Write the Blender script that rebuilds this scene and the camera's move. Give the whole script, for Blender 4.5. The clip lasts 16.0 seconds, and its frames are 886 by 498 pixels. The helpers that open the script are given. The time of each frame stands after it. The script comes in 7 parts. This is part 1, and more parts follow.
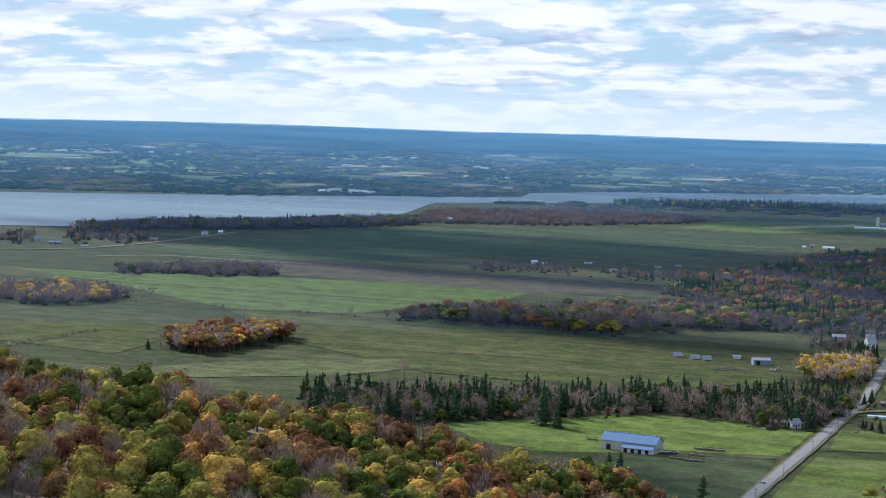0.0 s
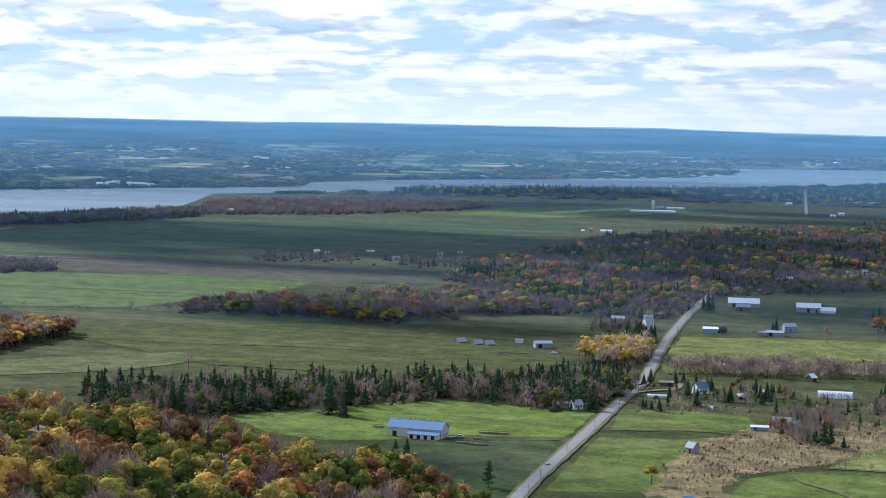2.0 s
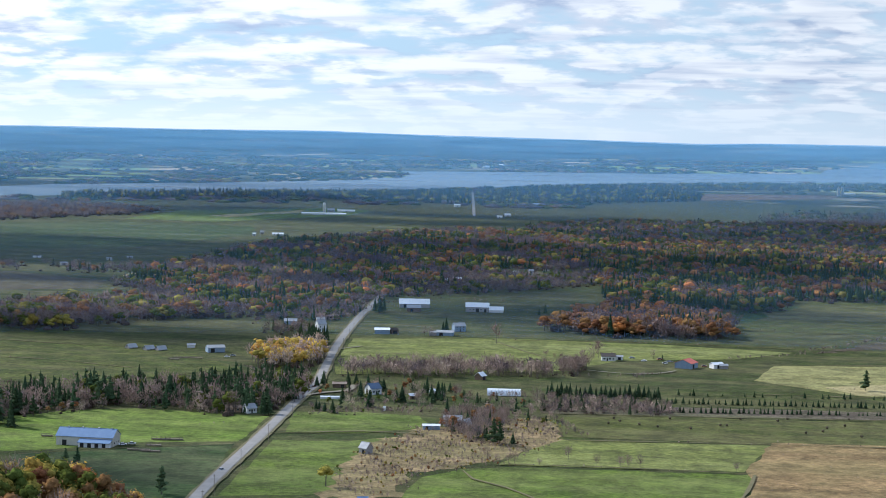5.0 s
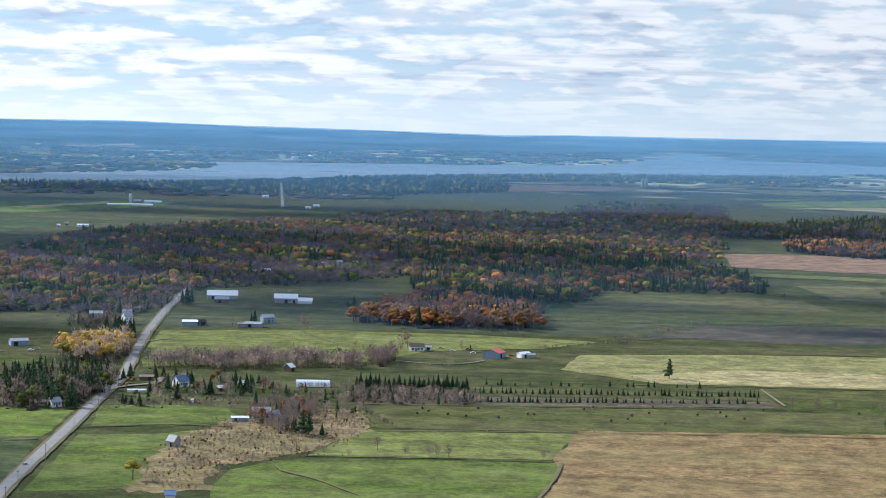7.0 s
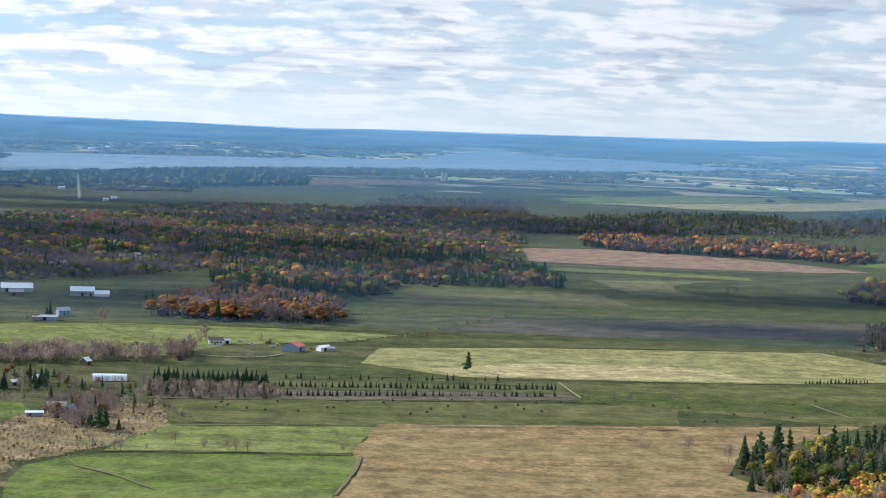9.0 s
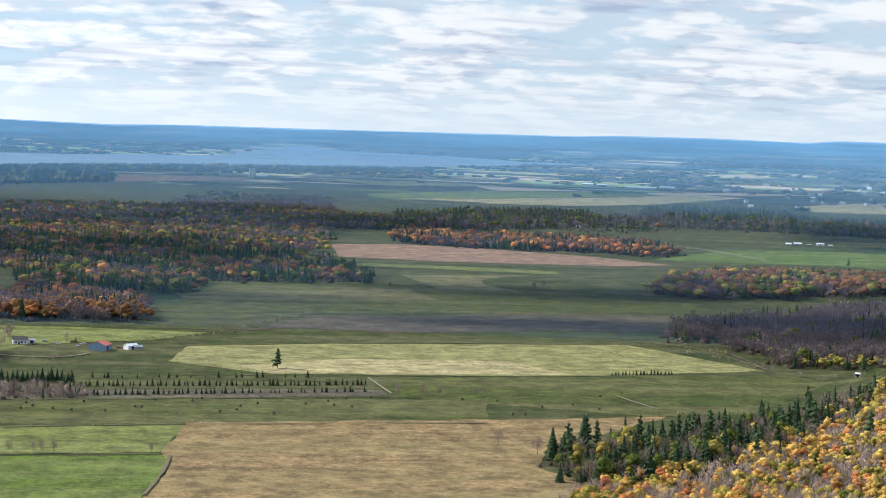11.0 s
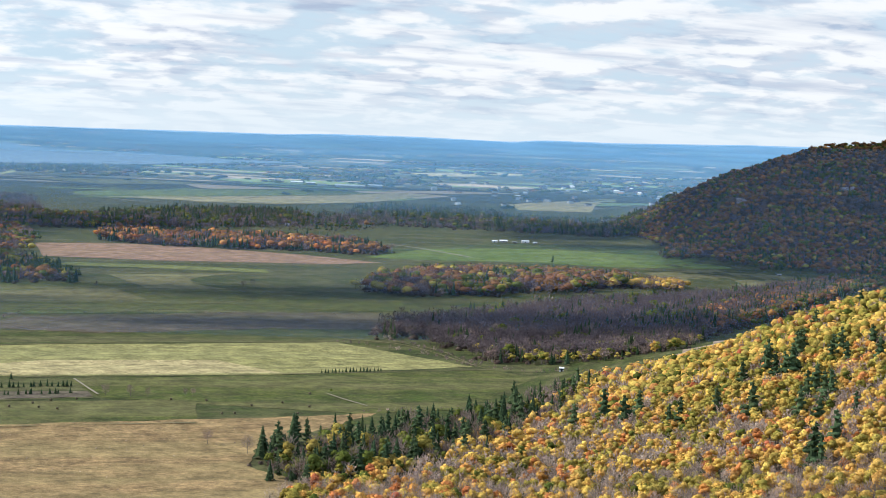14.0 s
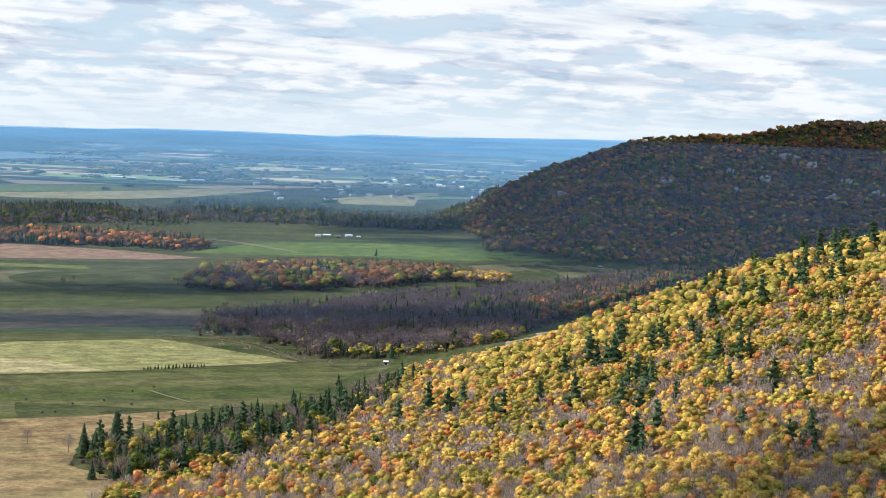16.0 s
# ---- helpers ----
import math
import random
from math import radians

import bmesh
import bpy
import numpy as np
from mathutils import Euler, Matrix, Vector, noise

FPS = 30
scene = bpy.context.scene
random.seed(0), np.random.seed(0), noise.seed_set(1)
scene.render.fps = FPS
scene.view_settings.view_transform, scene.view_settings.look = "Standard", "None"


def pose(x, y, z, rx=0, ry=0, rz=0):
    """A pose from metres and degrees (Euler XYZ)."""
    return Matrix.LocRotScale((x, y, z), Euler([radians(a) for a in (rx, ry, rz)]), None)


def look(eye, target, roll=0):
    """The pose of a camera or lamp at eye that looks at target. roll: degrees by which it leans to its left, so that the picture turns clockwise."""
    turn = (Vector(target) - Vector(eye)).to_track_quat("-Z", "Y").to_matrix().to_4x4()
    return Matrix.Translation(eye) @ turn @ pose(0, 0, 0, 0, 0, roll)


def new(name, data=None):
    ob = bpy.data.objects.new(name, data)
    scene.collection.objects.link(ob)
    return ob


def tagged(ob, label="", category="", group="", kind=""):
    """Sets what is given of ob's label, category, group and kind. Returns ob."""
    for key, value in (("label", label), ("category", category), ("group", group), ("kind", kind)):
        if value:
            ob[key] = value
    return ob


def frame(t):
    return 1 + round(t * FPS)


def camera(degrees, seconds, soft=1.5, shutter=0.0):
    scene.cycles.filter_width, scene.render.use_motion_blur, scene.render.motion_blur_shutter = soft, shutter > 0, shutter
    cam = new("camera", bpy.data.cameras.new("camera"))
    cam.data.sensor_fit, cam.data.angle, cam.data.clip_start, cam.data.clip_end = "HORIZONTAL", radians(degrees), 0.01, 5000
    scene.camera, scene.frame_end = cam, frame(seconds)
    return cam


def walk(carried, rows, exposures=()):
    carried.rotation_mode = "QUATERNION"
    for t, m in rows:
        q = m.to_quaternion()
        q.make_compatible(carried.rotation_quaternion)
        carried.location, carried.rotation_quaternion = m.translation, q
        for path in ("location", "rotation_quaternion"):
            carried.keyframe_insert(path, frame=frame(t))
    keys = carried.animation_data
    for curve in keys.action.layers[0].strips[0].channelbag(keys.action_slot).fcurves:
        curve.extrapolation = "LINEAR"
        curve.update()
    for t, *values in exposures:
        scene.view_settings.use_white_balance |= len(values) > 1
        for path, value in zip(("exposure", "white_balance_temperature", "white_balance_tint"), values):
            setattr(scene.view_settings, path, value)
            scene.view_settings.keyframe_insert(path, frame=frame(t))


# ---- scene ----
H = 170.0                      # height of the eye above the plain
cam = camera(26.24, 16.0, 0.9)
# seconds, heading (degrees clockwise from +y), pitch, roll: the camera hangs in one spot and pans
TURNS = [
    (0.0, -24.930, -3.690, 2.000),
    (0.5, -22.925, -3.690, 1.800),
    (1.0, -20.918, -3.745, 1.873),
    (1.5, -19.754, -3.810, 1.462),
    (2.0, -18.356, -3.842, 1.220),
    (2.5, -17.235, -3.688, 1.247),
    (3.0, -15.603, -3.601, 1.086),
    (3.5, -13.911, -3.528, 1.035),
    (4.0, -12.678, -3.522, 1.290),
    (4.5, -10.486, -3.505, 1.272),
    (7.0, -2.691, -3.689, 1.440),
    (7.5, -0.949, -3.693, 1.571),
    (8.0, 0.720, -3.678, 1.555),
    (8.5, 2.069, -3.699, 1.884),
    (11.0, 9.109, -3.632, 2.003),
    (11.5, 10.806, -3.603, 2.037),
    (12.0, 12.268, -3.585, 1.758),
    (12.5, 13.780, -3.517, 2.033),
    (13.0, 15.245, -3.479, 2.087),
    (13.5, 16.606, -3.458, 2.186),
    (14.0, 17.868, -3.364, 2.321),
    (14.5, 19.180, -3.308, 2.719),
    (15.0, 20.578, -3.269, 2.828),
    (15.5, 22.017, -3.300, 2.647),
    (16.0, 23.199, -3.335, 2.200),
]
walk(cam, [(t, pose(0, 0, H, 90 + p, 0, -a) @ pose(0, 0, 0, 0, 0, r)) for t, a, p, r in TURNS], [(0.0, 0.0, 5900, 10), (1.5, 0.10, 5900, 10), (3.5, 0.15, 5900, 10), (4.6, 0.15, 5900, 10), (7.0, 0.21, 6050, 10), (11.0, 0.33, 6300, 10), (16.0, 0.40, 6430, 10)])

# ---------------------------------------------------------------- light
SUN_AZ, SUN_EL = -68.0, 33.0   # clockwise from +y; above the horizon
sun_way = Vector((math.sin(radians(SUN_AZ)) * math.cos(radians(SUN_EL)), math.cos(radians(SUN_AZ)) * math.cos(radians(SUN_EL)), math.sin(radians(SUN_EL))))
sun = new("sun", bpy.data.lights.new("sun", "SUN"))
sun.data.energy, sun.data.angle, sun.data.color = 5.0, radians(2.6), (1.0, 0.95, 0.86)
sun.matrix_world = look(sun_way * 3000, (0, 0, 0))


class Nodes:
    """Short hand for node trees."""

    def __init__(self, tree):
        self.t = tree
        tree.nodes.clear()

    def add(self, kind, inputs=(), **props):
        n = self.t.nodes.new(kind)
        for k, v in props.items():
            setattr(n, k, v)
        for k, v in dict(inputs).items():
            if hasattr(v, "is_linked"):
                self.t.links.new(v, n.inputs[k])
            else:
                n.inputs[k].default_value = v
        return n

    def math(self, op, a, b=0.0, c=0.0, clamp=False):
        return self.add("ShaderNodeMath", {0: a, 1: b, 2: c}, operation=op, use_clamp=clamp).outputs[0]

    def noise(self, vec, scale, detail=4.0, rough=0.55):
        return self.add("ShaderNodeTexNoise", {"Vector": vec, "Scale": scale, "Detail": detail, "Roughness": rough}).outputs["Fac"]

    def mix(self, fac, a, b):
        n = self.add("ShaderNodeMix", {0: fac}, data_type="RGBA")
        for i, v in ((6, a), (7, b)):
            if hasattr(v, "is_linked"):
                self.t.links.new(v, n.inputs[i])
            else:
                n.inputs[i].default_value = (*v, 1)
        return n.outputs[2]

    def span(self, v, lo, hi, to_lo=0.0, to_hi=1.0):
        return self.add("ShaderNodeMapRange", {0: v, 1: lo, 2: hi, 3: to_lo, 4: to_hi}, interpolation_type="SMOOTHSTEP").outputs[0]


def sky_world():
    world = bpy.data.worlds.new("sky")
    world.use_nodes = True
    scene.world = world
    n = Nodes(world.node_tree)
    way = n.add("ShaderNodeTexCoord").outputs["Generated"]
    sky = n.add("ShaderNodeTexSky", sky_type="NISHITA", sun_disc=False, sun_elevation=radians(SUN_EL), sun_rotation=radians(SUN_AZ), altitude=300.0, air_density=1.0, dust_density=0.6, ozone_density=2.0).outputs[0]
    xyz = n.add("ShaderNodeSeparateXYZ", {0: way}).outputs
    az = n.math("ARCTAN2", xyz[0], xyz[1])
    up = n.math("MAXIMUM", xyz[2], 0.0)
    # one layer of heap cloud seen from below: its rows crowd towards the horizon
    away = n.span(az, -0.45, 0.25)

    def layer_at(lift, flat=0.21):
        q = n.math("DIVIDE", 1.0, n.math("ADD", up, flat + lift))
        return n.add("ShaderNodeCombineXYZ", {0: n.math("MULTIPLY", xyz[0], q), 1: n.math("MULTIPLY", xyz[1], q), 2: 0.0}).outputs[0]

    def puffs(lift):
        at = layer_at(lift)
        big = n.add("ShaderNodeTexNoise", {"Vector": at, "Scale": 3.8, "Detail": 3.0, "Roughness": 0.5, "Distortion": 0.3}).outputs["Fac"]
        small = n.add("ShaderNodeTexNoise", {"Vector": at, "Scale": 10.0, "Detail": 9.0, "Roughness": 0.52, "Distortion": 0.1}).outputs["Fac"]
        return n.math("ADD", n.math("MULTIPLY", big, 0.5), n.math("MULTIPLY", small, 0.5))

    bulk, over = puffs(0.0), puffs(0.010)
    cover = n.span(bulk, 0.38, 0.55)
    under = n.span(n.math("SUBTRACT", over, bulk), -0.03, 0.09)
    # long flat undersides, thinner and closer towards the horizon
    rows = n.noise(n.add("ShaderNodeMapping", {"Vector": layer_at(0.0, 0.09), "Scale": (1.5, 2.6, 1)}).outputs[0], 1.0, 5.0, 0.5)
    flat = n.span(rows, 0.44, 0.72)
    white = n.mix(away, (10.2, 10.3, 10.4), (7.3, 7.5, 7.7))
    grey = n.mix(away, (4.5, 5.5, 7.2), (3.5, 4.2, 5.4))
    shade = n.math("ADD", n.math("MULTIPLY", under, 0.55), n.math("MULTIPLY", flat, n.span(away, 0.0, 1.0, 0.55, 0.75)), clamp=True)
    cloud = n.mix(shade, white, grey)
    blue = n.mix(0.9, sky, n.mix(away, (4.9, 7.0, 8.7), (4.6, 5.8, 6.9)))
    veil = n.span(up, 0.0, 0.035, 0.8, 0.0)
    tone = n.mix(veil, n.mix(cover, blue, cloud), n.mix(away, (8.4, 9.2, 9.8), (5.9, 6.7, 7.3)))
    # higher up, out of view, the broken cloud thins to a deeper, plainer blue
    tone = n.mix(n.span(up, 0.16, 0.45), tone, n.mix(0.2, (5.0, 6.4, 8.8), sky))
    back = n.add("ShaderNodeBackground", {0: tone, 1: 0.1})
    n.t.links.new(back.outputs[0], n.add("ShaderNodeOutputWorld").inputs[0])


sky_world()

# ---------------------------------------------------------------- the drawn-in distance
# The lens reaches 5 km. Past 2.2 km the country is drawn in towards the eye, smaller and nearer by the same share, so that 60 km fit.
NEAR, FAR = 2200.0, 4880.0


def drawn(x, y, z):
    """True place (arrays) to its place in the scene, and the share by which things there shrink."""
    r = np.hypot(x, y)
    d = np.where(r > NEAR, NEAR + (FAR - NEAR) * (1 - np.exp(-np.maximum(r - NEAR, 0) / (FAR - NEAR))), r)
    k = d / np.maximum(r, 1e-6)
    return x * k, y * k, H + (z - H) * k, k


def drawn1(x, y, z=0.0):
    a = drawn(np.array([float(x)]), np.array([float(y)]), np.array([float(z)]))
    return Vector((a[0][0], a[1][0], a[2][0])), float(a[3][0])


# ---------------------------------------------------------------- terrain
def smooth(v, lo, hi):
    u = np.clip((v - lo) / (hi - lo), 0, 1)
    return u * u * (3 - 2 * u)


def swell(x, y, size, seed=0.0):
    """Cheap rolling unevenness, about -1 to 1."""
    s = 2 * math.pi / size
    return (np.sin(x * s + seed) * np.cos(y * s * 0.83 + seed * 2) + 0.5 * np.sin(x * s * 2.3 + y * s * 1.7 + seed * 3) + 0.3 * np.cos(x * s * 4.1 - y * s * 3.7 + seed)) / 1.8


def skyline(az):
    """Angle of the far hills against the level of the eye, degrees, by heading."""
    return np.interp(az, [-60, -38, -33, -30, -24, -20.5, -16, -12, -10, -4, -0.9, 1, 6, 10, 13, 14.2, 17, 19.8, 20.7, 23, 25, 27, 30, 60],
                     [-0.22, -0.23, -0.16, -0.14, -0.155, -0.11, -0.12, -0.09, -0.14, -0.20, -0.25, -0.2, -0.18, -0.15, -0.13, -0.07, -0.05, -0.09, 0.0, 0.0, 0.05, 0.10, 0.12, 0.12])


def height(x, y):
    """Ground height over the true plan."""
    x, y = np.asarray(x, float), np.asarray(y, float)
    r, az = np.hypot(x, y), np.degrees(np.arctan2(x, y))
    z = np.zeros(np.broadcast(x, y).shape)
    # the shoulder of our own hill, below the camera on the west side
    edge = 500 + 14 * swell(x, y, 90, 1.0)
    lip = np.interp(az, [-60, -38, -33, -30, -28, -26.5, -25, -23.7, -21.5, -20, -18.4, -17.3, -15.5, -13], [118, 98, 92, 88, 86, 82, 79, 76, 72, 69, 65, 60, 40, 0])
    shoulder = lip + (r - 500) * 0.045 + 2.5 * swell(x, y, 70, 2.0)
    z = np.maximum(z, np.where(az < -10, shoulder * (1 - smooth(r, edge, edge + 190)) * smooth(-az, 12, 17), 0))
    # the ground under the camera
    z = np.maximum(z, 92 * (1 - smooth(r, 60, 420)))
    # the sunny slope to the east
    crest = np.interp(az, [20.6, 21.5, 23, 25.2, 28.6, 32, 36.3, 42, 60], [0, 2, 8, 22, 52, 84, 112, 135, 150])
    rise = np.interp(r, [560, 740, 860, 1000, 1120, 1250, 1330, 1480, 1700], [0.10, 0.24, 0.40, 0.62, 0.82, 1.0, 0.97, 0.6, 0.0])
    z = np.maximum(z, crest * rise + np.where(crest > 6, 3.0 * swell(x, y, 150, 4.0), 0) * smooth(crest, 6, 40))
    # the dark mountain behind it
    top = np.interp(az, [22.4, 23.2, 24.0, 24.85, 25.4, 26.1, 27.1, 27.8, 28.6, 29.5, 30.5, 32, 33.2, 34.3, 36.3, 45, 70], [0, 14, 36, 70, 93, 113, 134, 150, 167, 176, 179, 186, 200, 213, 213, 230, 230])
    flank = np.interp(r - np.interp(az, [22, 23.5, 24.5, 26, 27.5], [900, 750, 430, 150, 0]), [2650, 2820, 2980, 3150, 3300, 3500, 4600, 5200], [0, 0.16, 0.45, 0.80, 1.0, 1.02, 0.2, 0.0])
    z = np.maximum(z, top * flank + smooth(top, 20, 80) * smooth(flank, 0.1, 0.5) * (5 * swell(x, y, 330, 5.0) + 4 * swell(x, y, 140, 6.0)))
    # a low knoll under the island wood
    z = z + 10 * np.exp(-((x - 745) / 190) ** 2 - ((y - 2060) / 110) ** 2)
    # low hills along the skyline
    far = smooth(r, 20500, 26000)
    hill = H + 26000 * np.radians(skyline(az)) + 3 * np.sin(np.radians(az * 61 + 10)) + 2 * np.sin(np.radians(az * 137))
    z = z + far * np.maximum(hill, 10) * (r / 26000)
    return z


def plan_rings():
    rs = [0.01, 6.0, 40, 90, 140, 190, 240, 280]
    rs += list(np.arange(310, 720, 14)) + list(np.arange(720, 1500, 22)) + list(np.arange(1500, 3600, 45))
    step, r = 60.0, 3600.0
    while r < 26000:
        rs.append(r)
        step *= 1.06
        r += step
    return np.array(rs + [26000.0, 60000.0])


def grid_mesh(name, rs, azs, closed, lift=None):
    R, A = np.meshgrid(rs, np.radians(azs), indexing="ij")
    X, Y = R * np.sin(A), R * np.cos(A)
    Z = height(X, Y)
    Z[-1] = -300.0
    px, py, pz, _ = drawn(X.ravel(), Y.ravel(), Z.ravel())
    n, m = R.shape
    i = np.arange((n - 1) * (m if closed else m - 1))
    cols = m if closed else m - 1
    a, b = i // cols, i % cols
    c = (b + 1) % m
    quads = np.stack([a * m + b, a * m + c, (a + 1) * m + c, (a + 1) * m + b], 1)[:, ::-1]
    mesh = bpy.data.meshes.new(name)
    fill(mesh, np.stack([px, py, pz], 1), quads)
    at = mesh.attributes.new("plan", "FLOAT_VECTOR", "POINT")
    at.data.foreach_set("vector", np.stack([X.ravel(), Y.ravel(), Z.ravel()], 1).astype(np.float32).ravel())
    return mesh


def fill(mesh, verts, faces, mats=None, soft=None):
    """Fast mesh from arrays; faces all of one size."""
    k = faces.shape[1]
    mesh.vertices.add(len(verts))
    mesh.vertices.foreach_set("co", np.ascontiguousarray(verts, np.float32).ravel())
    mesh.loops.add(faces.size)
    mesh.loops.foreach_set("vertex_index", np.ascontiguousarray(faces, np.int32).ravel())
    mesh.polygons.add(len(faces))
    mesh.polygons.foreach_set("loop_start", np.arange(0, faces.size, k, dtype=np.int32))
    if mats is not None:
        mesh.polygons.foreach_set("material_index", np.ascontiguousarray(mats, np.int32))
    if soft is not None:
        mesh.polygons.foreach_set("use_smooth", np.ascontiguousarray(soft, bool))
    mesh.update(calc_edges=True)
    mesh.validate()


# ---------------------------------------------------------------- materials
def material(name):
    m = bpy.data.materials.new(name)
    m.use_nodes = True
    return m, Nodes(m.node_tree)


def finish(n, shader):
    n.t.links.new(shader, n.add("ShaderNodeOutputMaterial").inputs[0])


def turf(name, a, b, c, size=60.0, streak=0.0, turn=0.0, patch=0.5, rough=0.95):
    """Grass, stubble or soil: three colours mixed at two scales, with mown rows where streak is above 0."""
    m, n = material(name)
    green = a[1] > a[0]
    a, b = (tuple(v * f for v, f in zip(col, (0.76, 0.69, 0.64) if green else (1.0, 1.0, 1.0))) for col in (a, b))
    c = tuple(0.60 * v + 0.32 * w for v, w in zip(c, (0.165, 0.130, 0.065)))
    pos = n.add("ShaderNodeNewGeometry").outputs["Position"]
    big = n.span(n.noise(pos, 1 / size, 4.0, 0.6), 0.36, 0.64)
    fine = n.span(n.noise(pos, 0.30, 5.0, 0.75), 0.32, 0.68)
    mid = n.span(n.noise(pos, 0.045, 5.0, 0.65), 0.40, 0.62)
    rot = n.add("ShaderNodeMapping", {"Vector": pos, "Rotation": (0, 0, radians(turn)), "Scale": (0.006, 0.085, 1)}).outputs[0]
    rows = n.span(n.noise(rot, 1.0, 5.0, 0.7), 0.38, 0.62)
    tufts = n.span(n.noise(pos, 0.13, 2.0, 0.5), 0.60, 0.70)
    base = n.mix(n.math("MULTIPLY", big, patch * 1.8, clamp=True), a, b)
    base = n.mix(n.math("MULTIPLY", mid, 0.62), base, c)
    base = n.mix(n.math("MULTIPLY", rows, 0.24 + 0.6 * streak), base, tuple(v * 1.42 for v in b))
    base = n.mix(n.math("MULTIPLY", fine, 0.7), base, tuple(v * 0.42 for v in a))
    base = n.mix(n.math("MULTIPLY", tufts, 0.5), base, tuple(v * 0.6 for v in c))
    long = n.add("ShaderNodeMapping", {"Vector": pos, "Rotation": (0, 0, radians(turn * 0.5 + 4)), "Scale": (1 / 420, 1 / 46, 1)}).outputs[0]
    base = n.mix(n.math("MULTIPLY", n.span(n.noise(long, 1.0, 4.0, 0.6), 0.44, 0.62), 0.5), base, tuple(v * 1.25 for v in c))
    mottle = n.noise(pos, 0.05, 8.0, 0.82)
    base = n.add("ShaderNodeHueSaturation", {"Color": base, "Value": n.span(mottle, 0.36, 0.66, 0.62, 1.55)}).outputs[0]
    bump = n.add("ShaderNodeBump", {"Height": fine, "Strength": 0.6, "Distance": 0.5}).outputs[0]
    bsdf = n.add("ShaderNodeBsdfPrincipled", {"Base Color": base, "Roughness": rough, "Specular IOR Level": 0.15, "Normal": bump})
    finish(n, bsdf.outputs[0])
    return m


def foliage(name, a, b, glow=0.24):
    """Leaves: two colours mixed tree by tree, mottled in tufts about a metre wide, with the relief of the tufts."""
    m, n = material(name)
    tree = n.math("FRACT", n.math("ADD", n.add("ShaderNodeAttribute", attribute_name="tint").outputs["Fac"], n.add("ShaderNodeObjectInfo").outputs["Random"]))
    geo = n.add("ShaderNodeNewGeometry").outputs
    clump, pos = geo["Random Per Island"], geo["Position"]
    tuft = n.noise(pos, 0.9, 3.0, 0.65)
    mass = n.noise(pos, 0.22, 2.0, 0.5)
    col = n.mix(n.math("ADD", n.math("MULTIPLY", tree, 0.75), n.math("MULTIPLY", mass, 0.25)), a, b)
    value = n.math("MULTIPLY", n.span(n.math("FRACT", n.math("MULTIPLY", tree, 7.3)), 0, 1, 0.80, 1.14), n.math("MULTIPLY", n.span(clump, 0, 1, 0.86, 1.12), n.span(tuft, 0.36, 0.64, 0.70, 1.20)))
    hue = n.span(n.math("FRACT", n.math("MULTIPLY", tree, 13.7)), 0, 1, 0.488, 0.512)
    col = n.add("ShaderNodeHueSaturation", {"Hue": hue, "Color": col, "Value": value}).outputs[0]
    bump = n.add("ShaderNodeBump", {"Height": tuft, "Strength": 0.75, "Distance": 0.7}).outputs[0]
    d = n.add("ShaderNodeBsdfDiffuse", {"Color": col, "Normal": bump})
    t = n.add("ShaderNodeBsdfTranslucent", {"Color": col})
    finish(n, n.add("ShaderNodeMixShader", {0: glow, 1: d.outputs[0], 2: t.outputs[0]}).outputs[0])
    return m


def plain(name, a, b, size=1.0, rough=0.8, metal=0.0, spec=0.3):
    """Paint, metal, timber or stone with mottling and wear."""
    m, n = material(name)
    pos = n.add("ShaderNodeTexCoord").outputs["Object"]
    f = n.span(n.noise(pos, 1 / size, 5.0, 0.65), 0.32, 0.7)
    g = n.span(n.noise(pos, 9 / size, 3.0, 0.7), 0.3, 0.75)
    col = n.mix(n.math("ADD", n.math("MULTIPLY", f, 0.7), n.math("MULTIPLY", g, 0.3)), a, b)
    bsdf = n.add("ShaderNodeBsdfPrincipled", {"Base Color": col, "Roughness": rough, "Metallic": metal, "Specular IOR Level": spec})
    finish(n, bsdf.outputs[0])
    return m


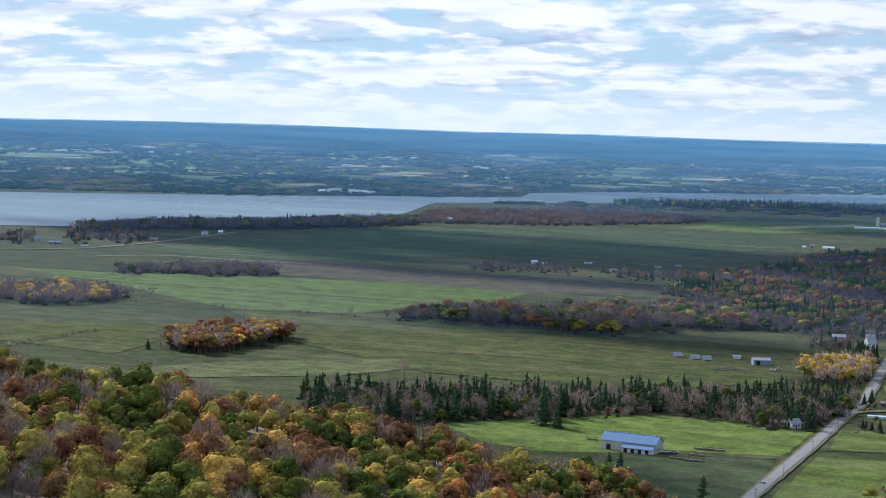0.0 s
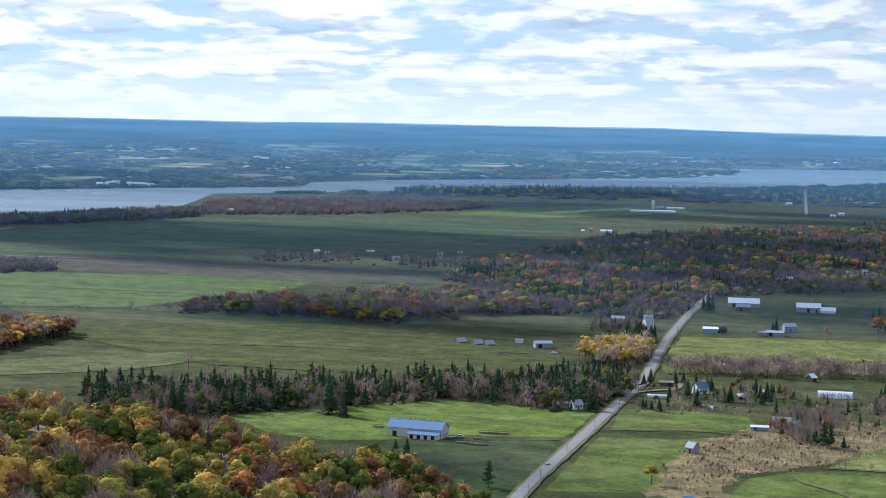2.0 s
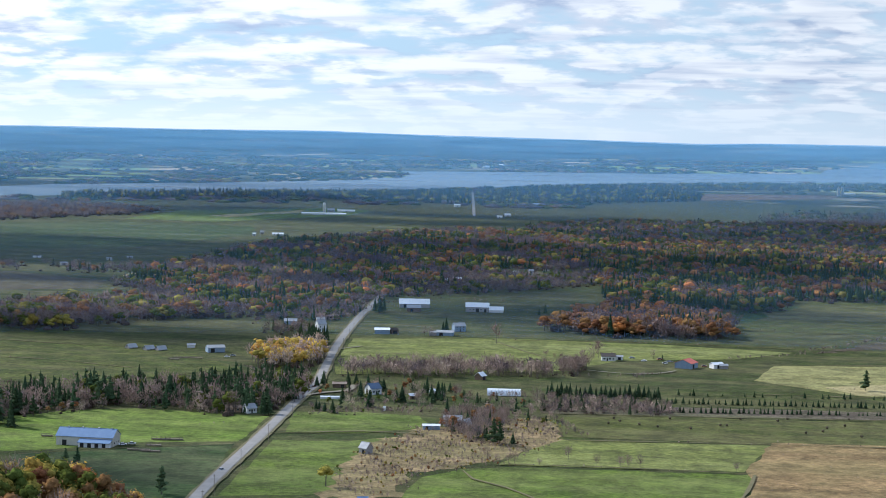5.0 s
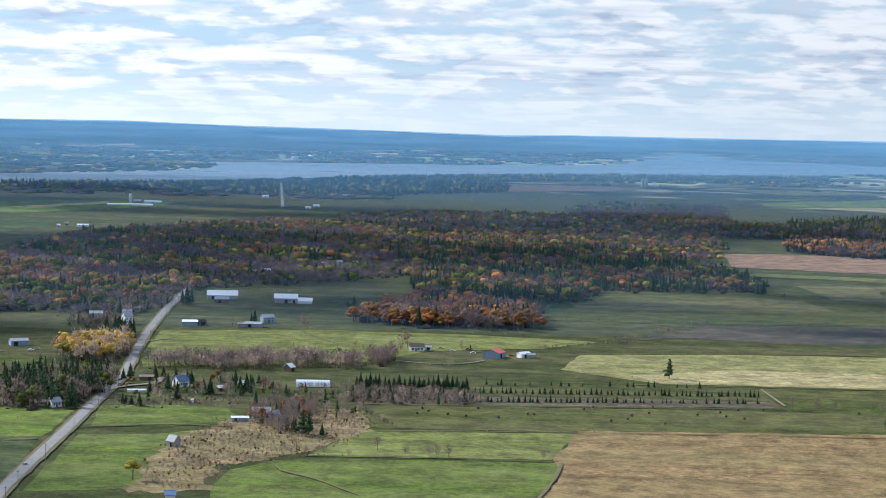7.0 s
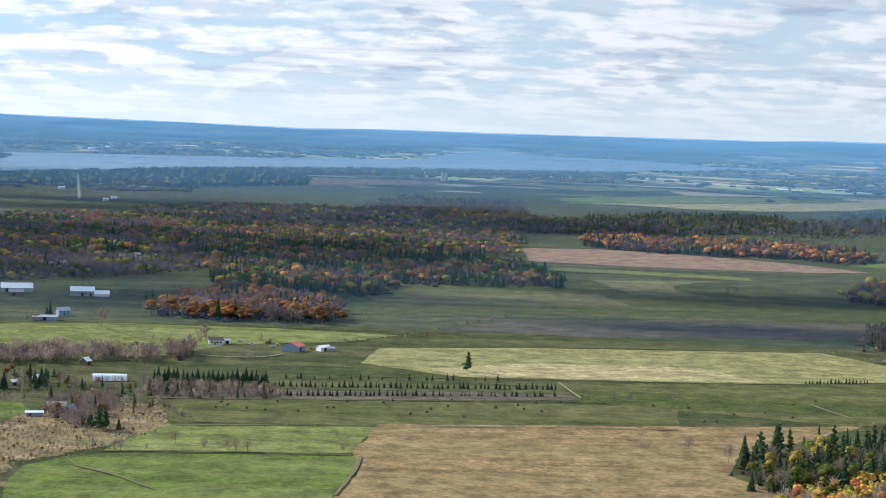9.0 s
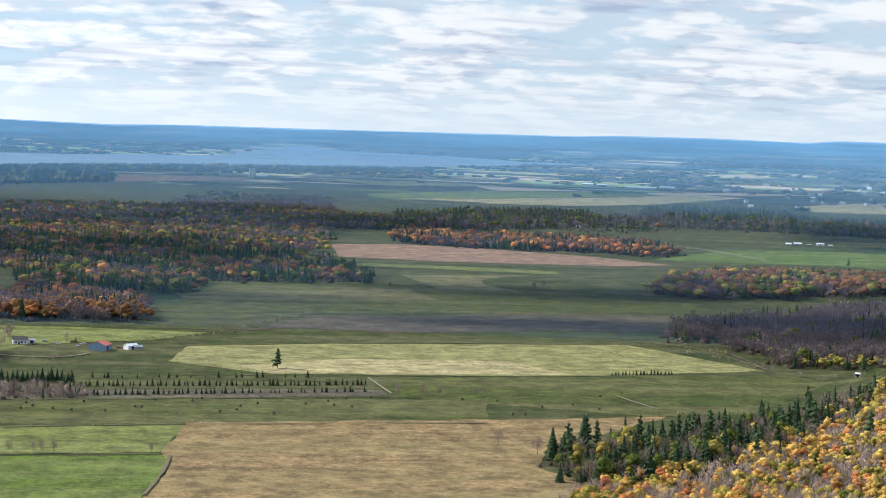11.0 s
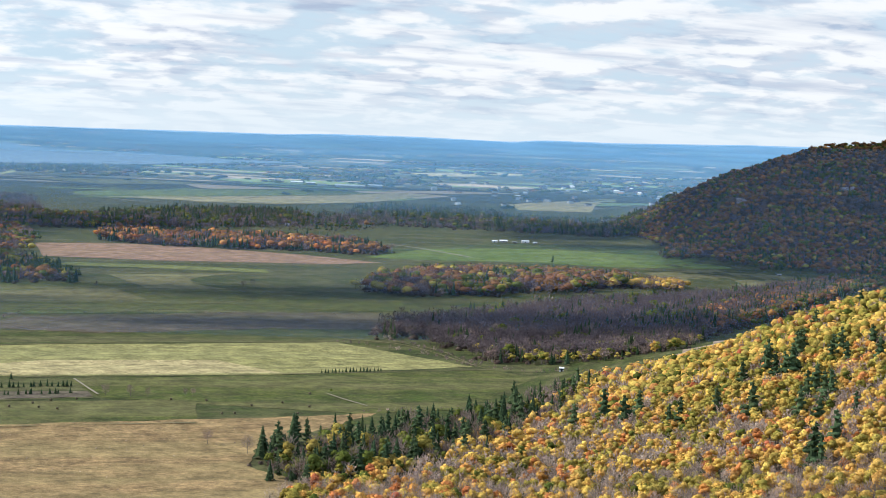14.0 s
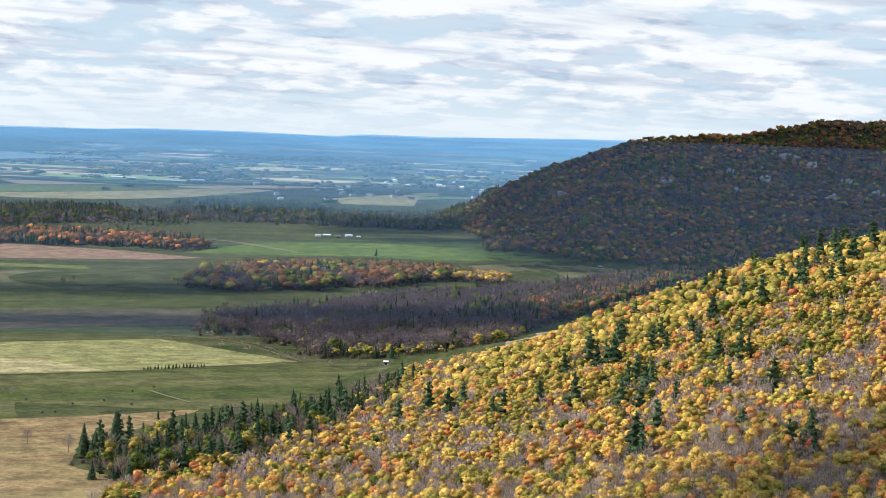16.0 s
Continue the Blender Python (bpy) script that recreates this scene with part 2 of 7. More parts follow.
def far_country():
    """Woods and fields of the far plain, in cells laid along the true plan."""
    m, n = material("far_country")
    plan = n.add("ShaderNodeAttribute", attribute_name="plan").outputs["Vector"]
    warp_ = n.add("ShaderNodeVectorMath", {0: plan, 1: n.add("ShaderNodeTexNoise", {"Vector": plan, "Scale": 0.0016, "Detail": 3.0}).outputs["Color"]}, operation="ADD").outputs[0]
    cells = n.add("ShaderNodeTexVoronoi", {"Vector": n.add("ShaderNodeMapping", {"Vector": warp_, "Scale": (0.0026, 0.0024, 0)}).outputs[0], "Scale": 1.0})
    pick = n.add("ShaderNodeSeparateColor", {0: cells.outputs["Color"]}).outputs
    broad = n.noise(n.add("ShaderNodeMapping", {"Vector": plan, "Scale": (0.00030, 0.00016, 0)}).outputs[0], 1.0, 3.0)
    xyz = n.add("ShaderNodeSeparateXYZ", {0: plan}).outputs
    reach = n.add("ShaderNodeVectorMath", {0: plan}, operation="LENGTH").outputs["Value"]
    # belts of wood and open land lie longer and flatter the farther off they are
    belt = n.add("ShaderNodeCombineXYZ", {0: n.math("MULTIPLY", n.math("ARCTAN2", xyz[0], xyz[1]), 13.0), 1: n.math("DIVIDE", 230000.0, reach), 2: 0.0}).outputs[0]
    belts, streaks = n.noise(belt, 0.9, 6.0, 0.65), n.noise(belt, 3.5, 4.0, 0.7)
    fine = n.noise(n.add("ShaderNodeMapping", {"Vector": plan, "Scale": (0.02, 0.008, 0)}).outputs[0], 1.0, 4.0, 0.7)
    wood = n.mix(n.span(n.math("ADD", n.math("MULTIPLY", belts, 0.5), n.math("MULTIPLY", streaks, 0.5)), 0.40, 0.60), (0.018, 0.034, 0.032), (0.150, 0.140, 0.085))
    field = n.mix(n.span(pick[1], 0.35, 0.6), (0.50, 0.39, 0.27), (0.23, 0.30, 0.12))
    is_field = n.span(n.math("ADD", n.math("ADD", n.math("MULTIPLY", pick[0], 0.35), n.math("MULTIPLY", belts, 0.9)), n.math("MULTIPLY", broad, 0.3)), 0.84, 0.88)
    col = n.mix(is_field, wood, field)
    finish(n, n.add("ShaderNodeBsdfPrincipled", {"Base Color": col, "Roughness": 1.0, "Specular IOR Level": 0.0}).outputs[0])
    return m


def water_material():
    m, n = material("river_water")
    plan = n.add("ShaderNodeAttribute", attribute_name="plan").outputs["Vector"]
    wave = n.noise(n.add("ShaderNodeMapping", {"Vector": plan, "Scale": (0.010, 0.05, 0)}).outputs[0], 1.0, 6.0, 0.7)
    calm = n.noise(n.add("ShaderNodeMapping", {"Vector": plan, "Scale": (0.0012, 0.004, 0)}).outputs[0], 1.0, 4.0)
    bump = n.add("ShaderNodeBump", {"Height": wave, "Strength": 0.12, "Distance": 2.0}).outputs[0]
    col = n.mix(calm, (0.11, 0.165, 0.215), (0.18, 0.235, 0.28))
    finish(n, n.add("ShaderNodeBsdfPrincipled", {"Base Color": col, "Roughness": n.span(calm, 0.3, 0.7, 0.25, 0.45), "Specular IOR Level": 0.25, "IOR": 1.5, "Normal": bump}).outputs[0])
    return m


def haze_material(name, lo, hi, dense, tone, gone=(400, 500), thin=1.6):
    """Haze painted as a tint on a clear sheet, thicker with height up to the eye's level, as more air lies behind the
    higher part.
    """
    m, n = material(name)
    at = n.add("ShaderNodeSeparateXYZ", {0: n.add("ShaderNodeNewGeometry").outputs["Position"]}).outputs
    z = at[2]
    # long flat bands vary how dense the painted haze is
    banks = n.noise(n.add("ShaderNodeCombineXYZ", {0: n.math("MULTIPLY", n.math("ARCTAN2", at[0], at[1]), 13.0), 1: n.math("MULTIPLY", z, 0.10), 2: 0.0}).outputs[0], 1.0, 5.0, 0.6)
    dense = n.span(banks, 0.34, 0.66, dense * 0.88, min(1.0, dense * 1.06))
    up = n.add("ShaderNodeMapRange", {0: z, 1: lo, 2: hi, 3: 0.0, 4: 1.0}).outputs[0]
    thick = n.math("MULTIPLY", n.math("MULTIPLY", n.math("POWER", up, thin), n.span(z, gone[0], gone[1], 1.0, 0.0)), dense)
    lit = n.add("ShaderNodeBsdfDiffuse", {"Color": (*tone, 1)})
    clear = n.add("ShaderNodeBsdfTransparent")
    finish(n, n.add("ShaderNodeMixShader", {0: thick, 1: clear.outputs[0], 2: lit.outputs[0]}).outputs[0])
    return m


GRASS = turf("meadow_grass", (0.042, 0.076, 0.014), (0.070, 0.098, 0.019), (0.068, 0.070, 0.028), 160)
TURF = {
    "barn": turf("barn_pasture", (0.130, 0.230, 0.026), (0.160, 0.250, 0.036), (0.128, 0.190, 0.030), 70),
    "bright": turf("pasture_green", (0.105, 0.190, 0.022), (0.155, 0.225, 0.036), (0.110, 0.150, 0.034), 70),
    "brightfar": turf("hay_green", (0.105, 0.205, 0.032), (0.145, 0.235, 0.044), (0.095, 0.145, 0.040), 90, 0.3, 20),
    "deep": turf("dark_pasture", (0.036, 0.090, 0.022), (0.052, 0.110, 0.028), (0.056, 0.080, 0.034), 120, 0.25, 10),
    "grass": turf("rough_meadow", (0.052, 0.094, 0.015), (0.100, 0.126, 0.024), (0.090, 0.088, 0.032), 60, 0.35, 5),
    "scrub": turf("dry_scrub", (0.215, 0.165, 0.078), (0.340, 0.240, 0.130), (0.150, 0.140, 0.050), 22, patch=0.6),
    "scrubd": turf("wet_scrub", (0.082, 0.064, 0.044), (0.112, 0.086, 0.060), (0.052, 0.060, 0.031), 50),
    "brown": turf("fallow_brown", (0.235, 0.155, 0.070), (0.285, 0.190, 0.088), (0.190, 0.150, 0.058), 80, 0.3, 3),
    "soil": turf("nursery_soil", (0.098, 0.076, 0.058), (0.125, 0.098, 0.072), (0.080, 0.098, 0.046), 30, 0.4, 4),
    "pale": turf("pale_stubble", (0.225, 0.215, 0.075), (0.265, 0.242, 0.094), (0.185, 0.195, 0.075), 90, 0.45, 2),
    "straw": turf("straw_stubble", (0.350, 0.295, 0.140), (0.400, 0.330, 0.165), (0.310, 0.280, 0.130), 90, 0.5, 2),
    "hay": turf("pale_hayfield", (0.180, 0.232, 0.056), (0.225, 0.270, 0.078), (0.150, 0.180, 0.056), 80, 0.3, 6),
    "straw2": turf("dry_hay", (0.125, 0.165, 0.055), (0.155, 0.185, 0.070), (0.105, 0.130, 0.048), 60, 0.3, 8),
    "fallow": turf("fallow_green", (0.165, 0.170, 0.075), (0.200, 0.195, 0.090), (0.130, 0.145, 0.060), 70, 0.3, 4),
    # brighter green and straw for far fields: sunlight put into the colour
    "sunfar": turf("sunlit_far_green", (0.200, 0.310, 0.065), (0.240, 0.340, 0.085), (0.210, 0.250, 0.080), 160, 0.4, 2),
    "sunstraw": turf("sunlit_far_straw", (0.430, 0.360, 0.190), (0.500, 0.420, 0.230), (0.330, 0.320, 0.130), 160, 0.5, 2),
    "soilred": turf("cut_maize", (0.265, 0.160, 0.105), (0.290, 0.180, 0.120), (0.230, 0.150, 0.095), 90, 0.3, 12),
}
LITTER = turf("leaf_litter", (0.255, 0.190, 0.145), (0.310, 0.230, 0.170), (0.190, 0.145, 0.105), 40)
# the leaf litter again in darker tones, laid on the far wooded ground
DARK_LITTER = turf("dark_litter", (0.095, 0.066, 0.052), (0.130, 0.090, 0.066), (0.070, 0.060, 0.040), 60)
FAR_GROUND, WATER = far_country(), water_material()
LEAF = {
    "yellow": foliage("leaf_yellow", (0.64, 0.435, 0.095), (0.74, 0.52, 0.14)),
    "gold": foliage("leaf_gold", (0.56, 0.335, 0.080), (0.68, 0.45, 0.12)),
    "orange": foliage("leaf_orange", (0.54, 0.215, 0.062), (0.68, 0.33, 0.115)),
    "red": foliage("leaf_red", (0.42, 0.13, 0.055), (0.52, 0.20, 0.09)),
    "rust": foliage("leaf_rust", (0.22, 0.108, 0.050), (0.32, 0.170, 0.075)),
    "olive": foliage("leaf_olive", (0.27, 0.225, 0.050), (0.45, 0.360, 0.088)),
    "green": foliage("leaf_green", (0.090, 0.115, 0.026), (0.155, 0.170, 0.040)),
    "spruce": foliage("needle_spruce", (0.036, 0.066, 0.036), (0.066, 0.096, 0.046), 0.15),
    "pine": foliage("needle_pine", (0.050, 0.086, 0.044), (0.084, 0.122, 0.058), 0.2),
    "bare": foliage("twig_bare", (0.21, 0.155, 0.135), (0.31, 0.235, 0.205), 0.35),
    # the bare twigs again, lightened to stand for sun on the slope
    "pale": foliage("twig_sunlit", (0.37, 0.285, 0.235), (0.50, 0.39, 0.325), 0.35),
    "grey": foliage("twig_grey", (0.125, 0.100, 0.106), (0.175, 0.140, 0.148), 0.35),
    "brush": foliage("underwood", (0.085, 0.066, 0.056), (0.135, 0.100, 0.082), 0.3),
}
BARK = plain("bark", (0.10, 0.085, 0.07), (0.17, 0.15, 0.13), 0.6, 0.95)

# ---------------------------------------------------------------- large structure
rings = plan_rings()
azs = np.concatenate([np.arange(-42, 42, 0.3), np.arange(42, 318, 4.0)])
ground = tagged(new("ground", grid_mesh("ground", rings, azs, True)), "green meadow plain with wooded hills, reaching to blue hills", "ground", kind="structure")
ground.data.materials.append(GRASS)
ground.data.materials.append(FAR_GROUND)
ground.data.materials.append(LITTER)
ground.data.materials.append(DARK_LITTER)
ring_of = np.repeat(np.arange(len(rings) - 1), len(azs))
mid_r, mid_a = rings[ring_of], np.radians(np.tile(azs, len(rings) - 1))
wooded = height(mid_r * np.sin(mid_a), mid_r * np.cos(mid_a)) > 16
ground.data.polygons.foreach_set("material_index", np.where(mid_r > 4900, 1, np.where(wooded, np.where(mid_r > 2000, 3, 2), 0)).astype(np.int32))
ground.data.polygons.foreach_set("use_smooth", np.ones(len(ring_of), bool))


def inside(px, py, poly):
    hit = np.zeros(len(px), bool)
    for (x0, y0), (x1, y1) in zip(poly, poly[1:] + poly[:1]):
        c = (y0 > py) != (y1 > py)
        with np.errstate(divide="ignore", invalid="ignore"):
            hit ^= c & (px < (x1 - x0) * (py - y0) / (y1 - y0) + x0)
    return hit


layer = [0]


def ragged(poly, step, wobble, rng):
    """The outline cut into short lengths with a natural unevenness."""
    out = []
    for (x0, y0), (x1, y1) in zip(poly, poly[1:] + poly[:1]):
        d = math.hypot(x1 - x0, y1 - y0)
        n = max(1, int(d / step))
        for i in range(n):
            u = i / n
            e = wobble if i else wobble * 0.3
            out.append((x0 + (x1 - x0) * u + rng.uniform(-e, e), y0 + (y1 - y0) * u + rng.uniform(-e, e)))
    return out


def sheet(name, poly, mat, label, category, step=14.0, wobble=1.2, lift=0.0):
    """A field, pond or yard: a skin laid on the ground with a ragged edge."""
    layer[0] += 1
    rng = random.Random(layer[0])
    zz = 0.06 + 0.01 * layer[0] + lift
    bm = bmesh.new()
    pts = ragged(poly, step, wobble, rng)
    x, y = np.array([p[0] for p in pts], float), np.array([p[1] for p in pts], float)
    z = np.full(len(x), zz)
    tops = [bm.verts.new((a, b, c)) for a, b, c in zip(x, y, z)]
    f = bm.faces.new(tops)
    bmesh.ops.triangulate(bm, faces=[f])
    for _ in range(4):
        long = [e for e in bm.edges if e.calc_length() > max(120, 0.05 * min(e.verts[0].co.length, e.verts[1].co.length))]
        if long:
            bmesh.ops.subdivide_edges(bm, edges=long, cuts=1)
            bmesh.ops.triangulate(bm, faces=[f for f in bm.faces if len(f.verts) > 3])
    co = np.array([v.co for v in bm.verts])
    px, py, pz, _ = drawn(co[:, 0], co[:, 1], np.full(len(co), zz))
    me = bpy.data.meshes.new(name)
    for v, a, b, c in zip(bm.verts, px, py, pz):
        v.co = (a, b, c)
    bmesh.ops.recalc_face_normals(bm, faces=bm.faces)
    if bm.faces and sum(f.normal.z for f in bm.faces) < 0:
        bmesh.ops.reverse_faces(bm, faces=bm.faces)
    bm.to_mesh(me)
    bm.free()
    at = me.attributes.new("plan", "FLOAT_VECTOR", "POINT")
    at.data.foreach_set("vector", co.astype(np.float32).ravel())
    me.materials.append(mat)
    return tagged(new(name, me), label, category, kind="structure")


sheet("pasture", [(-453, 980), (-419, 1031), (-384, 1073), (-348, 1094), (-263, 1086), (-258, 994), (-316, 973), (-344, 944), (-370, 929), (-407, 938)], TURF["barn"], "bright green grazed pasture by the barn", "field")
sheet("pasture", [(-359, 924), (-258, 986), (-235, 829), (-252, 795), (-334, 860)], TURF["deep"], "dark green pasture", "field")
sheet("pasture", [(-228, 843), (-232, 890), (-241, 1003), (-199, 1012), (-164, 1045), (-177, 997), (-186, 939), (-179, 860)], TURF["bright"], "green grazed pasture by the road", "field")
sheet("pasture", [(-255, 1108), (-213, 1117), (-178, 1113), (-163, 1073), (-198, 1039), (-240, 1030)], TURF["bright"], "bright green grazed pasture", "field")
sheet("scrubland", [(-191, 1002), (-165, 1073), (-100, 1131), (-81, 1032), (-119, 964), (-152, 918), (-147, 860), (-182, 848)], TURF["scrub"], "dry tan scrub and weeds", "field", 7.0, 5.0)
sheet("pasture", [(-140, 826), (-146, 879), (-144, 914), (-128, 942), (-106, 953), (17, 963), (18, 947), (5, 869), (3, 845)], TURF["bright"], "bright green grazed pasture", "field")
sheet("hayfield", [(-113, 958), (-103, 1000), (-86, 1048), (-42, 1051), (28, 1059), (13, 971)], TURF["hay"], "pale yellow-green mown hayfield", "field")
sheet("meadow", [(-100, 1131), (-25, 1152), (127, 1166), (220, 1170), (205, 1091), (28, 1063), (-87, 1058)], TURF["grass"], "rough green meadow with dry patches", "field")
sheet("fallow_field", [(29, 1069), (149, 1083), (253, 1096), (319, 1109), (215, 982), (204, 932), (222, 884), (194, 833), (1, 830), (17, 931), (14, 973)], TURF["brown"], "brown fallow field with dry weeds", "field", 10.0, 2.0)
sheet("nursery_bed", [(-110, 1169), (-19, 1195), (95, 1208), (157, 1209), (157, 1185), (-26, 1156), (-108, 1143)], TURF["soil"], "dark soil strip of the tree nursery", "field")
sheet("stubble_field", [(22, 1340), (39, 1433), (138, 1461), (393, 1489), (457, 1333), (300, 1289), (91, 1281)], TURF["pale"], "pale yellow-green stubble field", "field")
sheet("stubble_field", [(91, 1284), (70, 1320), (146, 1368), (271, 1370), (304, 1298)], TURF["straw"], "straw-coloured cut stubble", "field")
sheet("meadow", [(151, 1270), (295, 1285), (466, 1315), (483, 1269), (376, 1120), (308, 1108), (162, 1181)], TURF["grass"], "rough green meadow with dry patches", "field")
sheet("hayfield", [(-280, 1354), (-297, 1511), (-176, 1554), (-50, 1550), (56, 1525), (10, 1466), (-75, 1428), (-98, 1387), (-120, 1347), (-211, 1311), (-264, 1286)], TURF["hay"], "pale yellow-green mown hayfield", "field")
sheet("pasture", [(-5, 1860), (64, 1946), (244, 2006), (264, 1979), (376, 2030), (319, 1714), (132, 1699), (31, 1689)], TURF["deep"], "dark green pasture", "field")
sheet("meadow", [(-20, 1604), (129, 1707), (341, 1727), (531, 1763), (578, 1923), (446, 1985), (253, 2049), (92, 2008)], TURF["grass"], "rough green meadow with dry patches", "field")
sheet("fallow_field", [(298, 2152), (490, 2212), (487, 2109), (428, 1987), (316, 1974)], TURF["fallow"], "dull green fallow strip", "field")
sheet("fallow_field", [(36, 1877), (279, 1972), (296, 1851), (137, 1811), (46, 1808)], TURF["fallow"], "dull green fallow strip", "field")
sheet("maize_field", [(270, 2695), (384, 2726), (483, 2678), (620, 2554), (696, 2424), (616, 2381), (395, 2390), (255, 2434)], TURF["soilred"], "pinkish tan cut maize field", "field")
sheet("marsh", [(71, 1525), (157, 1673), (341, 1727), (495, 1735), (463, 1586), (364, 1593), (211, 1547), (129, 1576)], TURF["scrubd"], "dark brown wet scrub", "field", 7.0, 5.0)
sheet("pasture", [(783, 2722), (1031, 2920), (1325, 2924), (1351, 2622), (1104, 2413), (948, 2448), (747, 2539)], TURF["deep"], "dark green pasture", "field")
sheet("fallow_field", [(1032, 2327), (1235, 2449), (1362, 2365), (1126, 2120), (971, 2087)], TURF["fallow"], "dull green fallow strip", "field")
sheet("pasture", [(-1368, 2032), (-1416, 2345), (-1366, 2797), (-1199, 3081), (-1036, 3209), (-805, 3174), (-735, 2936), (-818, 2539), (-1004, 2372), (-1088, 2072), (-1174, 1959)], TURF["deep"], "dark green pasture", "field")
sheet("hayfield", [(-1312, 1676), (-1201, 1698), (-1035, 1787), (-906, 1832), (-749, 1834), (-736, 1742), (-786, 1499), (-891, 1460), (-1139, 1611)], TURF["brightfar"], "light green mown hayfield", "field")
sheet("fallow_field", [(-1227, 1918), (-1125, 2052), (-949, 2008), (-802, 2066), (-664, 1986), (-643, 1886), (-739, 1826), (-906, 1832), (-1054, 1820)], TURF["scrubd"], "dull brown fallow field with dry weeds", "field", 10.0, 2.0)
sheet("meadow", [(-1029, 1316), (-948, 1401), (-799, 1221), (-778, 1123), (-889, 1137)], TURF["grass"], "rough green meadow with dry patches", "field")
sheet("meadow", [(-891, 1460), (-752, 1500), (-575, 1488), (-433, 1413), (-331, 1295), (-417, 1187), (-555, 1179), (-732, 1284)], TURF["grass"], "rough green meadow with dry patches", "field")
sheet("hayfield", [(-726, 1068), (-692, 1137), (-608, 1233), (-568, 1206), (-596, 1124), (-678, 1043)], TURF["straw2"], "dry pale hay meadow", "field")
sheet("hayfield", [(509, 4394), (1029, 5282), (1326, 5425), (1496, 5301), (1081, 4785), (725, 4415)], TURF["brightfar"], "light green mown hayfield", "field")
sheet("stubble_field", [(763, 4319), (1170, 4846), (1641, 5447), (1246, 4564), (973, 4305)], TURF["straw"], "straw-coloured cut stubble", "field")
sheet("stubble_field", [(532, 5811), (901, 5937), (1112, 5712), (720, 5384)], TURF["pale"], "pale yellow-green stubble field", "field")
sheet("maize_field", [(-274, 5050), (-81, 5702), (326, 5833), (207, 5405), (-183, 4954)], TURF["soilred"], "pinkish tan cut maize field", "field")
sheet("stubble_field", [(1612, 4331), (1924, 4736), (2068, 4649), (1818, 4326)], TURF["straw"], "straw-coloured cut stubble", "field")
sheet("hayfield", [(-1076, 3313), (-1085, 3690), (-846, 3995), (-733, 3919), (-739, 3653), (-903, 3288)], TURF["brightfar"], "light green mown hayfield", "field")
sheet("stubble_field", [(-976, 3512), (-870, 3880), (-845, 3717), (-905, 3457)], TURF["straw"], "straw-coloured cut stubble", "field")
sheet("stubble_field", [(-666, 2014), (-674, 2111), (-631, 2114), (-601, 2047), (-624, 1975)], TURF["straw"], "straw-coloured cut stubble", "field")
sheet("hayfield", [(562, 1569), (625, 1557), (642, 1605), (593, 1616)], TURF["brightfar"], "light green mown hayfield", "field")
sheet("hayfield", [(253, 2282), (387, 2251), (497, 2214), (505, 2267), (396, 2306), (273, 2333)], TURF["hay"], "pale yellow-green mown hayfield", "field")
sheet("hayfield", [(902, 4629), (1253, 5126), (1609, 5341), (1403, 4968), (1037, 4588)], TURF["hay"], "pale yellow-green mown hayfield", "field")
sheet("hayfield", [(697, 2525), (864, 2746), (1068, 2806), (1154, 2716), (1322, 2617), (1224, 2423), (1029, 2419), (945, 2481), (790, 2485)], TURF["brightfar"], "light green mown hayfield", "field")

sheet("hayfield", [(567, 4739), (857, 5097), (1301, 5330), (1215, 4976), (773, 4596), (543, 4537)], TURF["sunfar"], "green field by the far town, brightened for sunlight", "field")
sheet("stubble_field", [(606, 4468), (876, 4638), (1201, 4917), (1619, 5379), (1657, 5238), (1279, 4574), (1068, 4370), (821, 4349)], TURF["sunstraw"], "pale stubble by the far town, brightened for sunlight", "field")
sheet("stubble_field", [(1700, 4727), (2046, 5141), (2255, 5041), (2033, 4566), (1590, 4339)], TURF["sunstraw"], "pale stubble by the far town, brightened for sunlight", "field")
sheet("stubble_field", [(2524, 8366), (3449, 9434), (3199, 8668), (2651, 7924), (2403, 7851)], TURF["sunstraw"], "pale stubble by the far town, brightened for sunlight", "field")
sheet("maize_field", [(-334, 5012), (-234, 5447), (94, 5740), (330, 5834), (294, 5484), (-67, 5092)], TURF["soilred"], "pinkish tan cut maize field", "field")

RIVER = [(-1870, 2190), (-1709, 2369), (-1620, 2736), (-1552, 3105), (-1658, 3430), (-1799, 3811), (-1551, 4313), (-1288, 4686), (-943, 5207), (-754, 5681), (-757, 5697), (-286, 6617), (341, 7469), (804, 7693), (1045, 7836), (1763, 9076), (2480, 10169), (2042, 10517), (1925, 11777), (1468, 11556), (1193, 12686), (1305, 15084), (1088, 14575), (869, 12263), (526, 10602), (459, 9522), (-368, 8481), (-846, 8210), (-1345, 7747), (-1217, 7198), (-1161, 6748), (-1249, 6273), (-1567, 5515), (-1619, 5502), (-1853, 5059), (-1927, 4681), (-1832, 4396), (-2125, 3813), (-2303, 3523), (-2641, 3091)]
sheet("river", RIVER, WATER, "broad grey-blue river between wooded shores", "water", 200, 10)


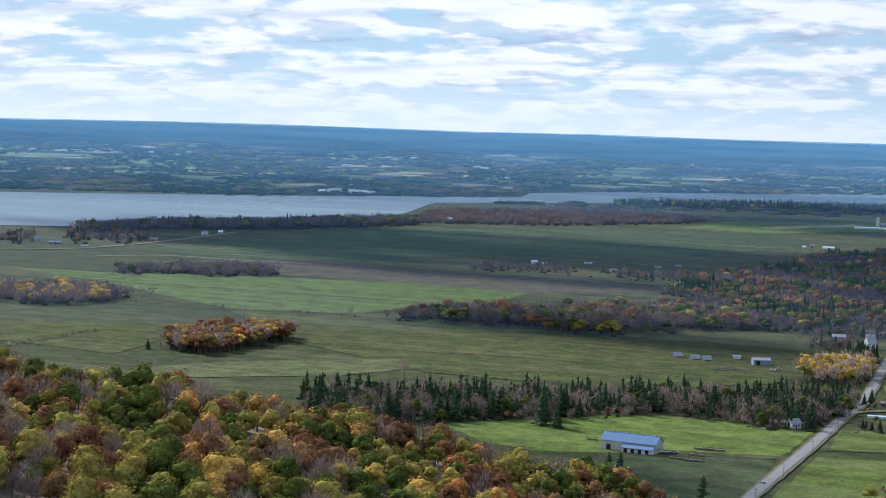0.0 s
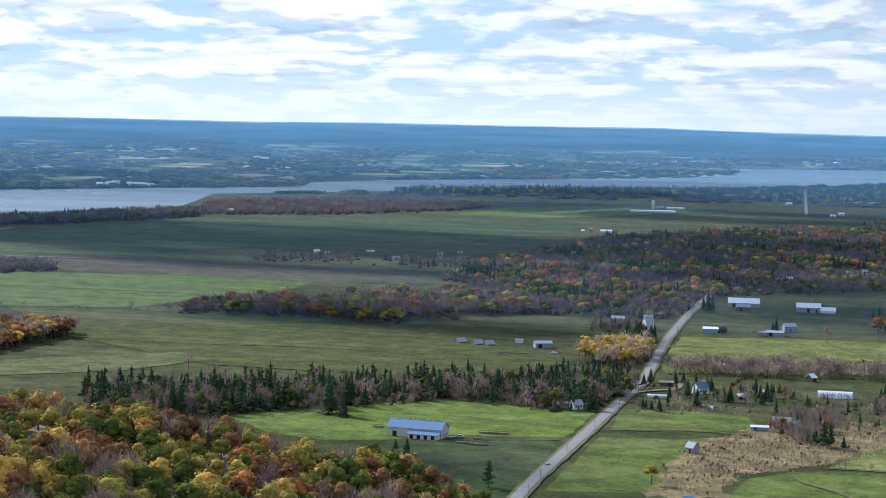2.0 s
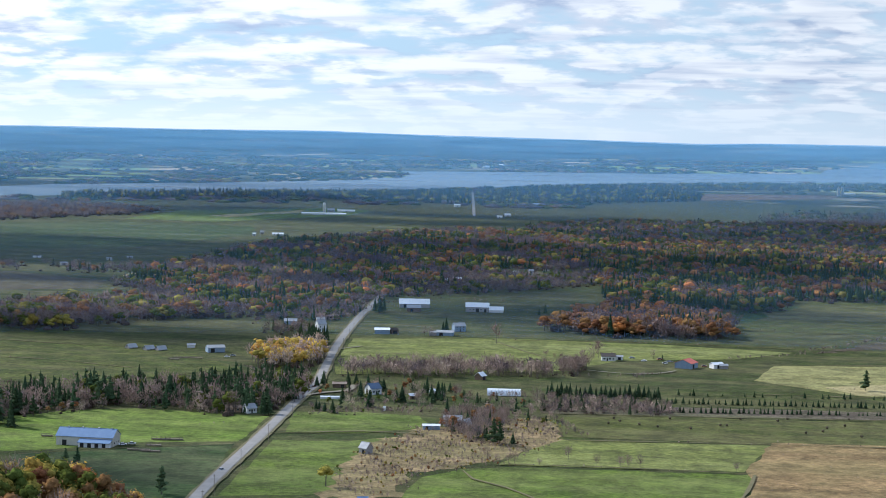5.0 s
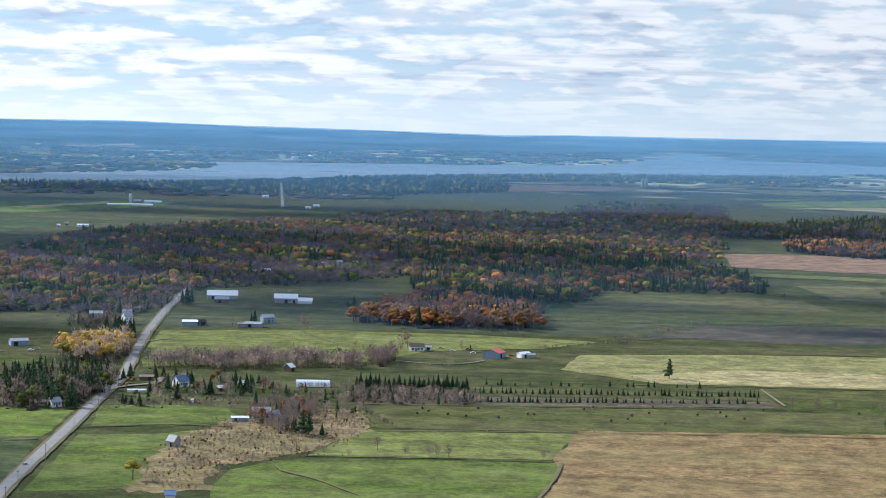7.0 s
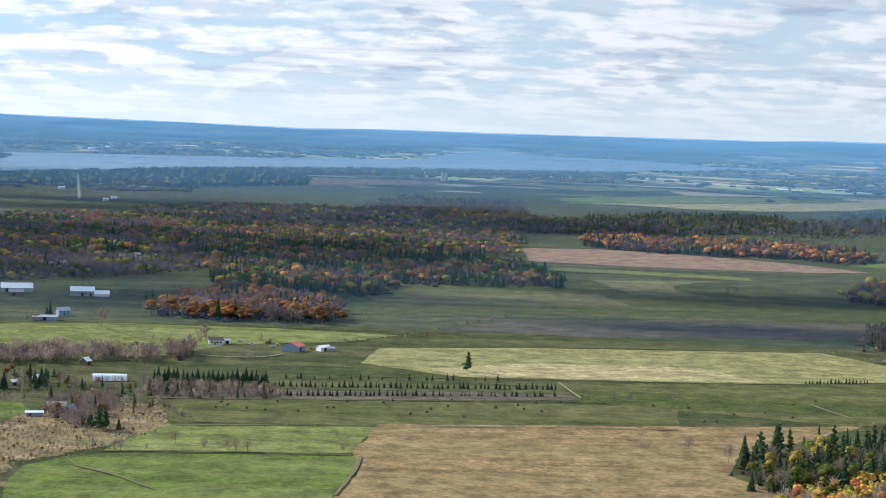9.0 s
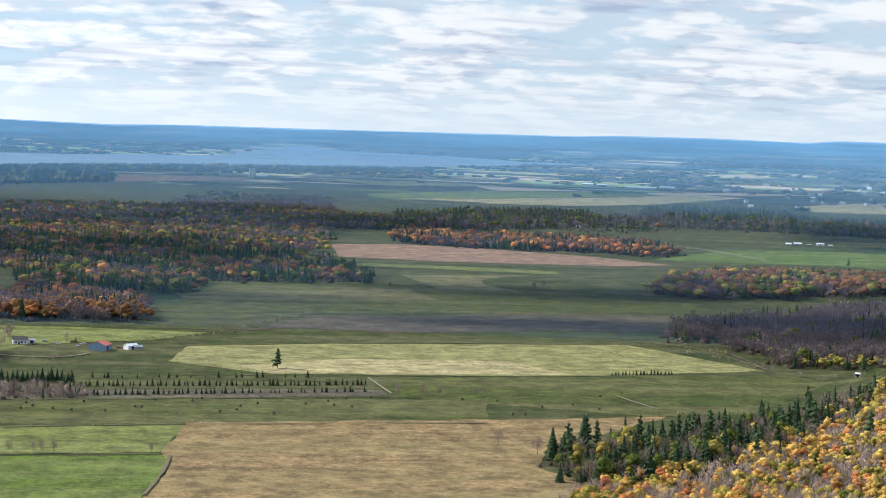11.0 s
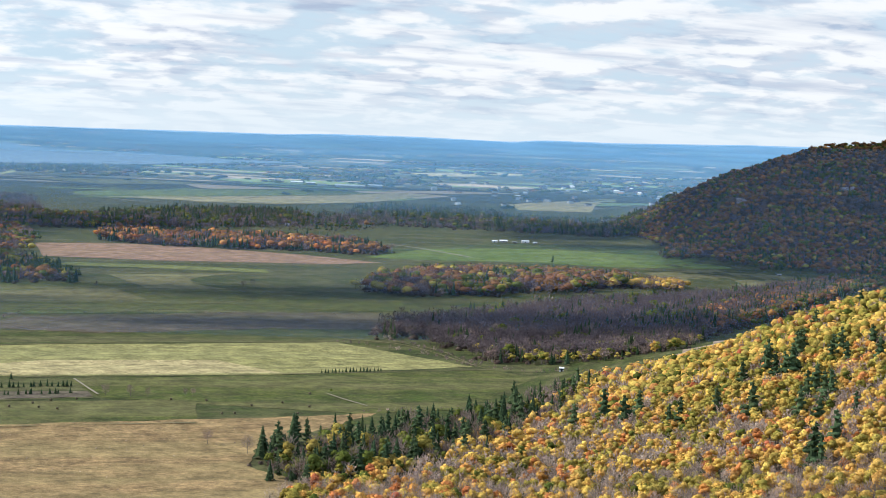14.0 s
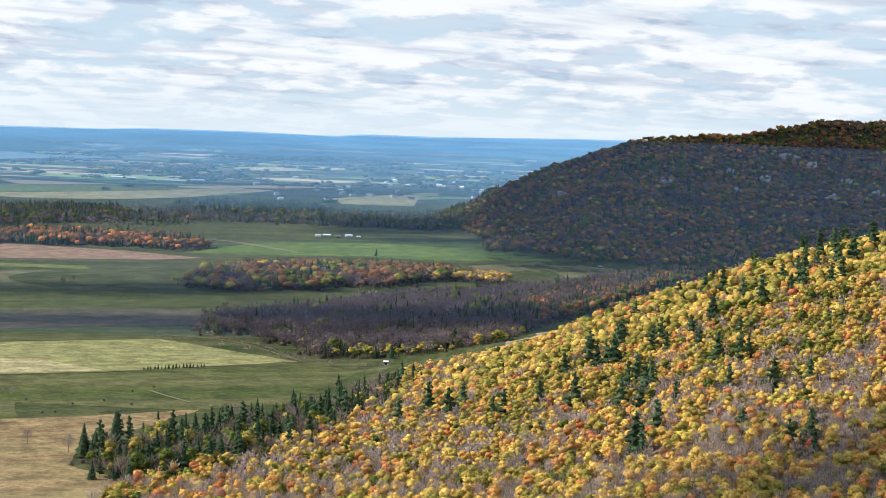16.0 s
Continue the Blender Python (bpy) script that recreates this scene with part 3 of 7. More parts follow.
# ---------------------------------------------------------------- trees
def tri_ball(rng, c, r, squash=1.0):
    """A rough 20-sided ball."""
    g = (1 + 5 ** 0.5) / 2
    v = np.array([(-1, g, 0), (1, g, 0), (-1, -g, 0), (1, -g, 0), (0, -1, g), (0, 1, g), (0, -1, -g), (0, 1, -g), (g, 0, -1), (g, 0, 1), (-g, 0, -1), (-g, 0, 1)]) / math.hypot(1, g)
    f = np.array([(0, 11, 5), (0, 5, 1), (0, 1, 7), (0, 7, 10), (0, 10, 11), (1, 5, 9), (5, 11, 4), (11, 10, 2), (10, 7, 6), (7, 1, 8), (3, 9, 4), (3, 4, 2), (3, 2, 6), (3, 6, 8), (3, 8, 9), (4, 9, 5), (2, 4, 11), (6, 2, 10), (8, 6, 7), (9, 8, 1)])
    v = v * r * rng.uniform(0.8, 1.15, (12, 1)) * (1, 1, squash)
    turn = rng.uniform(0, 2 * math.pi)
    ca, sa = math.cos(turn), math.sin(turn)
    v = np.stack([v[:, 0] * ca - v[:, 1] * sa, v[:, 0] * sa + v[:, 1] * ca, v[:, 2]], 1)
    return v + c, f


class Shape:
    """Collects triangles of a unit-high tree: sprays 0, bark 1, rounded foliage 2."""

    def __init__(self):
        self.v, self.f, self.m, self.n = [], [], [], 0

    def put(self, v, f, m):
        self.v.append(np.asarray(v, float))
        self.f.append(np.asarray(f, int) + self.n)
        self.m.append(np.full(len(f), m))
        self.n += len(v)

    def lump(self, rng, c, r, squash=1.0):
        """A rounded, uneven body of foliage."""
        self.put(*tri_ball(rng, np.asarray(c, float), r, squash), 2)

    def cone(self, a, b, ra, rb, m=1, sides=5):
        a, b = np.array(a, float), np.array(b, float)
        d = (b - a) / max(np.linalg.norm(b - a), 1e-9)
        u = np.cross(d, (0.3, 0.9, 0.2))
        u /= np.linalg.norm(u)
        w = np.cross(d, u)
        t = np.arange(sides) * 2 * math.pi / sides
        ring = np.cos(t)[:, None] * u + np.sin(t)[:, None] * w
        i = np.arange(sides)
        j = (i + 1) % sides
        self.put(np.concatenate([a + ring * ra, b + ring * rb]), np.concatenate([np.stack([i, j, j + sides], 1), np.stack([i, j + sides, i + sides], 1)]), m)

    def leaves(self, rng, p, out, size, m=0):
        """Folded leaf clumps at points p that face roughly outwards."""
        k = len(p)
        nrm = out + rng.normal(0, 0.2, (k, 3))
        nrm /= np.linalg.norm(nrm, axis=1)[:, None] + 1e-9
        u = np.cross(nrm, rng.normal(0, 1, (k, 3)))
        u /= np.linalg.norm(u, axis=1)[:, None] + 1e-9
        w = np.cross(nrm, u)
        s = size * rng.uniform(0.6, 1.35, (k, 1))
        a, b = p - u * s * 0.5 + nrm * s * 0.1, p + u * s * 0.5 + nrm * s * 0.1
        c, d = p - w * s * rng.uniform(0.4, 0.8, (k, 1)) - nrm * s * 0.12, p + w * s * rng.uniform(0.4, 0.8, (k, 1)) - nrm * s * 0.12
        i = np.arange(k) * 4
        self.put(np.stack([a, b, c, d], 1).reshape(-1, 3), np.concatenate([np.stack([i, i + 2, i + 1], 1), np.stack([i, i + 1, i + 3], 1)]), m)

    def done(self):
        return np.concatenate(self.v), np.concatenate(self.f), np.concatenate(self.m)


def broadleaf(seed, leaves, size, lobes=8, wide=0.34, limbs=5):
    rng = np.random.default_rng(seed)
    s = Shape()
    lean = rng.uniform(-0.03, 0.03, 2)
    s.cone((0, 0, -0.05), (*lean, 0.5), 0.022, 0.012, 1, 5 if limbs else 3)
    cs, rs = [], []
    for i in range(lobes):
        a, q = i * 2.4 + rng.uniform(-0.5, 0.5), math.sqrt((i + 0.3) / lobes)
        cs.append((math.cos(a) * q * wide * 0.50, math.sin(a) * q * wide * 0.50, 0.70 - 0.34 * q * q * rng.uniform(0.7, 1.25) + rng.uniform(-0.05, 0.05)))
        rs.append(wide * (0.95 if lobes == 1 else rng.uniform(0.60, 0.78) if lobes < 4 else rng.uniform(0.52, 0.72)))
    cs, rs = np.array(cs), np.array(rs)
    for i in range(min(limbs, lobes)):
        s.cone((*lean * 0.6, 0.30 + 0.03 * i), cs[-1 - i], 0.011, 0.004, 1, 3)
    for c, r in zip(cs, rs):
        s.lump(rng, c, r * 0.70, rng.uniform(0.85, 1.05))
    which = rng.integers(0, lobes, leaves)
    d = rng.normal(0, 1, (leaves, 3)) + (0, 0, 0.35)
    d /= np.linalg.norm(d, axis=1)[:, None]
    p = cs[which] + d * (rs[which] * rng.uniform(0.62, 1.08, leaves))[:, None]
    s.leaves(rng, p, d, size)
    return s.done()


def bare_tree(seed, twigs, wide=0.26, width=0.012, limbs=7, sprays=0):
    """A leafless tree: stem, rising limbs and a haze of thin twigs that fan up and out."""
    rng = np.random.default_rng(seed)
    s = Shape()
    s.cone((0, 0, -0.05), (0.01, 0.01, 0.75), 0.016, 0.005, 1, 5 if limbs else 3)
    for i in range(limbs):
        a, z = i * 2.4 + rng.uniform(-0.4, 0.4), rng.uniform(0.22, 0.55)
        s.cone((0, 0, z), (math.cos(a) * wide * 0.75, math.sin(a) * wide * 0.75, z + rng.uniform(0.24, 0.40)), 0.008, 0.002, 1, 3)
    d = rng.normal(0, 1, (twigs, 3))
    d /= np.linalg.norm(d, axis=1)[:, None]
    p = d * (rng.uniform(0, 1, (twigs, 1)) ** 0.45) * (wide * 0.85, wide * 0.85, 0.33) + (0, 0, 0.50)
    d = d * (0.6, 0.6, 0.3) + (0, 0, 0.85) + rng.normal(0, 0.25, (twigs, 3))
    d /= np.linalg.norm(d, axis=1)[:, None]
    w = np.cross(d, rng.normal(0, 1, (twigs, 3)))
    w /= np.linalg.norm(w, axis=1)[:, None]
    ln = rng.uniform(0.12, 0.26, (twigs, 1))
    i = np.arange(twigs) * 3
    s.put(np.stack([p - w * width, p + w * width, p + d * ln], 1).reshape(-1, 3), np.stack([i, i + 1, i + 2], 1), 0)
    if sprays:
        q = rng.integers(0, twigs, sprays)
        s.leaves(rng, p[q], d[q] + rng.normal(0, 0.4, (sprays, 3)), 0.13)
    return s.done()


def spruce(seed, tiers, arms, wide=0.23, core=True):
    rng = np.random.default_rng(seed)
    s = Shape()
    s.cone((0, 0, -0.04), (0, 0, 0.95), 0.014, 0.003, 1, 5 if tiers > 8 else 3)
    if core:
        s.cone((0, 0, 0.10), (0, 0, 0.97), wide * 0.62, 0.004, 0, 7 if tiers > 6 else 5)
    for k in range(tiers):
        u = (k + rng.uniform(0.0, 0.6)) / tiers
        z = 0.08 + 0.88 * u
        reach = wide * (1 - u) ** 0.85 + 0.012
        for j in range(arms):
            a = (j + rng.uniform(0, 0.8)) * 2 * math.pi / arms + k * 0.7
            r = reach * rng.uniform(0.75, 1.15)
            half = max(0.028, r * 0.36)
            o, side = np.array((math.cos(a), math.sin(a), 0)), np.array((-math.sin(a), math.cos(a), 0))
            root, tip = np.array((0, 0, z + 0.045)), o * r + (0, 0, z - r * 0.30)
            mid = o * r * 0.62 + (0, 0, z - 0.006)
            s.put(np.stack([root, mid - side * half, tip, mid + side * half]), [(0, 1, 2), (0, 2, 3)], 0)
    return s.done()


def pine(seed, leaves, size, wide=0.24, plates=14):
    """White pine: a clear stem and uneven level plates of needles, narrowing to a ragged top."""
    rng = np.random.default_rng(seed)
    s = Shape()
    s.cone((0, 0, -0.04), (0, 0, 0.96), 0.017, 0.005, 1, 4)
    s.cone((0, 0, 0.30), (0, 0, 0.99), wide * 0.42, 0.006, 0, 6)
    cs, rr = [], []
    for k in range(plates):
        u = (k + rng.uniform(0, 0.5)) / plates
        z, a = 0.16 + 0.80 * u, k * 2.4 + rng.uniform(-0.6, 0.6)
        reach = wide * (1.0 - u) ** 0.7 * rng.uniform(0.45, 1.0)
        c = np.array((math.cos(a) * reach * 0.7, math.sin(a) * reach * 0.7, z))
        if reach > 0.10:
            s.cone((0, 0, z - 0.03), c, 0.006, 0.003, 1, 3)
        r = max(0.045, wide * (0.62 - 0.45 * u) * rng.uniform(0.8, 1.15))
        s.lump(rng, c, r, rng.uniform(0.45, 0.65))
        cs.append(c)
        rr.append(r)
    cs, rr = np.array(cs), np.array(rr)
    which = rng.integers(0, len(cs), leaves)
    d = rng.normal(0, 1, (leaves, 3)) * (1, 1, 0.45)
    d /= np.linalg.norm(d, axis=1)[:, None]
    s.leaves(rng, cs[which] + d * (rr[which] * rng.uniform(0.8, 1.15, leaves))[:, None] * (1, 1, 0.6), d + (0, 0, 0.6), size)
    return s.done()


def clump(seed, wide=0.75, sprays=4, size=0.42):
    """A low ragged heap of brush, or a far stand of trees."""
    rng = np.random.default_rng(seed)
    s = Shape()
    d = rng.normal(0, 1, (sprays, 3))
    d[:, 2] = np.abs(d[:, 2]) + 0.25
    d /= np.linalg.norm(d, axis=1)[:, None]
    s.lump(rng, (0, 0, 0.12), wide * 0.72, 0.62 / wide)
    s.leaves(rng, d * (wide, wide, 0.62) * rng.uniform(0.6, 1.0, (sprays, 1)), d * (1, 1, 0.8), size)
    return s.done()


# shapes at four levels of detail: near slope, far slope and near plain, middle plain, distance
SHAPES = {
    "clump": [[clump(180 + i) for i in range(5)]] * 4,
    "broad": [[broadleaf(10 + i, 600, 0.037, 9, wide=0.31) for i in range(6)], [broadleaf(20 + i, 100, 0.055, 6, limbs=1, wide=0.29) for i in range(8)], [broadleaf(30 + i, 24, 0.085, 4, limbs=0, wide=0.29) for i in range(8)], [broadleaf(40 + i, 6, 0.14, 1, limbs=0, wide=0.36) for i in range(6)]],
    "bare": [[bare_tree(50 + i, 420, 0.26, 0.005) for i in range(4)], [bare_tree(60 + i, 150, 0.28, 0.0075, 4) for i in range(5)], [bare_tree(70 + i, 44, 0.29, 0.017, 0, 6) for i in range(6)], [bare_tree(80 + i, 18, 0.31, 0.034, 0, 4) for i in range(5)]],
    "spruce": [[spruce(90 + i, 15, 9) for i in range(3)], [spruce(100 + i, 9, 6, 0.20 + 0.02 * i) for i in range(5)], [spruce(110 + i, 5, 4, 0.21 + 0.02 * i) for i in range(4)], [spruce(120 + i, 2, 4, 0.26) for i in range(3)]],
    "pine": [[pine(130 + i, 420, 0.06) for i in range(3)], [pine(140 + i, 44, 0.085, plates=12) for i in range(5)], [pine(150 + i, 6, 0.12, 0.24, 5) for i in range(4)], [pine(160 + i, 2, 0.15, 0.26, 3) for i in range(3)]],
}
FORM = {"brush": "clump", "spruce": "spruce", "pine": "pine", "bare": "bare", "pale": "bare", "grey": "bare"}


def level(r):
    return 0 if r < 620 else 1 if r < 1400 else 2 if r < 2300 else 3


def grove(name, x, y, kinds, tall, label, category="trees", seed=1, coarser=0):
    """Many trees as one mesh: true places, kinds and heights as arrays."""
    rng = np.random.default_rng(seed)
    z = height(x, y)
    px, py, pz, k = drawn(x, y, z)
    r = np.hypot(x, y)
    lod = np.minimum(np.select([r < 410, r < 1130, r < 1700], [0, 1, 2], 3) + coarser, 3)
    names = sorted(set(kinds))
    V, F, M, S, T, n = [], [], [], [], [], 0
    for ki, kind in enumerate(names):
        form = FORM.get(kind, "broad")
        for lv in range(4):
            pick = np.nonzero((kinds == kind) & (lod == lv))[0]
            if not len(pick):
                continue
            bank = SHAPES[form][lv]
            which = rng.integers(0, len(bank), len(pick))
            for b, (v, f, m) in enumerate(bank):
                idx = pick[which == b]
                if not len(idx):
                    continue
                a = rng.uniform(0, 2 * math.pi, len(idx))
                ca, sa = np.cos(a), np.sin(a)
                hgt = (tall[idx] * k[idx])[:, None]
                fat = rng.uniform(*((1.05, 1.45) if form == "broad" else (0.9, 1.25)), (len(idx), 1)) * (np.where(r[idx] > 1400, 1.3, 1.0)[:, None] if form in ("broad", "bare") else 1.0) * hgt
                out = np.empty((len(idx), len(v), 3), np.float32)
                out[:, :, 0] = (v[:, 0] * ca[:, None] - v[:, 1] * sa[:, None]) * fat + px[idx, None]
                out[:, :, 1] = (v[:, 0] * sa[:, None] + v[:, 1] * ca[:, None]) * fat + py[idx, None]
                out[:, :, 2] = v[:, 2] * hgt + pz[idx, None]
                V.append(out.reshape(-1, 3))
                F.append((f[None] + (n + np.arange(len(idx)) * len(v))[:, None, None]).reshape(-1, 3))
                M.append(np.tile(np.where(m == 1, len(names), ki), len(idx)))
                S.append(np.tile(m == 2, len(idx)))
                T.append(np.repeat(rng.uniform(0, 1, len(idx)), len(v)))
                n += len(idx) * len(v)
    me = bpy.data.meshes.new(name)
    fill(me, np.concatenate(V), np.concatenate(F), np.concatenate(M), np.concatenate(S))
    at = me.attributes.new("tint", "FLOAT", "POINT")
    at.data.foreach_set("value", np.concatenate(T).astype(np.float32))
    for kind in names:
        me.materials.append(LEAF[kind])
    me.materials.append(BARK)
    return tagged(new(name, me), label, category, kind="stuff")


def scatter(poly, gap, seed):
    """Jittered places inside an outline, true plan."""
    rng = np.random.default_rng(seed)
    p = np.array(poly, float)
    lo, hi = p.min(0), p.max(0)
    gx, gy = np.meshgrid(np.arange(lo[0], hi[0], gap), np.arange(lo[1], hi[1], gap))
    x = gx.ravel() + rng.uniform(-0.48, 0.48, gx.size) * gap
    y = gy.ravel() + rng.uniform(-0.48, 0.48, gx.size) * gap
    e = min(14.0, 0.12 * float((hi - lo).min()))
    keep = inside(x + e * swell(x, y, 70, seed) + rng.normal(0, e * 0.25, x.size), y + 1.6 * e * swell(x, y, 90, seed + 2.0) + rng.normal(0, e * 0.4, x.size), list(poly))
    return x[keep], y[keep]


def mixed(n, mix, seed, x, y, clump=60.0, loose=0.09):
    """Kinds in loose stands: neighbours tend to be alike."""
    rng = np.random.default_rng(seed)
    keys, w = list(mix), np.array(list(mix.values()), float)
    u = 0.5 + 0.32 * swell(x, y, clump, seed * 0.7) + 0.18 * swell(x, y, clump * 0.37, seed * 1.3) + rng.normal(0, loose, n)
    u = np.argsort(np.argsort(u)) / max(n, 1)
    return np.array(keys)[np.minimum(np.searchsorted(np.cumsum(w) / w.sum(), u, side="right"), len(keys) - 1)]


def wood(name, poly, gap, tall, mix, label, seed, clump=60.0, brush=0.5, broken=-9.0):
    """A stand of trees over brushwood; brush is its height against the trees."""
    x, y = scatter(poly, gap, seed)
    keep = swell(x, y, 210, seed) + 0.5 * swell(x, y, 75, seed + 1.0) > broken
    x, y = x[keep], y[keep]
    rng = np.random.default_rng(seed + 1)
    kinds = mixed(len(x), mix, seed, x, y, clump, 0.06)
    h = (tall[0] + (tall[1] - tall[0]) * rng.uniform(0, 1, len(x)) ** 1.5) * np.where(np.isin(kinds, ["spruce", "pine"]), 1.12, 1.0)
    # the straight road to the river keeps its lane clear
    lane = (y > 3600) & (np.abs(x + 503 + (y - 3796) * 0.1365) < 10)
    x, y, kinds, h = x[~lane], y[~lane], kinds[~lane], h[~lane]
    bx, by = scatter(poly, max(gap * 1.7, 13), seed + 2)
    lane = (by > 3600) & (np.abs(bx + 503 + (by - 3796) * 0.1365) < 10)
    bx, by = bx[~lane], by[~lane]
    keep = swell(bx, by, 210, seed) + 0.5 * swell(bx, by, 75, seed + 1.0) > broken
    bx, by = bx[keep], by[keep]
    bh = tall[0] * brush * rng.uniform(0.7, 1.3, len(bx))
    return grove(name, np.concatenate([x, bx]), np.concatenate([y, by]), np.concatenate([kinds, np.full(len(bx), "brush")]), np.concatenate([h, bh]), label, seed=seed)


part_cache = {}
PLUMP = {"broad": 1.25, "bare": 1.1, "spruce": 1.35, "pine": 1.2}


def single_tree(kind, x, y, tall, label, group, pick=0, name="tree", fat=1.0, lod=None):
    """One tree: trunk and crown under an empty at its foot; alike trees share meshes."""
    form = FORM.get(kind, "broad")
    lv = level(math.hypot(x, y)) if lod is None else lod
    bank = SHAPES[form][lv]
    b = pick % len(bank)
    key = (kind, lv, b)
    if key not in part_cache:
        v, f, m = bank[b]
        pair = []
        for code, mat, nm in ((1, BARK, "trunk"), (0, LEAF[kind], "crown")):
            me = bpy.data.meshes.new(nm)
            own = (m == 1) == (code == 1)
            used, inv = np.unique(f[own], return_inverse=True)
            fill(me, v[used], inv.reshape(-1, 3), None, m[own] == 2)
            me.materials.append(mat)
            pair.append(me)
        part_cache[key] = pair
    p, k = drawn1(x, y, float(height(np.array([x]), np.array([y]))[0]))
    root = tagged(new(name), label, "tree", group)
    root.matrix_basis = Matrix.LocRotScale(p, Euler((0, 0, pick * 2.39996)), (tall * k * fat * PLUMP[form], tall * k * fat * PLUMP[form], tall * k))
    for nm, me in zip(("trunk", "crown"), part_cache[key]):
        new(nm, me).parent = root
    return root


wood("woodland", [(-494, 934), (-453, 980), (-416, 1025), (-397, 1050), (-381, 1085), (-348, 1094), (-313, 1098), (-272, 1086), (-259, 1147), (-270, 1211), (-284, 1259), (-313, 1201), (-350, 1171), (-423, 1117), (-524, 1064), (-569, 1038)], 5.2, (8, 17), {'bare': 4.4, 'green': 0.7, 'pine': 4.2, 'spruce': 1.2}, "mixed belt of dark spruces, pines and bare shrubs", 407, 45, 0.55, -0.9)
wood("woodland", [(-770, 1176), (-739, 1159), (-722, 1170), (-725, 1231), (-725, 1291), (-756, 1326), (-789, 1294), (-801, 1239)], 5.2, (12, 17), {'pale': 0.8, 'bare': 2.2, 'rust': 2.6, 'gold': 0.8, 'olive': 0.4, 'orange': 0.1}, "round copse of orange, yellow and rust trees", 414, 40, 0.45, -9)
wood("woodland", [(-1177, 1343), (-1076, 1375), (-1030, 1365), (-1000, 1382), (-1001, 1456), (-1017, 1503), (-1084, 1514), (-1152, 1472), (-1253, 1429)], 6, (9, 15), {'grey': 1.2, 'bare': 4, 'gold': 1.1}, "yellow and bare autumn copse", 421, 40, 0.55, -9)
wood("woodland", [(-1166, 1684), (-1140, 1749), (-1084, 1750), (-1046, 1807), (-1103, 1891), (-1209, 1758)], 6.5, (8, 13), {'grey': 3, 'bare': 2, 'green': 0.5}, "dark bare hedge wood", 428, 60, 0.8, -9)
wood("woodland", [(-743, 1480), (-693, 1492), (-631, 1504), (-589, 1488), (-545, 1493), (-523, 1542), (-506, 1586), (-474, 1617), (-437, 1633), (-512, 1746), (-560, 1756), (-604, 1716), (-663, 1633), (-724, 1559)], 6.8, (10, 17), {'olive': 0.7, 'green': 1.6, 'bare': 4, 'grey': 1.8, 'rust': 1.4}, "long mixed autumn wood, rust and olive", 435, 130, 0.55, -0.8)
wood("woodland", [(-643, 1934), (-659, 2198), (-658, 2399), (-654, 2697), (-575, 2937), (-473, 3145), (-292, 3220), (-44, 3224), (-35, 2642), (-112, 2402), (-217, 2328), (-261, 2355), (-295, 2193), (-341, 1965), (-337, 1828), (-367, 1745), (-401, 1638), (-437, 1633), (-512, 1746)], 9.6, (9, 16), {'grey': 3.0, 'bare': 3.0, 'rust': 1.4, 'orange': 0.12, 'olive': 0.4, 'green': 1.8, 'pine': 1.3, 'spruce': 0.9}, "broad mixed forest of bare, rust and evergreen trees", 442, 300, 0.55, -9)
wood("woodland", [(-152, 1625), (-104, 1592), (-66, 1594), (-18, 1594), (11, 1625), (1, 1695), (-42, 1789), (-107, 1798), (-127, 1708)], 6.0, (12, 20), {'grey': 1.8, 'bare': 1.2, 'rust': 3.0, 'orange': 0.5, 'spruce': 0.7}, "orange and rust autumn wood with dark firs", 449, 120, 0.55, -9)
wood("woodland", [(-43, 1818), (-5, 1848), (56, 1880), (73, 2039), (114, 2017), (186, 2021), (248, 2042), (259, 2133), (235, 2271), (189, 2460), (124, 2632), (47, 2722), (-115, 2714), (-189, 2617), (-152, 2305), (-114, 1919), (-96, 1801)], 8.6, (9, 17), {'grey': 1.2, 'bare': 1.2, 'rust': 1.4, 'orange': 0.15, 'olive': 0.5, 'green': 1.4, 'pine': 2.6, 'spruce': 1.4}, "dark evergreen wood with rust and olive trees", 456, 260, 0.55, -9)
wood("woodland", [(62, 3689), (378, 3802), (404, 4072), (88, 3877)], 12, (9, 14), {'grey': 3, 'bare': 1}, "dark bare tree belt across the fields", 463, 90, 0.8, -0.3)
wood("woodland", [(217, 3225), (431, 3195), (587, 3189), (648, 3520), (373, 3534)], 12, (9, 14), {'grey': 3, 'bare': 1, 'green': 0.6, 'spruce': 0.8}, "dark bare tree belt across the fields", 470, 90, 0.7, -0.1)
wood("woodland", [(372, 2760), (466, 2671), (568, 2649), (661, 2624), (723, 2577), (769, 2637), (771, 2846), (667, 2943), (490, 2971), (390, 2901)], 8.6, (10, 18), {'grey': 1.8, 'rust': 2.0, 'orange': 0.8, 'bare': 1, 'spruce': 2.2}, "orange and rust wood with dark firs", 477, 200, 0.55, -9)
wood("woodland", [(542, 1977), (566, 1916), (615, 1912), (683, 1925), (802, 1961), (903, 2051), (931, 2133), (851, 2195), (786, 2220), (641, 2128)], 6.6, (11, 18), {'grey': 2.2, 'rust': 2.6, 'bare': 2.6, 'gold': 0.1, 'olive': 0.5, 'green': 1.6, 'spruce': 0.6}, "low island wood of rust and olive trees", 484, 140, 0.55, -9)
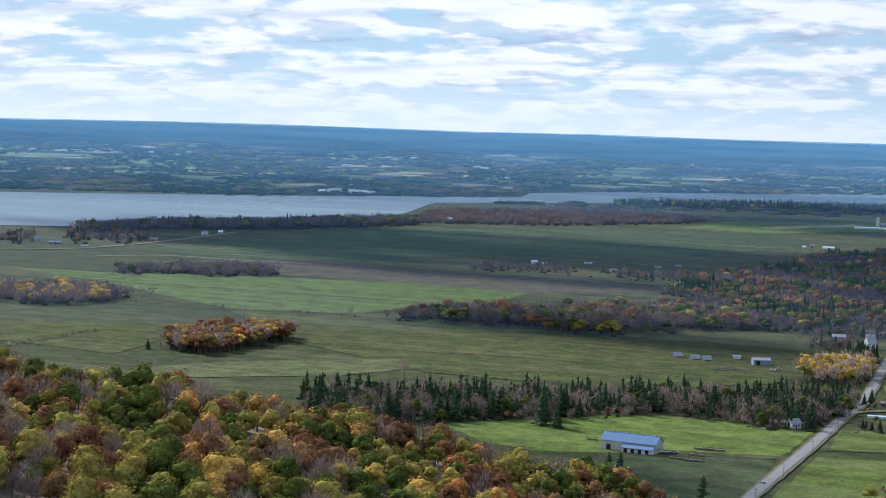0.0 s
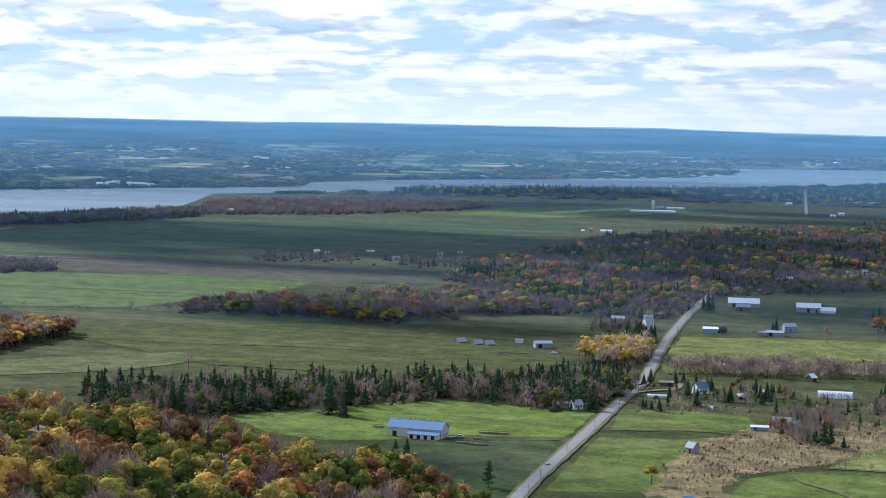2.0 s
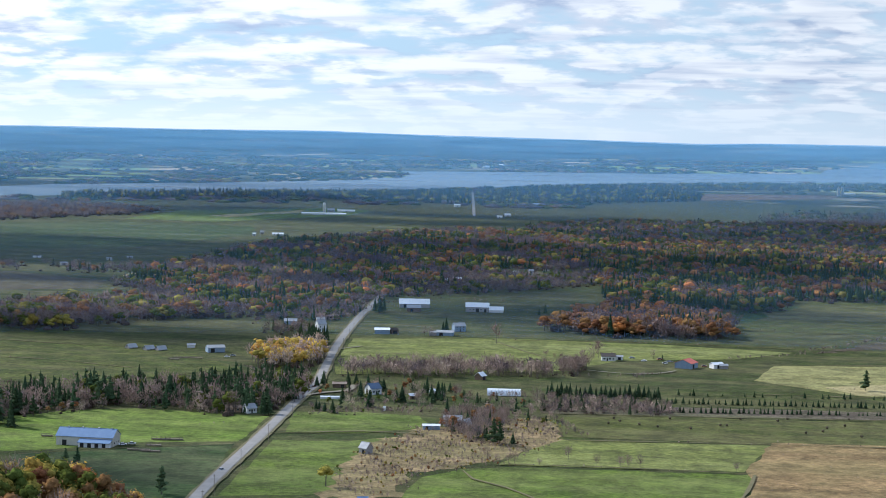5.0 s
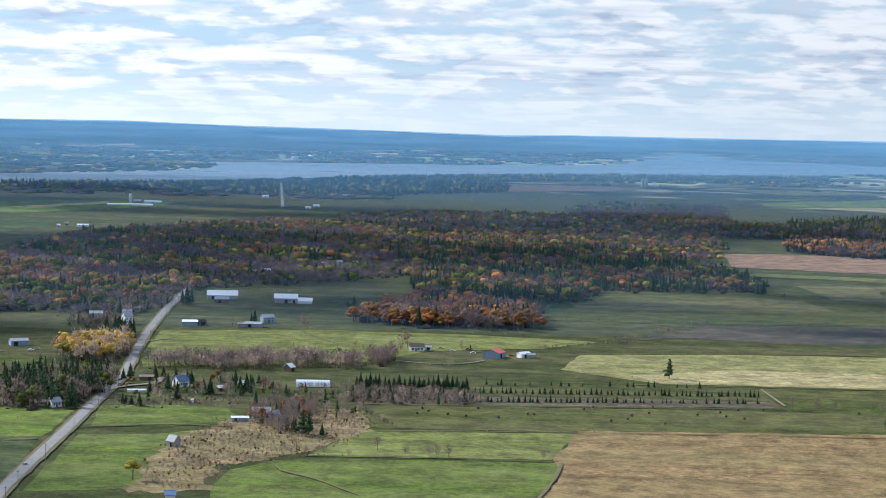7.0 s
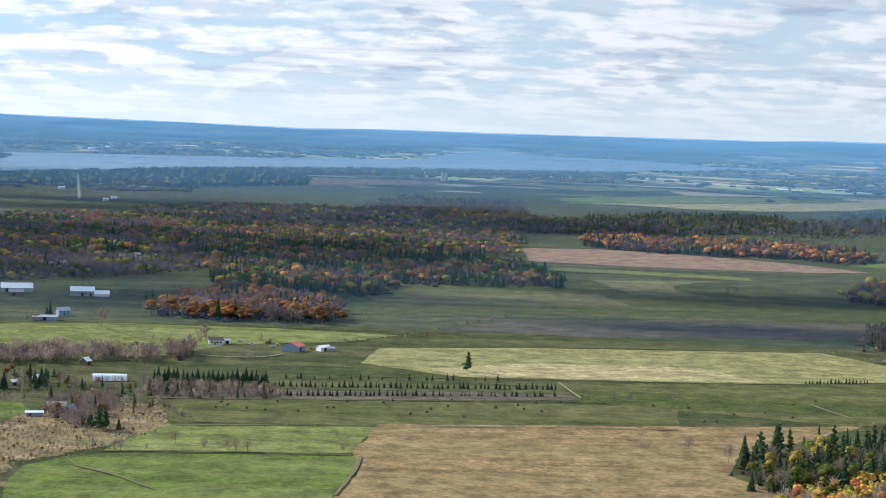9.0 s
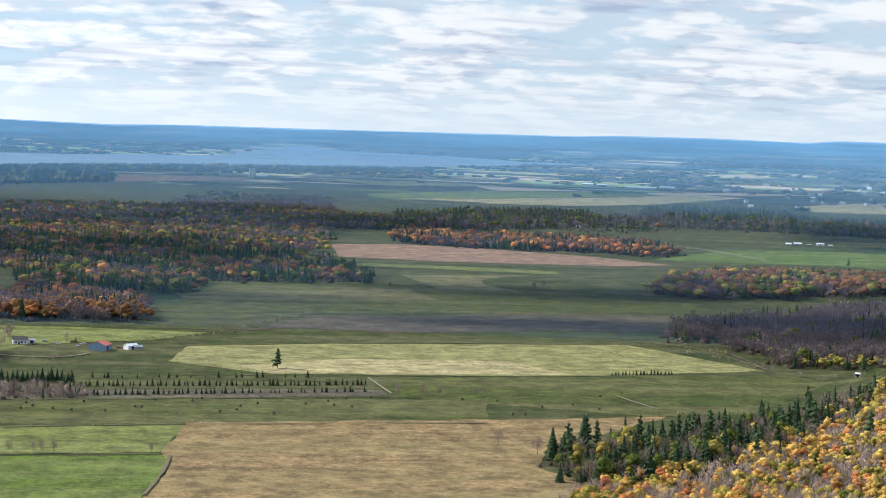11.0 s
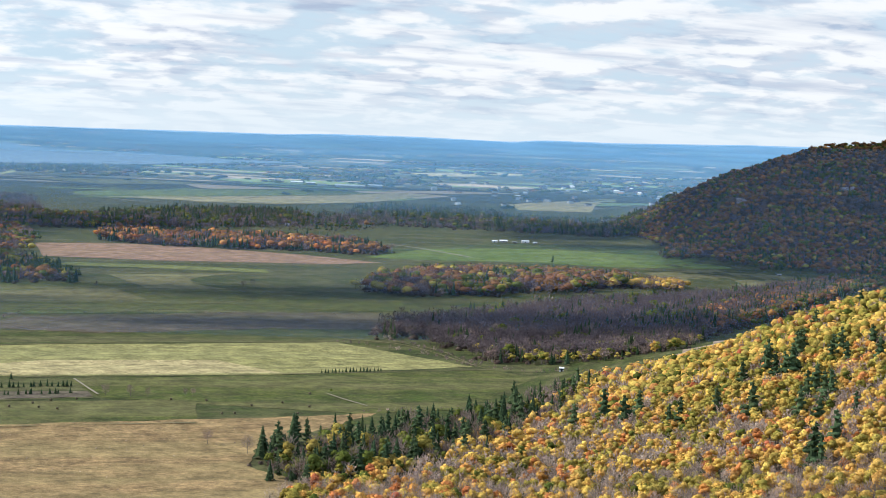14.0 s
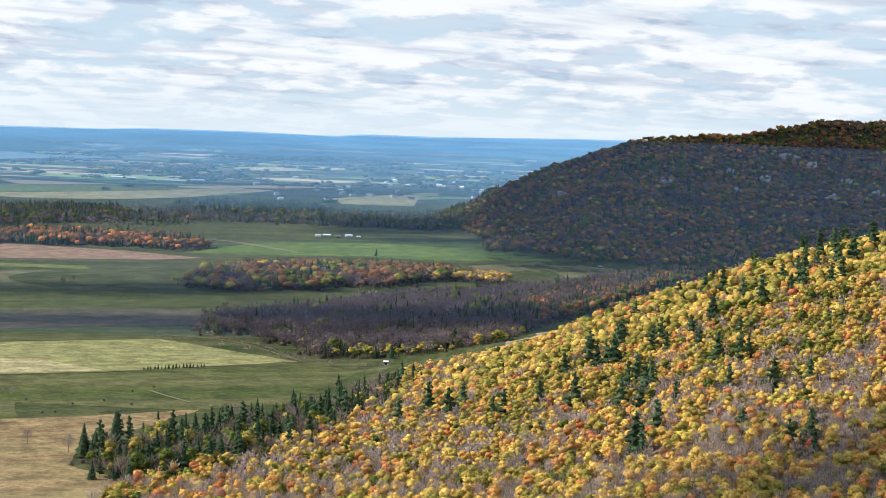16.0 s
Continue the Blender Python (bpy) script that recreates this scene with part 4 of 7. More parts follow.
wood("woodland", [(429, 1514), (467, 1526), (481, 1403), (485, 1361), (561, 1365), (607, 1339), (754, 1544), (940, 1766), (1201, 2112), (1237, 2176), (968, 1957), (788, 1862), (619, 1743), (498, 1646)], 6.8, (11, 16), {'grey': 9, 'bare': 0.8, 'green': 0.2, 'spruce': 0.6}, "grey leafless wood with a few firs", 491, 90, 0.5, -9)
wood("woodland", [(205, 919), (214, 895), (242, 881), (282, 921), (335, 969), (450, 1110), (500, 1172), (478, 1180), (418, 1115), (368, 1067), (312, 1023), (261, 1000), (222, 967)], 5.8, (7, 17), {'bare': 3.0, 'olive': 0.7, 'green': 1.4, 'pine': 3.0, 'spruce': 2.4}, "dark spruce wood at the slope foot", 498, 40, 0.55, -0.9)
wood("woodland", [(327, 3096), (623, 3216), (910, 3398), (1080, 3602), (995, 3718), (702, 3628), (365, 3464)], 12, (9, 14), {'grey': 3, 'bare': 0.8, 'green': 0.8, 'spruce': 2.4}, "dark mixed tree belt across the plain", 505, 90, 0.7, -0.25)
wood("woodland", [(947, 3454), (1131, 3332), (1309, 3214), (1469, 3218), (1696, 3661), (1376, 3561), (1165, 3648), (1024, 3652)], 12, (9, 14), {'grey': 3, 'bare': 0.8, 'green': 0.8, 'spruce': 2.2}, "dark mixed tree belt across the plain", 512, 90, 0.7, -0.2)
wood("woodland", [(-1427, 2978), (-1247, 3147), (-1110, 3471), (-1104, 3675), (-1415, 3936), (-1632, 3432)], 12, (9, 13), {'bare': 3, 'grey': 2, 'rust': 0.5}, "brown bare trees along the river shore", 519, 120, 0.8, -9)
wood("woodland", [(-1447, 4024), (-1206, 4387), (-821, 4536), (-575, 4341), (-71, 5016), (-81, 5643), (-775, 5140), (-1288, 4686), (-1563, 4348)], 16, (12, 18), {'grey': 1, 'olive': 0.8, 'spruce': 3, 'pine': 1}, "dark evergreen wood along the river shore", 526, 120, 0.7, -9)
wood("woodland", [(-1604, 2224), (-1616, 2398), (-1488, 2564), (-1428, 2836), (-1409, 2928), (-1477, 3068), (-1548, 2901), (-1578, 2719), (-1668, 2555), (-1683, 2334)], 7.5, (12, 17), {'grey': 3, 'bare': 1, 'green': 0.6, 'spruce': 0.6}, "dark trees along the near river shore", 533, 120, 0.7, -9)
wood("woodland", [(-1597, 1872), (-1525, 2016), (-1439, 2071), (-1451, 2167), (-1606, 2339), (-1654, 2187), (-1727, 2023)], 11, (9, 13), {'grey': 2, 'bare': 1, 'spruce': 1, 'rust': 0.5}, "dark trees among the shore houses", 540, 120, 0.55, 0)
wood("woodland", [(-920, 2056), (-849, 2094), (-733, 2089), (-650, 2107), (-677, 2215), (-771, 2176), (-884, 2180), (-954, 2147)], 9, (7, 11), {'grey': 3, 'bare': 1, 'spruce': 0.6, 'rust': 0.3}, "dark hedge wood across the fields", 547, 90, 0.55, -0.2)
wood("woodland", [(1181, 2603), (1280, 2634), (1342, 2585), (1285, 2423), (1349, 2343), (1440, 2273), (1669, 2637), (1497, 2826), (1274, 2788)], 9, (9, 14), {'grey': 2, 'rust': 2, 'spruce': 1.8, 'green': 0.8, 'bare': 1}, "mixed wood at the mountain foot", 554, 90, 0.55, -0.4)
wood("woodland", [(-330, 1306), (-309, 1298), (-292, 1308), (-285, 1348), (-297, 1402), (-321, 1419), (-339, 1368)], 6, (13, 19), {'pale': 2.4, 'gold': 0.9, 'yellow': 1.0, 'olive': 0.3}, "tall golden poplar clump beside the road", 561, 40, 0.3, -9)
wood("woodland", [(-319, 1421), (-300, 1416), (-313, 1484), (-327, 1485)], 5, (11, 15), {'spruce': 1}, "dark firs beside the golden clump", 568, 40, 0.55, -9)
wood("woodland", [(-260, 1280), (-206, 1281), (-164, 1311), (-116, 1307), (-120, 1354), (-169, 1355), (-214, 1330), (-258, 1326)], 4.6, (7, 15), {'grey': 1.4, 'bare': 3.5, 'pale': 1.6}, "row of leafless trees behind the village", 575, 40, 0.2, -9)
wood("woodland", [(-113, 1323), (-96, 1327), (-98, 1387), (-117, 1389)], 4.5, (9, 15), {'bare': 1}, "big leafless tree clump", 582, 40, 0.3, -9)
wood("woodland", [(-165, 1110), (-147, 1130), (-128, 1141), (-120, 1076), (-133, 1019), (-153, 1054)], 5.2, (6, 11), {'bare': 3, 'grey': 1, 'rust': 0.3, 'spruce': 0.3}, "leafless trees round the old barn", 589, 30, 0.3, -9)
wood("woodland", [(-423, 1008), (-386, 1057), (-362, 1091), (-342, 1108), (-315, 1102), (-280, 1091), (-276, 1103), (-296, 1139), (-342, 1135), (-366, 1116), (-398, 1071), (-429, 1022)], 4.0, (4, 8), {'bare': 4, 'pale': 1.2, 'rust': 0.3}, "reddish leafless shrubs by the pasture", 596, 30, 0.5, -9)
wood("woodland", [(482, 1387), (506, 1352), (561, 1326), (606, 1322), (657, 1385), (698, 1472), (681, 1536), (646, 1556), (612, 1486), (560, 1472), (516, 1458)], 6.5, (7, 12), {'bare': 2.8, 'gold': 0.3, 'olive': 1.4, 'green': 1.2, 'spruce': 1.6}, "yellow-green and leafless trees with a few firs", 603, 50, 0.55, -9)
wood("woodland", [(682, 1564), (738, 1562), (816, 1652), (822, 1743), (757, 1708)], 7, (9, 15), {'bare': 1, 'green': 0.8, 'spruce': 4}, "dark fir clump beside the grey wood", 610, 50, 0.55, -9)
wood("woodland", [(761, 2006), (840, 1995), (950, 2016), (980, 2114), (848, 2121)], 6, (8, 13), {'bare': 3, 'gold': 2, 'yellow': 0.8}, "pale golden half-bare trees", 617, 50, 0.55, -9)
wood("woodland", [(749, 1586), (796, 1610), (871, 1662), (990, 1812), (1191, 2038), (1403, 2279), (1339, 2292), (1146, 2101), (972, 1914), (850, 1749)], 6, (8, 14), {'bare': 1.5, 'rust': 1.8, 'orange': 0.3, 'green': 1.4, 'spruce': 2.4}, "rust and evergreen trees at the slope foot", 624, 50, 0.55, -9)
wood("woodland", [(-235, 1139), (-207, 1135), (-175, 1152), (-129, 1148), (-114, 1077), (-96, 1087), (-104, 1183), (-135, 1202), (-176, 1209), (-201, 1247), (-239, 1250), (-248, 1224)], 8.6, (4, 9), {'pale': 1.5, 'bare': 4, 'rust': 0.5, 'green': 0.5, 'pine': 1.0, 'spruce': 0.8}, "leafless garden trees and shrubs in the village", 631, 30, 0.3, -9)
wood("woodland", [(-108, 1143), (-25, 1152), (-26, 1186), (-49, 1211), (-112, 1202)], 4, (4, 8), {'grey': 1.4, 'bare': 3.5, 'pale': 1, 'spruce': 0.5}, "bare shrubs under the nursery row", 638, 30, 0.6, -9)
wood("woodland", [(-247, 1099), (-211, 1106), (-180, 1122), (-169, 1139), (-172, 1158), (-208, 1140), (-249, 1121)], 4.5, (2, 4.5), {'grey': 2, 'bare': 3, 'green': 0.4}, "leafless hedge below the village", 645, 30, 0.6, -9)
wood("woodland", [(-401, 1596), (-354, 1633), (-332, 1653), (-329, 1727), (-334, 1784), (-367, 1745), (-399, 1650)], 7, (6, 12), {'grey': 3, 'bare': 2.5, 'green': 0.4, 'spruce': 1}, "leafless trees round the roadside houses", 652, 40, 0.45, -9)
wood("woodland", [(-375, 1510), (-342, 1515), (-335, 1546), (-347, 1580), (-376, 1557)], 7, (6, 12), {'grey': 3, 'bare': 2.5, 'green': 0.4, 'spruce': 1}, "leafless trees round the roadside houses", 659, 40, 0.45, -9)
wood("woodland", [(267, 3088), (474, 3101), (676, 3159), (863, 3191), (1040, 3443), (807, 3563), (589, 3575), (313, 3392)], 14, (7, 19), {'grey': 4.0, 'bare': 2.0, 'rust': 0.2, 'green': 1, 'pine': 1.0, 'spruce': 1.2}, "dark mixed woodland strip across the far fields", 666, 160, 0.5, 0.0)
wood("woodland", [(59, 3869), (194, 3853), (420, 4046), (432, 4280), (227, 4261), (74, 4097)], 14, (7, 19), {'grey': 4.0, 'bare': 2.0, 'rust': 0.2, 'green': 1, 'pine': 1.0, 'spruce': 1.2}, "dark mixed woodland strip across the far fields", 673, 160, 0.5, 0.0)
wood("woodland", [(883, 3601), (1027, 3552), (1235, 3494), (1414, 3463), (1552, 3802), (1242, 3870), (999, 3881)], 14, (7, 19), {'grey': 4.0, 'bare': 2.0, 'rust': 0.2, 'green': 1, 'pine': 1.0, 'spruce': 1.2}, "dark mixed woodland strip across the far fields", 680, 160, 0.5, 0.0)

wood("woodland", [(-318, 2950), (-170, 3124), (-42, 3261), (113, 3229), (242, 3152), (349, 3104), (463, 3061), (537, 3292), (430, 3544), (281, 3681), (118, 3730), (-48, 3730), (-222, 3676), (-353, 3460)], 12.5, (8, 14), {'grey': 3.0, 'bare': 2.6, 'rust': 1.0, 'olive': 0.5, 'green': 1.4, 'pine': 1.0, 'spruce': 0.9}, "mixed olive, rust and bare woodland behind the forest", 687, 240, 0.55, -0.55)
wood("woodland", [(-622, 5052), (-367, 5492), (-80, 6000), (353, 6414), (746, 6514), (1091, 7122), (1195, 7802), (553, 7305), (-90, 6702), (-608, 5935)], 24, (11, 17), {'grey': 1.6, 'green': 1.0, 'olive': 0.4, 'spruce': 3.4}, "dark evergreen wood along the far shore", 694, 300, 0.7, -0.9)
wood("woodland", [(259, 4045), (389, 4082), (423, 4369), (283, 4326)], 12, (9, 14), {'grey': 3, 'bare': 1}, "mauve leafless copse on the far fields", 701, 90, 0.7, -9)

wood("woodland", [(-348, 1892), (-306, 1914), (-268, 1962), (-200, 2031), (-140, 2124), (-149, 2364), (-178, 2284), (-219, 2229), (-272, 2282), (-406, 2281)], 8.0, (7, 12), {'grey': 4.0, 'bare': 3.0, 'green': 0.8, 'olive': 0.3, 'spruce': 0.5}, "mauve leafless woodland behind the white barns", 708, 120, 0.5, -0.75)

wood("woodland", [(-48, 3081), (-41, 2626), (46, 2637), (159, 2565), (231, 2505), (274, 2755), (296, 3128), (152, 3248)], 9.5, (8, 14), {'grey': 2.6, 'bare': 2.4, 'rust': 1.6, 'orange': 0.2, 'olive': 0.7, 'green': 1.4, 'pine': 0.8}, "rust, olive and bare woodland beside the maize field", 715, 200, 0.5, -0.8)
wood("woodland", [(430, 3202), (548, 3326), (683, 3389), (747, 3345), (850, 3467), (905, 3741), (832, 3839), (662, 3749), (472, 3521)], 10, (12, 20), {'grey': 2.4, 'bare': 1.6, 'green': 1.2, 'pine': 1.6, 'spruce': 3.0}, "dark evergreen and bare woodland across the plain", 722, 120, 0.6, -0.9)
wood("woodland", [(1007, 3748), (1068, 3650), (1162, 3611), (1282, 3586), (1416, 4001), (1317, 4098), (1212, 4144), (1102, 4033)], 10, (12, 21), {'grey': 2.4, 'bare': 1.6, 'green': 1.2, 'pine': 1.6, 'spruce': 3.0}, "dark fir and bare woodland across the plain", 729, 120, 0.6, -0.8)
wood("woodland", [(1222, 3482), (1274, 3290), (1330, 3213), (1434, 3253), (1609, 3651), (1510, 3773), (1372, 3839)], 9, (10, 16), {'grey': 2.4, 'bare': 1.6, 'green': 1.2, 'pine': 1.6, 'spruce': 3.0}, "dark mixed woodland behind the low farm", 736, 120, 0.6, -0.8)
wood("woodland", [(90, 3658), (239, 3653), (384, 3688), (390, 3983), (262, 4010), (104, 3810)], 12, (9, 14), {'grey': 4.0, 'bare': 2.0, 'green': 0.6}, "mauve leafless copse across the far fields", 743, 120, 0.6, -0.6)

# the shoulder below the camera: the nearest trees one by one, the rest as one growth
x, y = scatter([(-420, 250), (-110, 320), (-120, 560), (-190, 640), (-480, 540), (-520, 330)], 6.2, 301)
keep = (height(x, y) > 12) & (np.hypot(x, y) > 335) & (np.degrees(np.arctan2(x, y)) > -39.3)
x, y = x[keep], y[keep]
tall, kinds = np.random.default_rng(303).uniform(8, 12.5, len(x)), mixed(len(x), {"green": 3.8, "olive": 4.2, "gold": 1.0, "rust": 3.2, "bare": 3.0, "orange": 0.2, "red": 0.03}, 302, x, y, 75)
r, az = np.hypot(x, y), np.degrees(np.arctan2(x, y))
seen = (az > -39) & (r > 340)
close = seen & (r < np.sort(r[seen])[290])
HUE = {"green": "dark green", "olive": "olive-yellow", "gold": "golden", "rust": "rust-brown", "bare": "leafless grey", "orange": "orange", "red": "red"}
for i in np.nonzero(close)[0]:
    single_tree(kinds[i], x[i], y[i], tall[i], "%s autumn hardwood tree on the shoulder" % HUE[kinds[i]], "trees on the shoulder", int(i), "hardwood_tree")
far_off = ~close
grove("shoulder_trees", x[far_off], y[far_off], kinds[far_off], tall[far_off], "autumn hardwood trees, olive, rust and half bare", seed=304)

# the sunny slope
x, y = scatter([(190, 830), (250, 880), (335, 969), (450, 1110), (520, 1250), (760, 1180), (980, 1010), (640, 560), (420, 600), (230, 780)], 6.1, 311)
keep = (np.degrees(np.arctan2(x, y)) < 38.2) & (np.hypot(x, y) > 715) & (np.hypot(x, y) < 1300)
x, y = x[keep], y[keep]
low = (np.hypot(x, y) < 1000) | (np.degrees(np.arctan2(x, y)) < 24.5)
kinds = np.where(low, mixed(len(x), {"pale": 4.6, "red": 0.08, "orange": 1.0, "gold": 3.0, "yellow": 1.2, "olive": 1.8, "green": 0.25}, 312, x, y, 60, 0.10), mixed(len(x), {"pale": 1.2, "red": 0.10, "orange": 0.45, "gold": 3.2, "yellow": 0.6, "olive": 4.8, "green": 0.8}, 315, x, y, 70, 0.12))
tall = np.random.default_rng(313).uniform(9.3, 12.2, len(x))
near = np.hypot(x, y) < 900
grove("slope_trees", x[near], y[near], kinds[near], tall[near], "yellow, orange and olive autumn trees low on the slope", seed=314)
grove("slope_trees", x[~near], y[~near], kinds[~near], tall[~near], "golden and olive autumn trees high on the slope", seed=316, coarser=1)
x, y = scatter([(190, 830), (250, 880), (335, 969), (450, 1110), (520, 1250), (760, 1180), (980, 1010), (640, 560), (420, 600), (230, 780)], 8.6, 317)
keep = (np.degrees(np.arctan2(x, y)) < 38.2) & (np.hypot(x, y) > 715) & (np.hypot(x, y) < 1300)
x, y = x[keep], y[keep]
grove("undergrowth", x, y, mixed(len(x), {"pale": 3.4, "gold": 1.4, "olive": 2.2, "yellow": 0.5, "orange": 0.3}, 318, x, y, 60, 0.2), np.random.default_rng(319).uniform(4.5, 7.5, len(x)), "half-bare and yellowing saplings under the slope trees", seed=320, coarser=1)

# the dark mountain
x, y = scatter([(1060, 2460), (1180, 2950), (1380, 3560), (1560, 3560), (1900, 3050), (2500, 2600), (1900, 1950), (1500, 2200)], 8.2, 321)
keep = (height(x, y) > 4) & (np.degrees(np.arctan2(x, y)) < 38) & (np.hypot(x, y) < 3420 + np.interp(np.degrees(np.arctan2(x, y)), [23, 27], [500, 0]))
x, y = x[keep], y[keep]
az = np.degrees(np.arctan2(x, y))
# orange kinds on the crest stand for a sunlit ridge farther back
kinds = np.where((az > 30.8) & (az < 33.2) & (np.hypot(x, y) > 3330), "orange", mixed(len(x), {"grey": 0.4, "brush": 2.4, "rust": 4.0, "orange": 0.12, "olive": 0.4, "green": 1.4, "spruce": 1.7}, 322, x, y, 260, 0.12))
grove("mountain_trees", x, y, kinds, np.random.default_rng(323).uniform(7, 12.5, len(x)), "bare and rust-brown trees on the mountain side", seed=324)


# far woods beyond the river, in belts between fields; each clump stands for a stand of trees
def far_woods():
    rng = np.random.default_rng(77)
    n = 34000
    az, r = np.radians(rng.uniform(-41, 40, n)), 4300 * (18000 / 4300) ** rng.uniform(0, 1, n)
    x, y = r * np.sin(az), r * np.cos(az)
    belts = swell(np.degrees(az) * 60, 6.0e6 / r, 560, 1.0) + 0.7 * swell(x, y * 0.4, 800, 2.0) + 0.5 * swell(x, y * 0.3, 300, 3.0)
    keep = ~inside(x, y, RIVER) & ~((y < 5400) & (np.abs(x + 503 + (y - 3796) * 0.1365) < 24)) & (belts + rng.normal(0, 0.2, n) > np.where(np.degrees(az) > 1, 0.15, -0.15)) & ~((np.degrees(az) > 23) & (r < 5200)) & ~((np.degrees(az) > -4) & (r < 6300) & (swell(x, y * 0.5, 700, 3.0) < 0.7))
    x, y, r = x[keep], y[keep], r[keep]
    kinds = mixed(len(x), {"spruce": 3.6, "grey": 2.0, "green": 1.6, "bare": 0.6, "rust": 0.35, "olive": 0.45}, 78, x, y, 1500, 0.06)
    kept = {form: SHAPES[form][3] for form in ("broad", "bare", "spruce")}
    for form in kept:
        SHAPES[form][3] = [clump(170 + i, 1.35, 3, 0.8) for i in range(4)]
    grove("far_woods", x, y, kinds, rng.uniform(8, 14, len(x)) * np.maximum(1.0, r / 8000), "blue-green woods on the far side of the river", seed=79)
    for form in kept:
        SHAPES[form][3] = kept[form]


far_woods()


# ---------------------------------------------------------------- unseen clouds overhead, added for the shade they lay on the plain
CLOUD = plain("cloud_white", (0.86, 0.87, 0.88), (0.92, 0.92, 0.92), 90, 1.0, 0, 0)


def cloud(x, y, rx, ry, seed, base=900.0):
    """A flat-based heap cloud so placed along the sun's way that its shade falls about (x, y)."""
    rng = np.random.default_rng(seed)
    off = sun_way * (base / sun_way.z)
    s = Shape()
    for i in range(34):
        a, q = rng.uniform(0, 2 * math.pi), math.sqrt(rng.uniform(0, 1)) * 0.88
        r = rng.uniform(0.16, 0.34) * (1.1 - 0.5 * q)
        v, f = tri_ball(rng, (0, 0, 0), 1.0, 1.0)
        s.put(v * (r * rx * 1.1, r * ry * 1.1, 26 + 60 * r) + (math.cos(a) * q * rx * 0.9, math.sin(a) * q * ry * 0.9, 30 * r), f, 0)
    v, f, _ = s.done()
    v[:, 2] = np.maximum(v[:, 2], -12)
    me = bpy.data.meshes.new("cloud")
    fill(me, v, f)
    me.materials.append(CLOUD)
    ob = tagged(new("cloud", me), "unseen white heap cloud added to shade the plain", "cloud", kind="structure")
    ob.location = (x + off.x, y + off.y, base)
    return ob


SHADES = [(-1050, 2400, 900, 330), (-450, 2480, 430, 340), (-330, 2020, 190, 100), (60, 2330, 240, 270), (-20, 1850, 260, 80), (-510, 1490, 230, 80), (690, 1560, 330, 150), (1750, 2560, 900, 560), (1330, 2370, 330, 300), (2050, 2480, 900, 560), (1700, 2850, 700, 420), (2050, 2870, 700, 420), (150, 3000, 480, 220),
          (-330, 890, 80, 40), (-180, 1760, 160, 100), (-290, 330, 78, 100), (430, 1970, 260, 110), (330, 1650, 170, 55), (-215, 200, 110, 90), (520, 630, 120, 58), (-860, 2010, 330, 70), (-430, 3300, 800, 200)]
for i, (x, y, rx, ry) in enumerate(SHADES):
    cloud(x, y, rx, ry, 500 + i)


# ---------------------------------------------------------------- roads
ROAD_TOP = plain("worn_asphalt", (0.205, 0.195, 0.185), (0.270, 0.255, 0.240), 6, 0.9)
SHOULDER = plain("road_gravel", (0.230, 0.200, 0.155), (0.165, 0.150, 0.105), 4, 1.0)
DITCH = plain("ditch_grass", (0.105, 0.100, 0.045), (0.165, 0.135, 0.070), 5, 1.0)


def spline(pts, step):
    """Points along a smooth line through pts."""
    p = [Vector(q) for q in pts]
    p = [p[0] * 2 - p[1]] + p + [p[-1] * 2 - p[-2]]
    out = []
    for a, b, c, d in zip(p, p[1:], p[2:], p[3:]):
        n = max(1, int((c - b).length / step))
        for i in range(n):
            t = i / n
            out.append(0.5 * (2 * b + (c - a) * t + (2 * a - 5 * b + 4 * c - d) * t * t + (3 * b - a - 3 * c + d) * t ** 3))
    return out + [p[-2]]


def strip(name, pts, half, z, mat, label, category, wobble=0.0, seed=1, shift=0.0, drop=0.12):
    """A long band on the ground with a crown and side faces."""
    rng = random.Random(seed)
    line = spline([(x, y) for x, y in pts], 12)
    rows = []
    for i, p in enumerate(line):
        d = (line[min(i + 1, len(line) - 1)] - line[max(i - 1, 0)]).normalized()
        s = Vector((d.y, -d.x))
        w = half + rng.uniform(-wobble, wobble)
        c = p + s * shift
        rows.append([(c - s * w, z - drop), (c - s * w * 0.97, z), (c, z + 0.08), (c + s * w * 0.97, z), (c + s * w, z - drop)])
    bm = bmesh.new()
    grid = []
    for row in rows:
        q = []
        for c, h in row:
            p, _ = drawn1(c.x, c.y, h)
            q.append(bm.verts.new(p))
        grid.append(q)
    for a, b in zip(grid, grid[1:]):
        for i in range(4):
            bm.faces.new((a[i], b[i], b[i + 1], a[i + 1]))
    bmesh.ops.recalc_face_normals(bm, faces=bm.faces)
    if sum(f.normal.z for f in bm.faces) < 0:
        bmesh.ops.reverse_faces(bm, faces=bm.faces)
    me = bpy.data.meshes.new(name)
    bm.to_mesh(me)
    bm.free()
    me.materials.append(mat)
    return tagged(new(name, me), label, category, kind="structure")


MAIN_ROAD = [(-232, 805), (-237, 843), (-243, 915), (-249, 997), (-256, 1085), (-263, 1169), (-266, 1223), (-276, 1297), (-287, 1369), (-305, 1499), (-327, 1693), (-336, 1797), (-360, 2034), (-381, 2232), (-402, 2522)]
strip("road_verge", MAIN_ROAD, 4.8, 0.62, DITCH, "dark weedy verge and ditch of the road", "road", 0.5, 3)
strip("road_shoulder", MAIN_ROAD, 3.4, 0.74, SHOULDER, "gravel shoulder of the country road", "road", 0.3, 4)
strip("road", MAIN_ROAD, 2.8, 0.86, ROAD_TOP, "pale worn asphalt country road", "road", 0.05, 5)
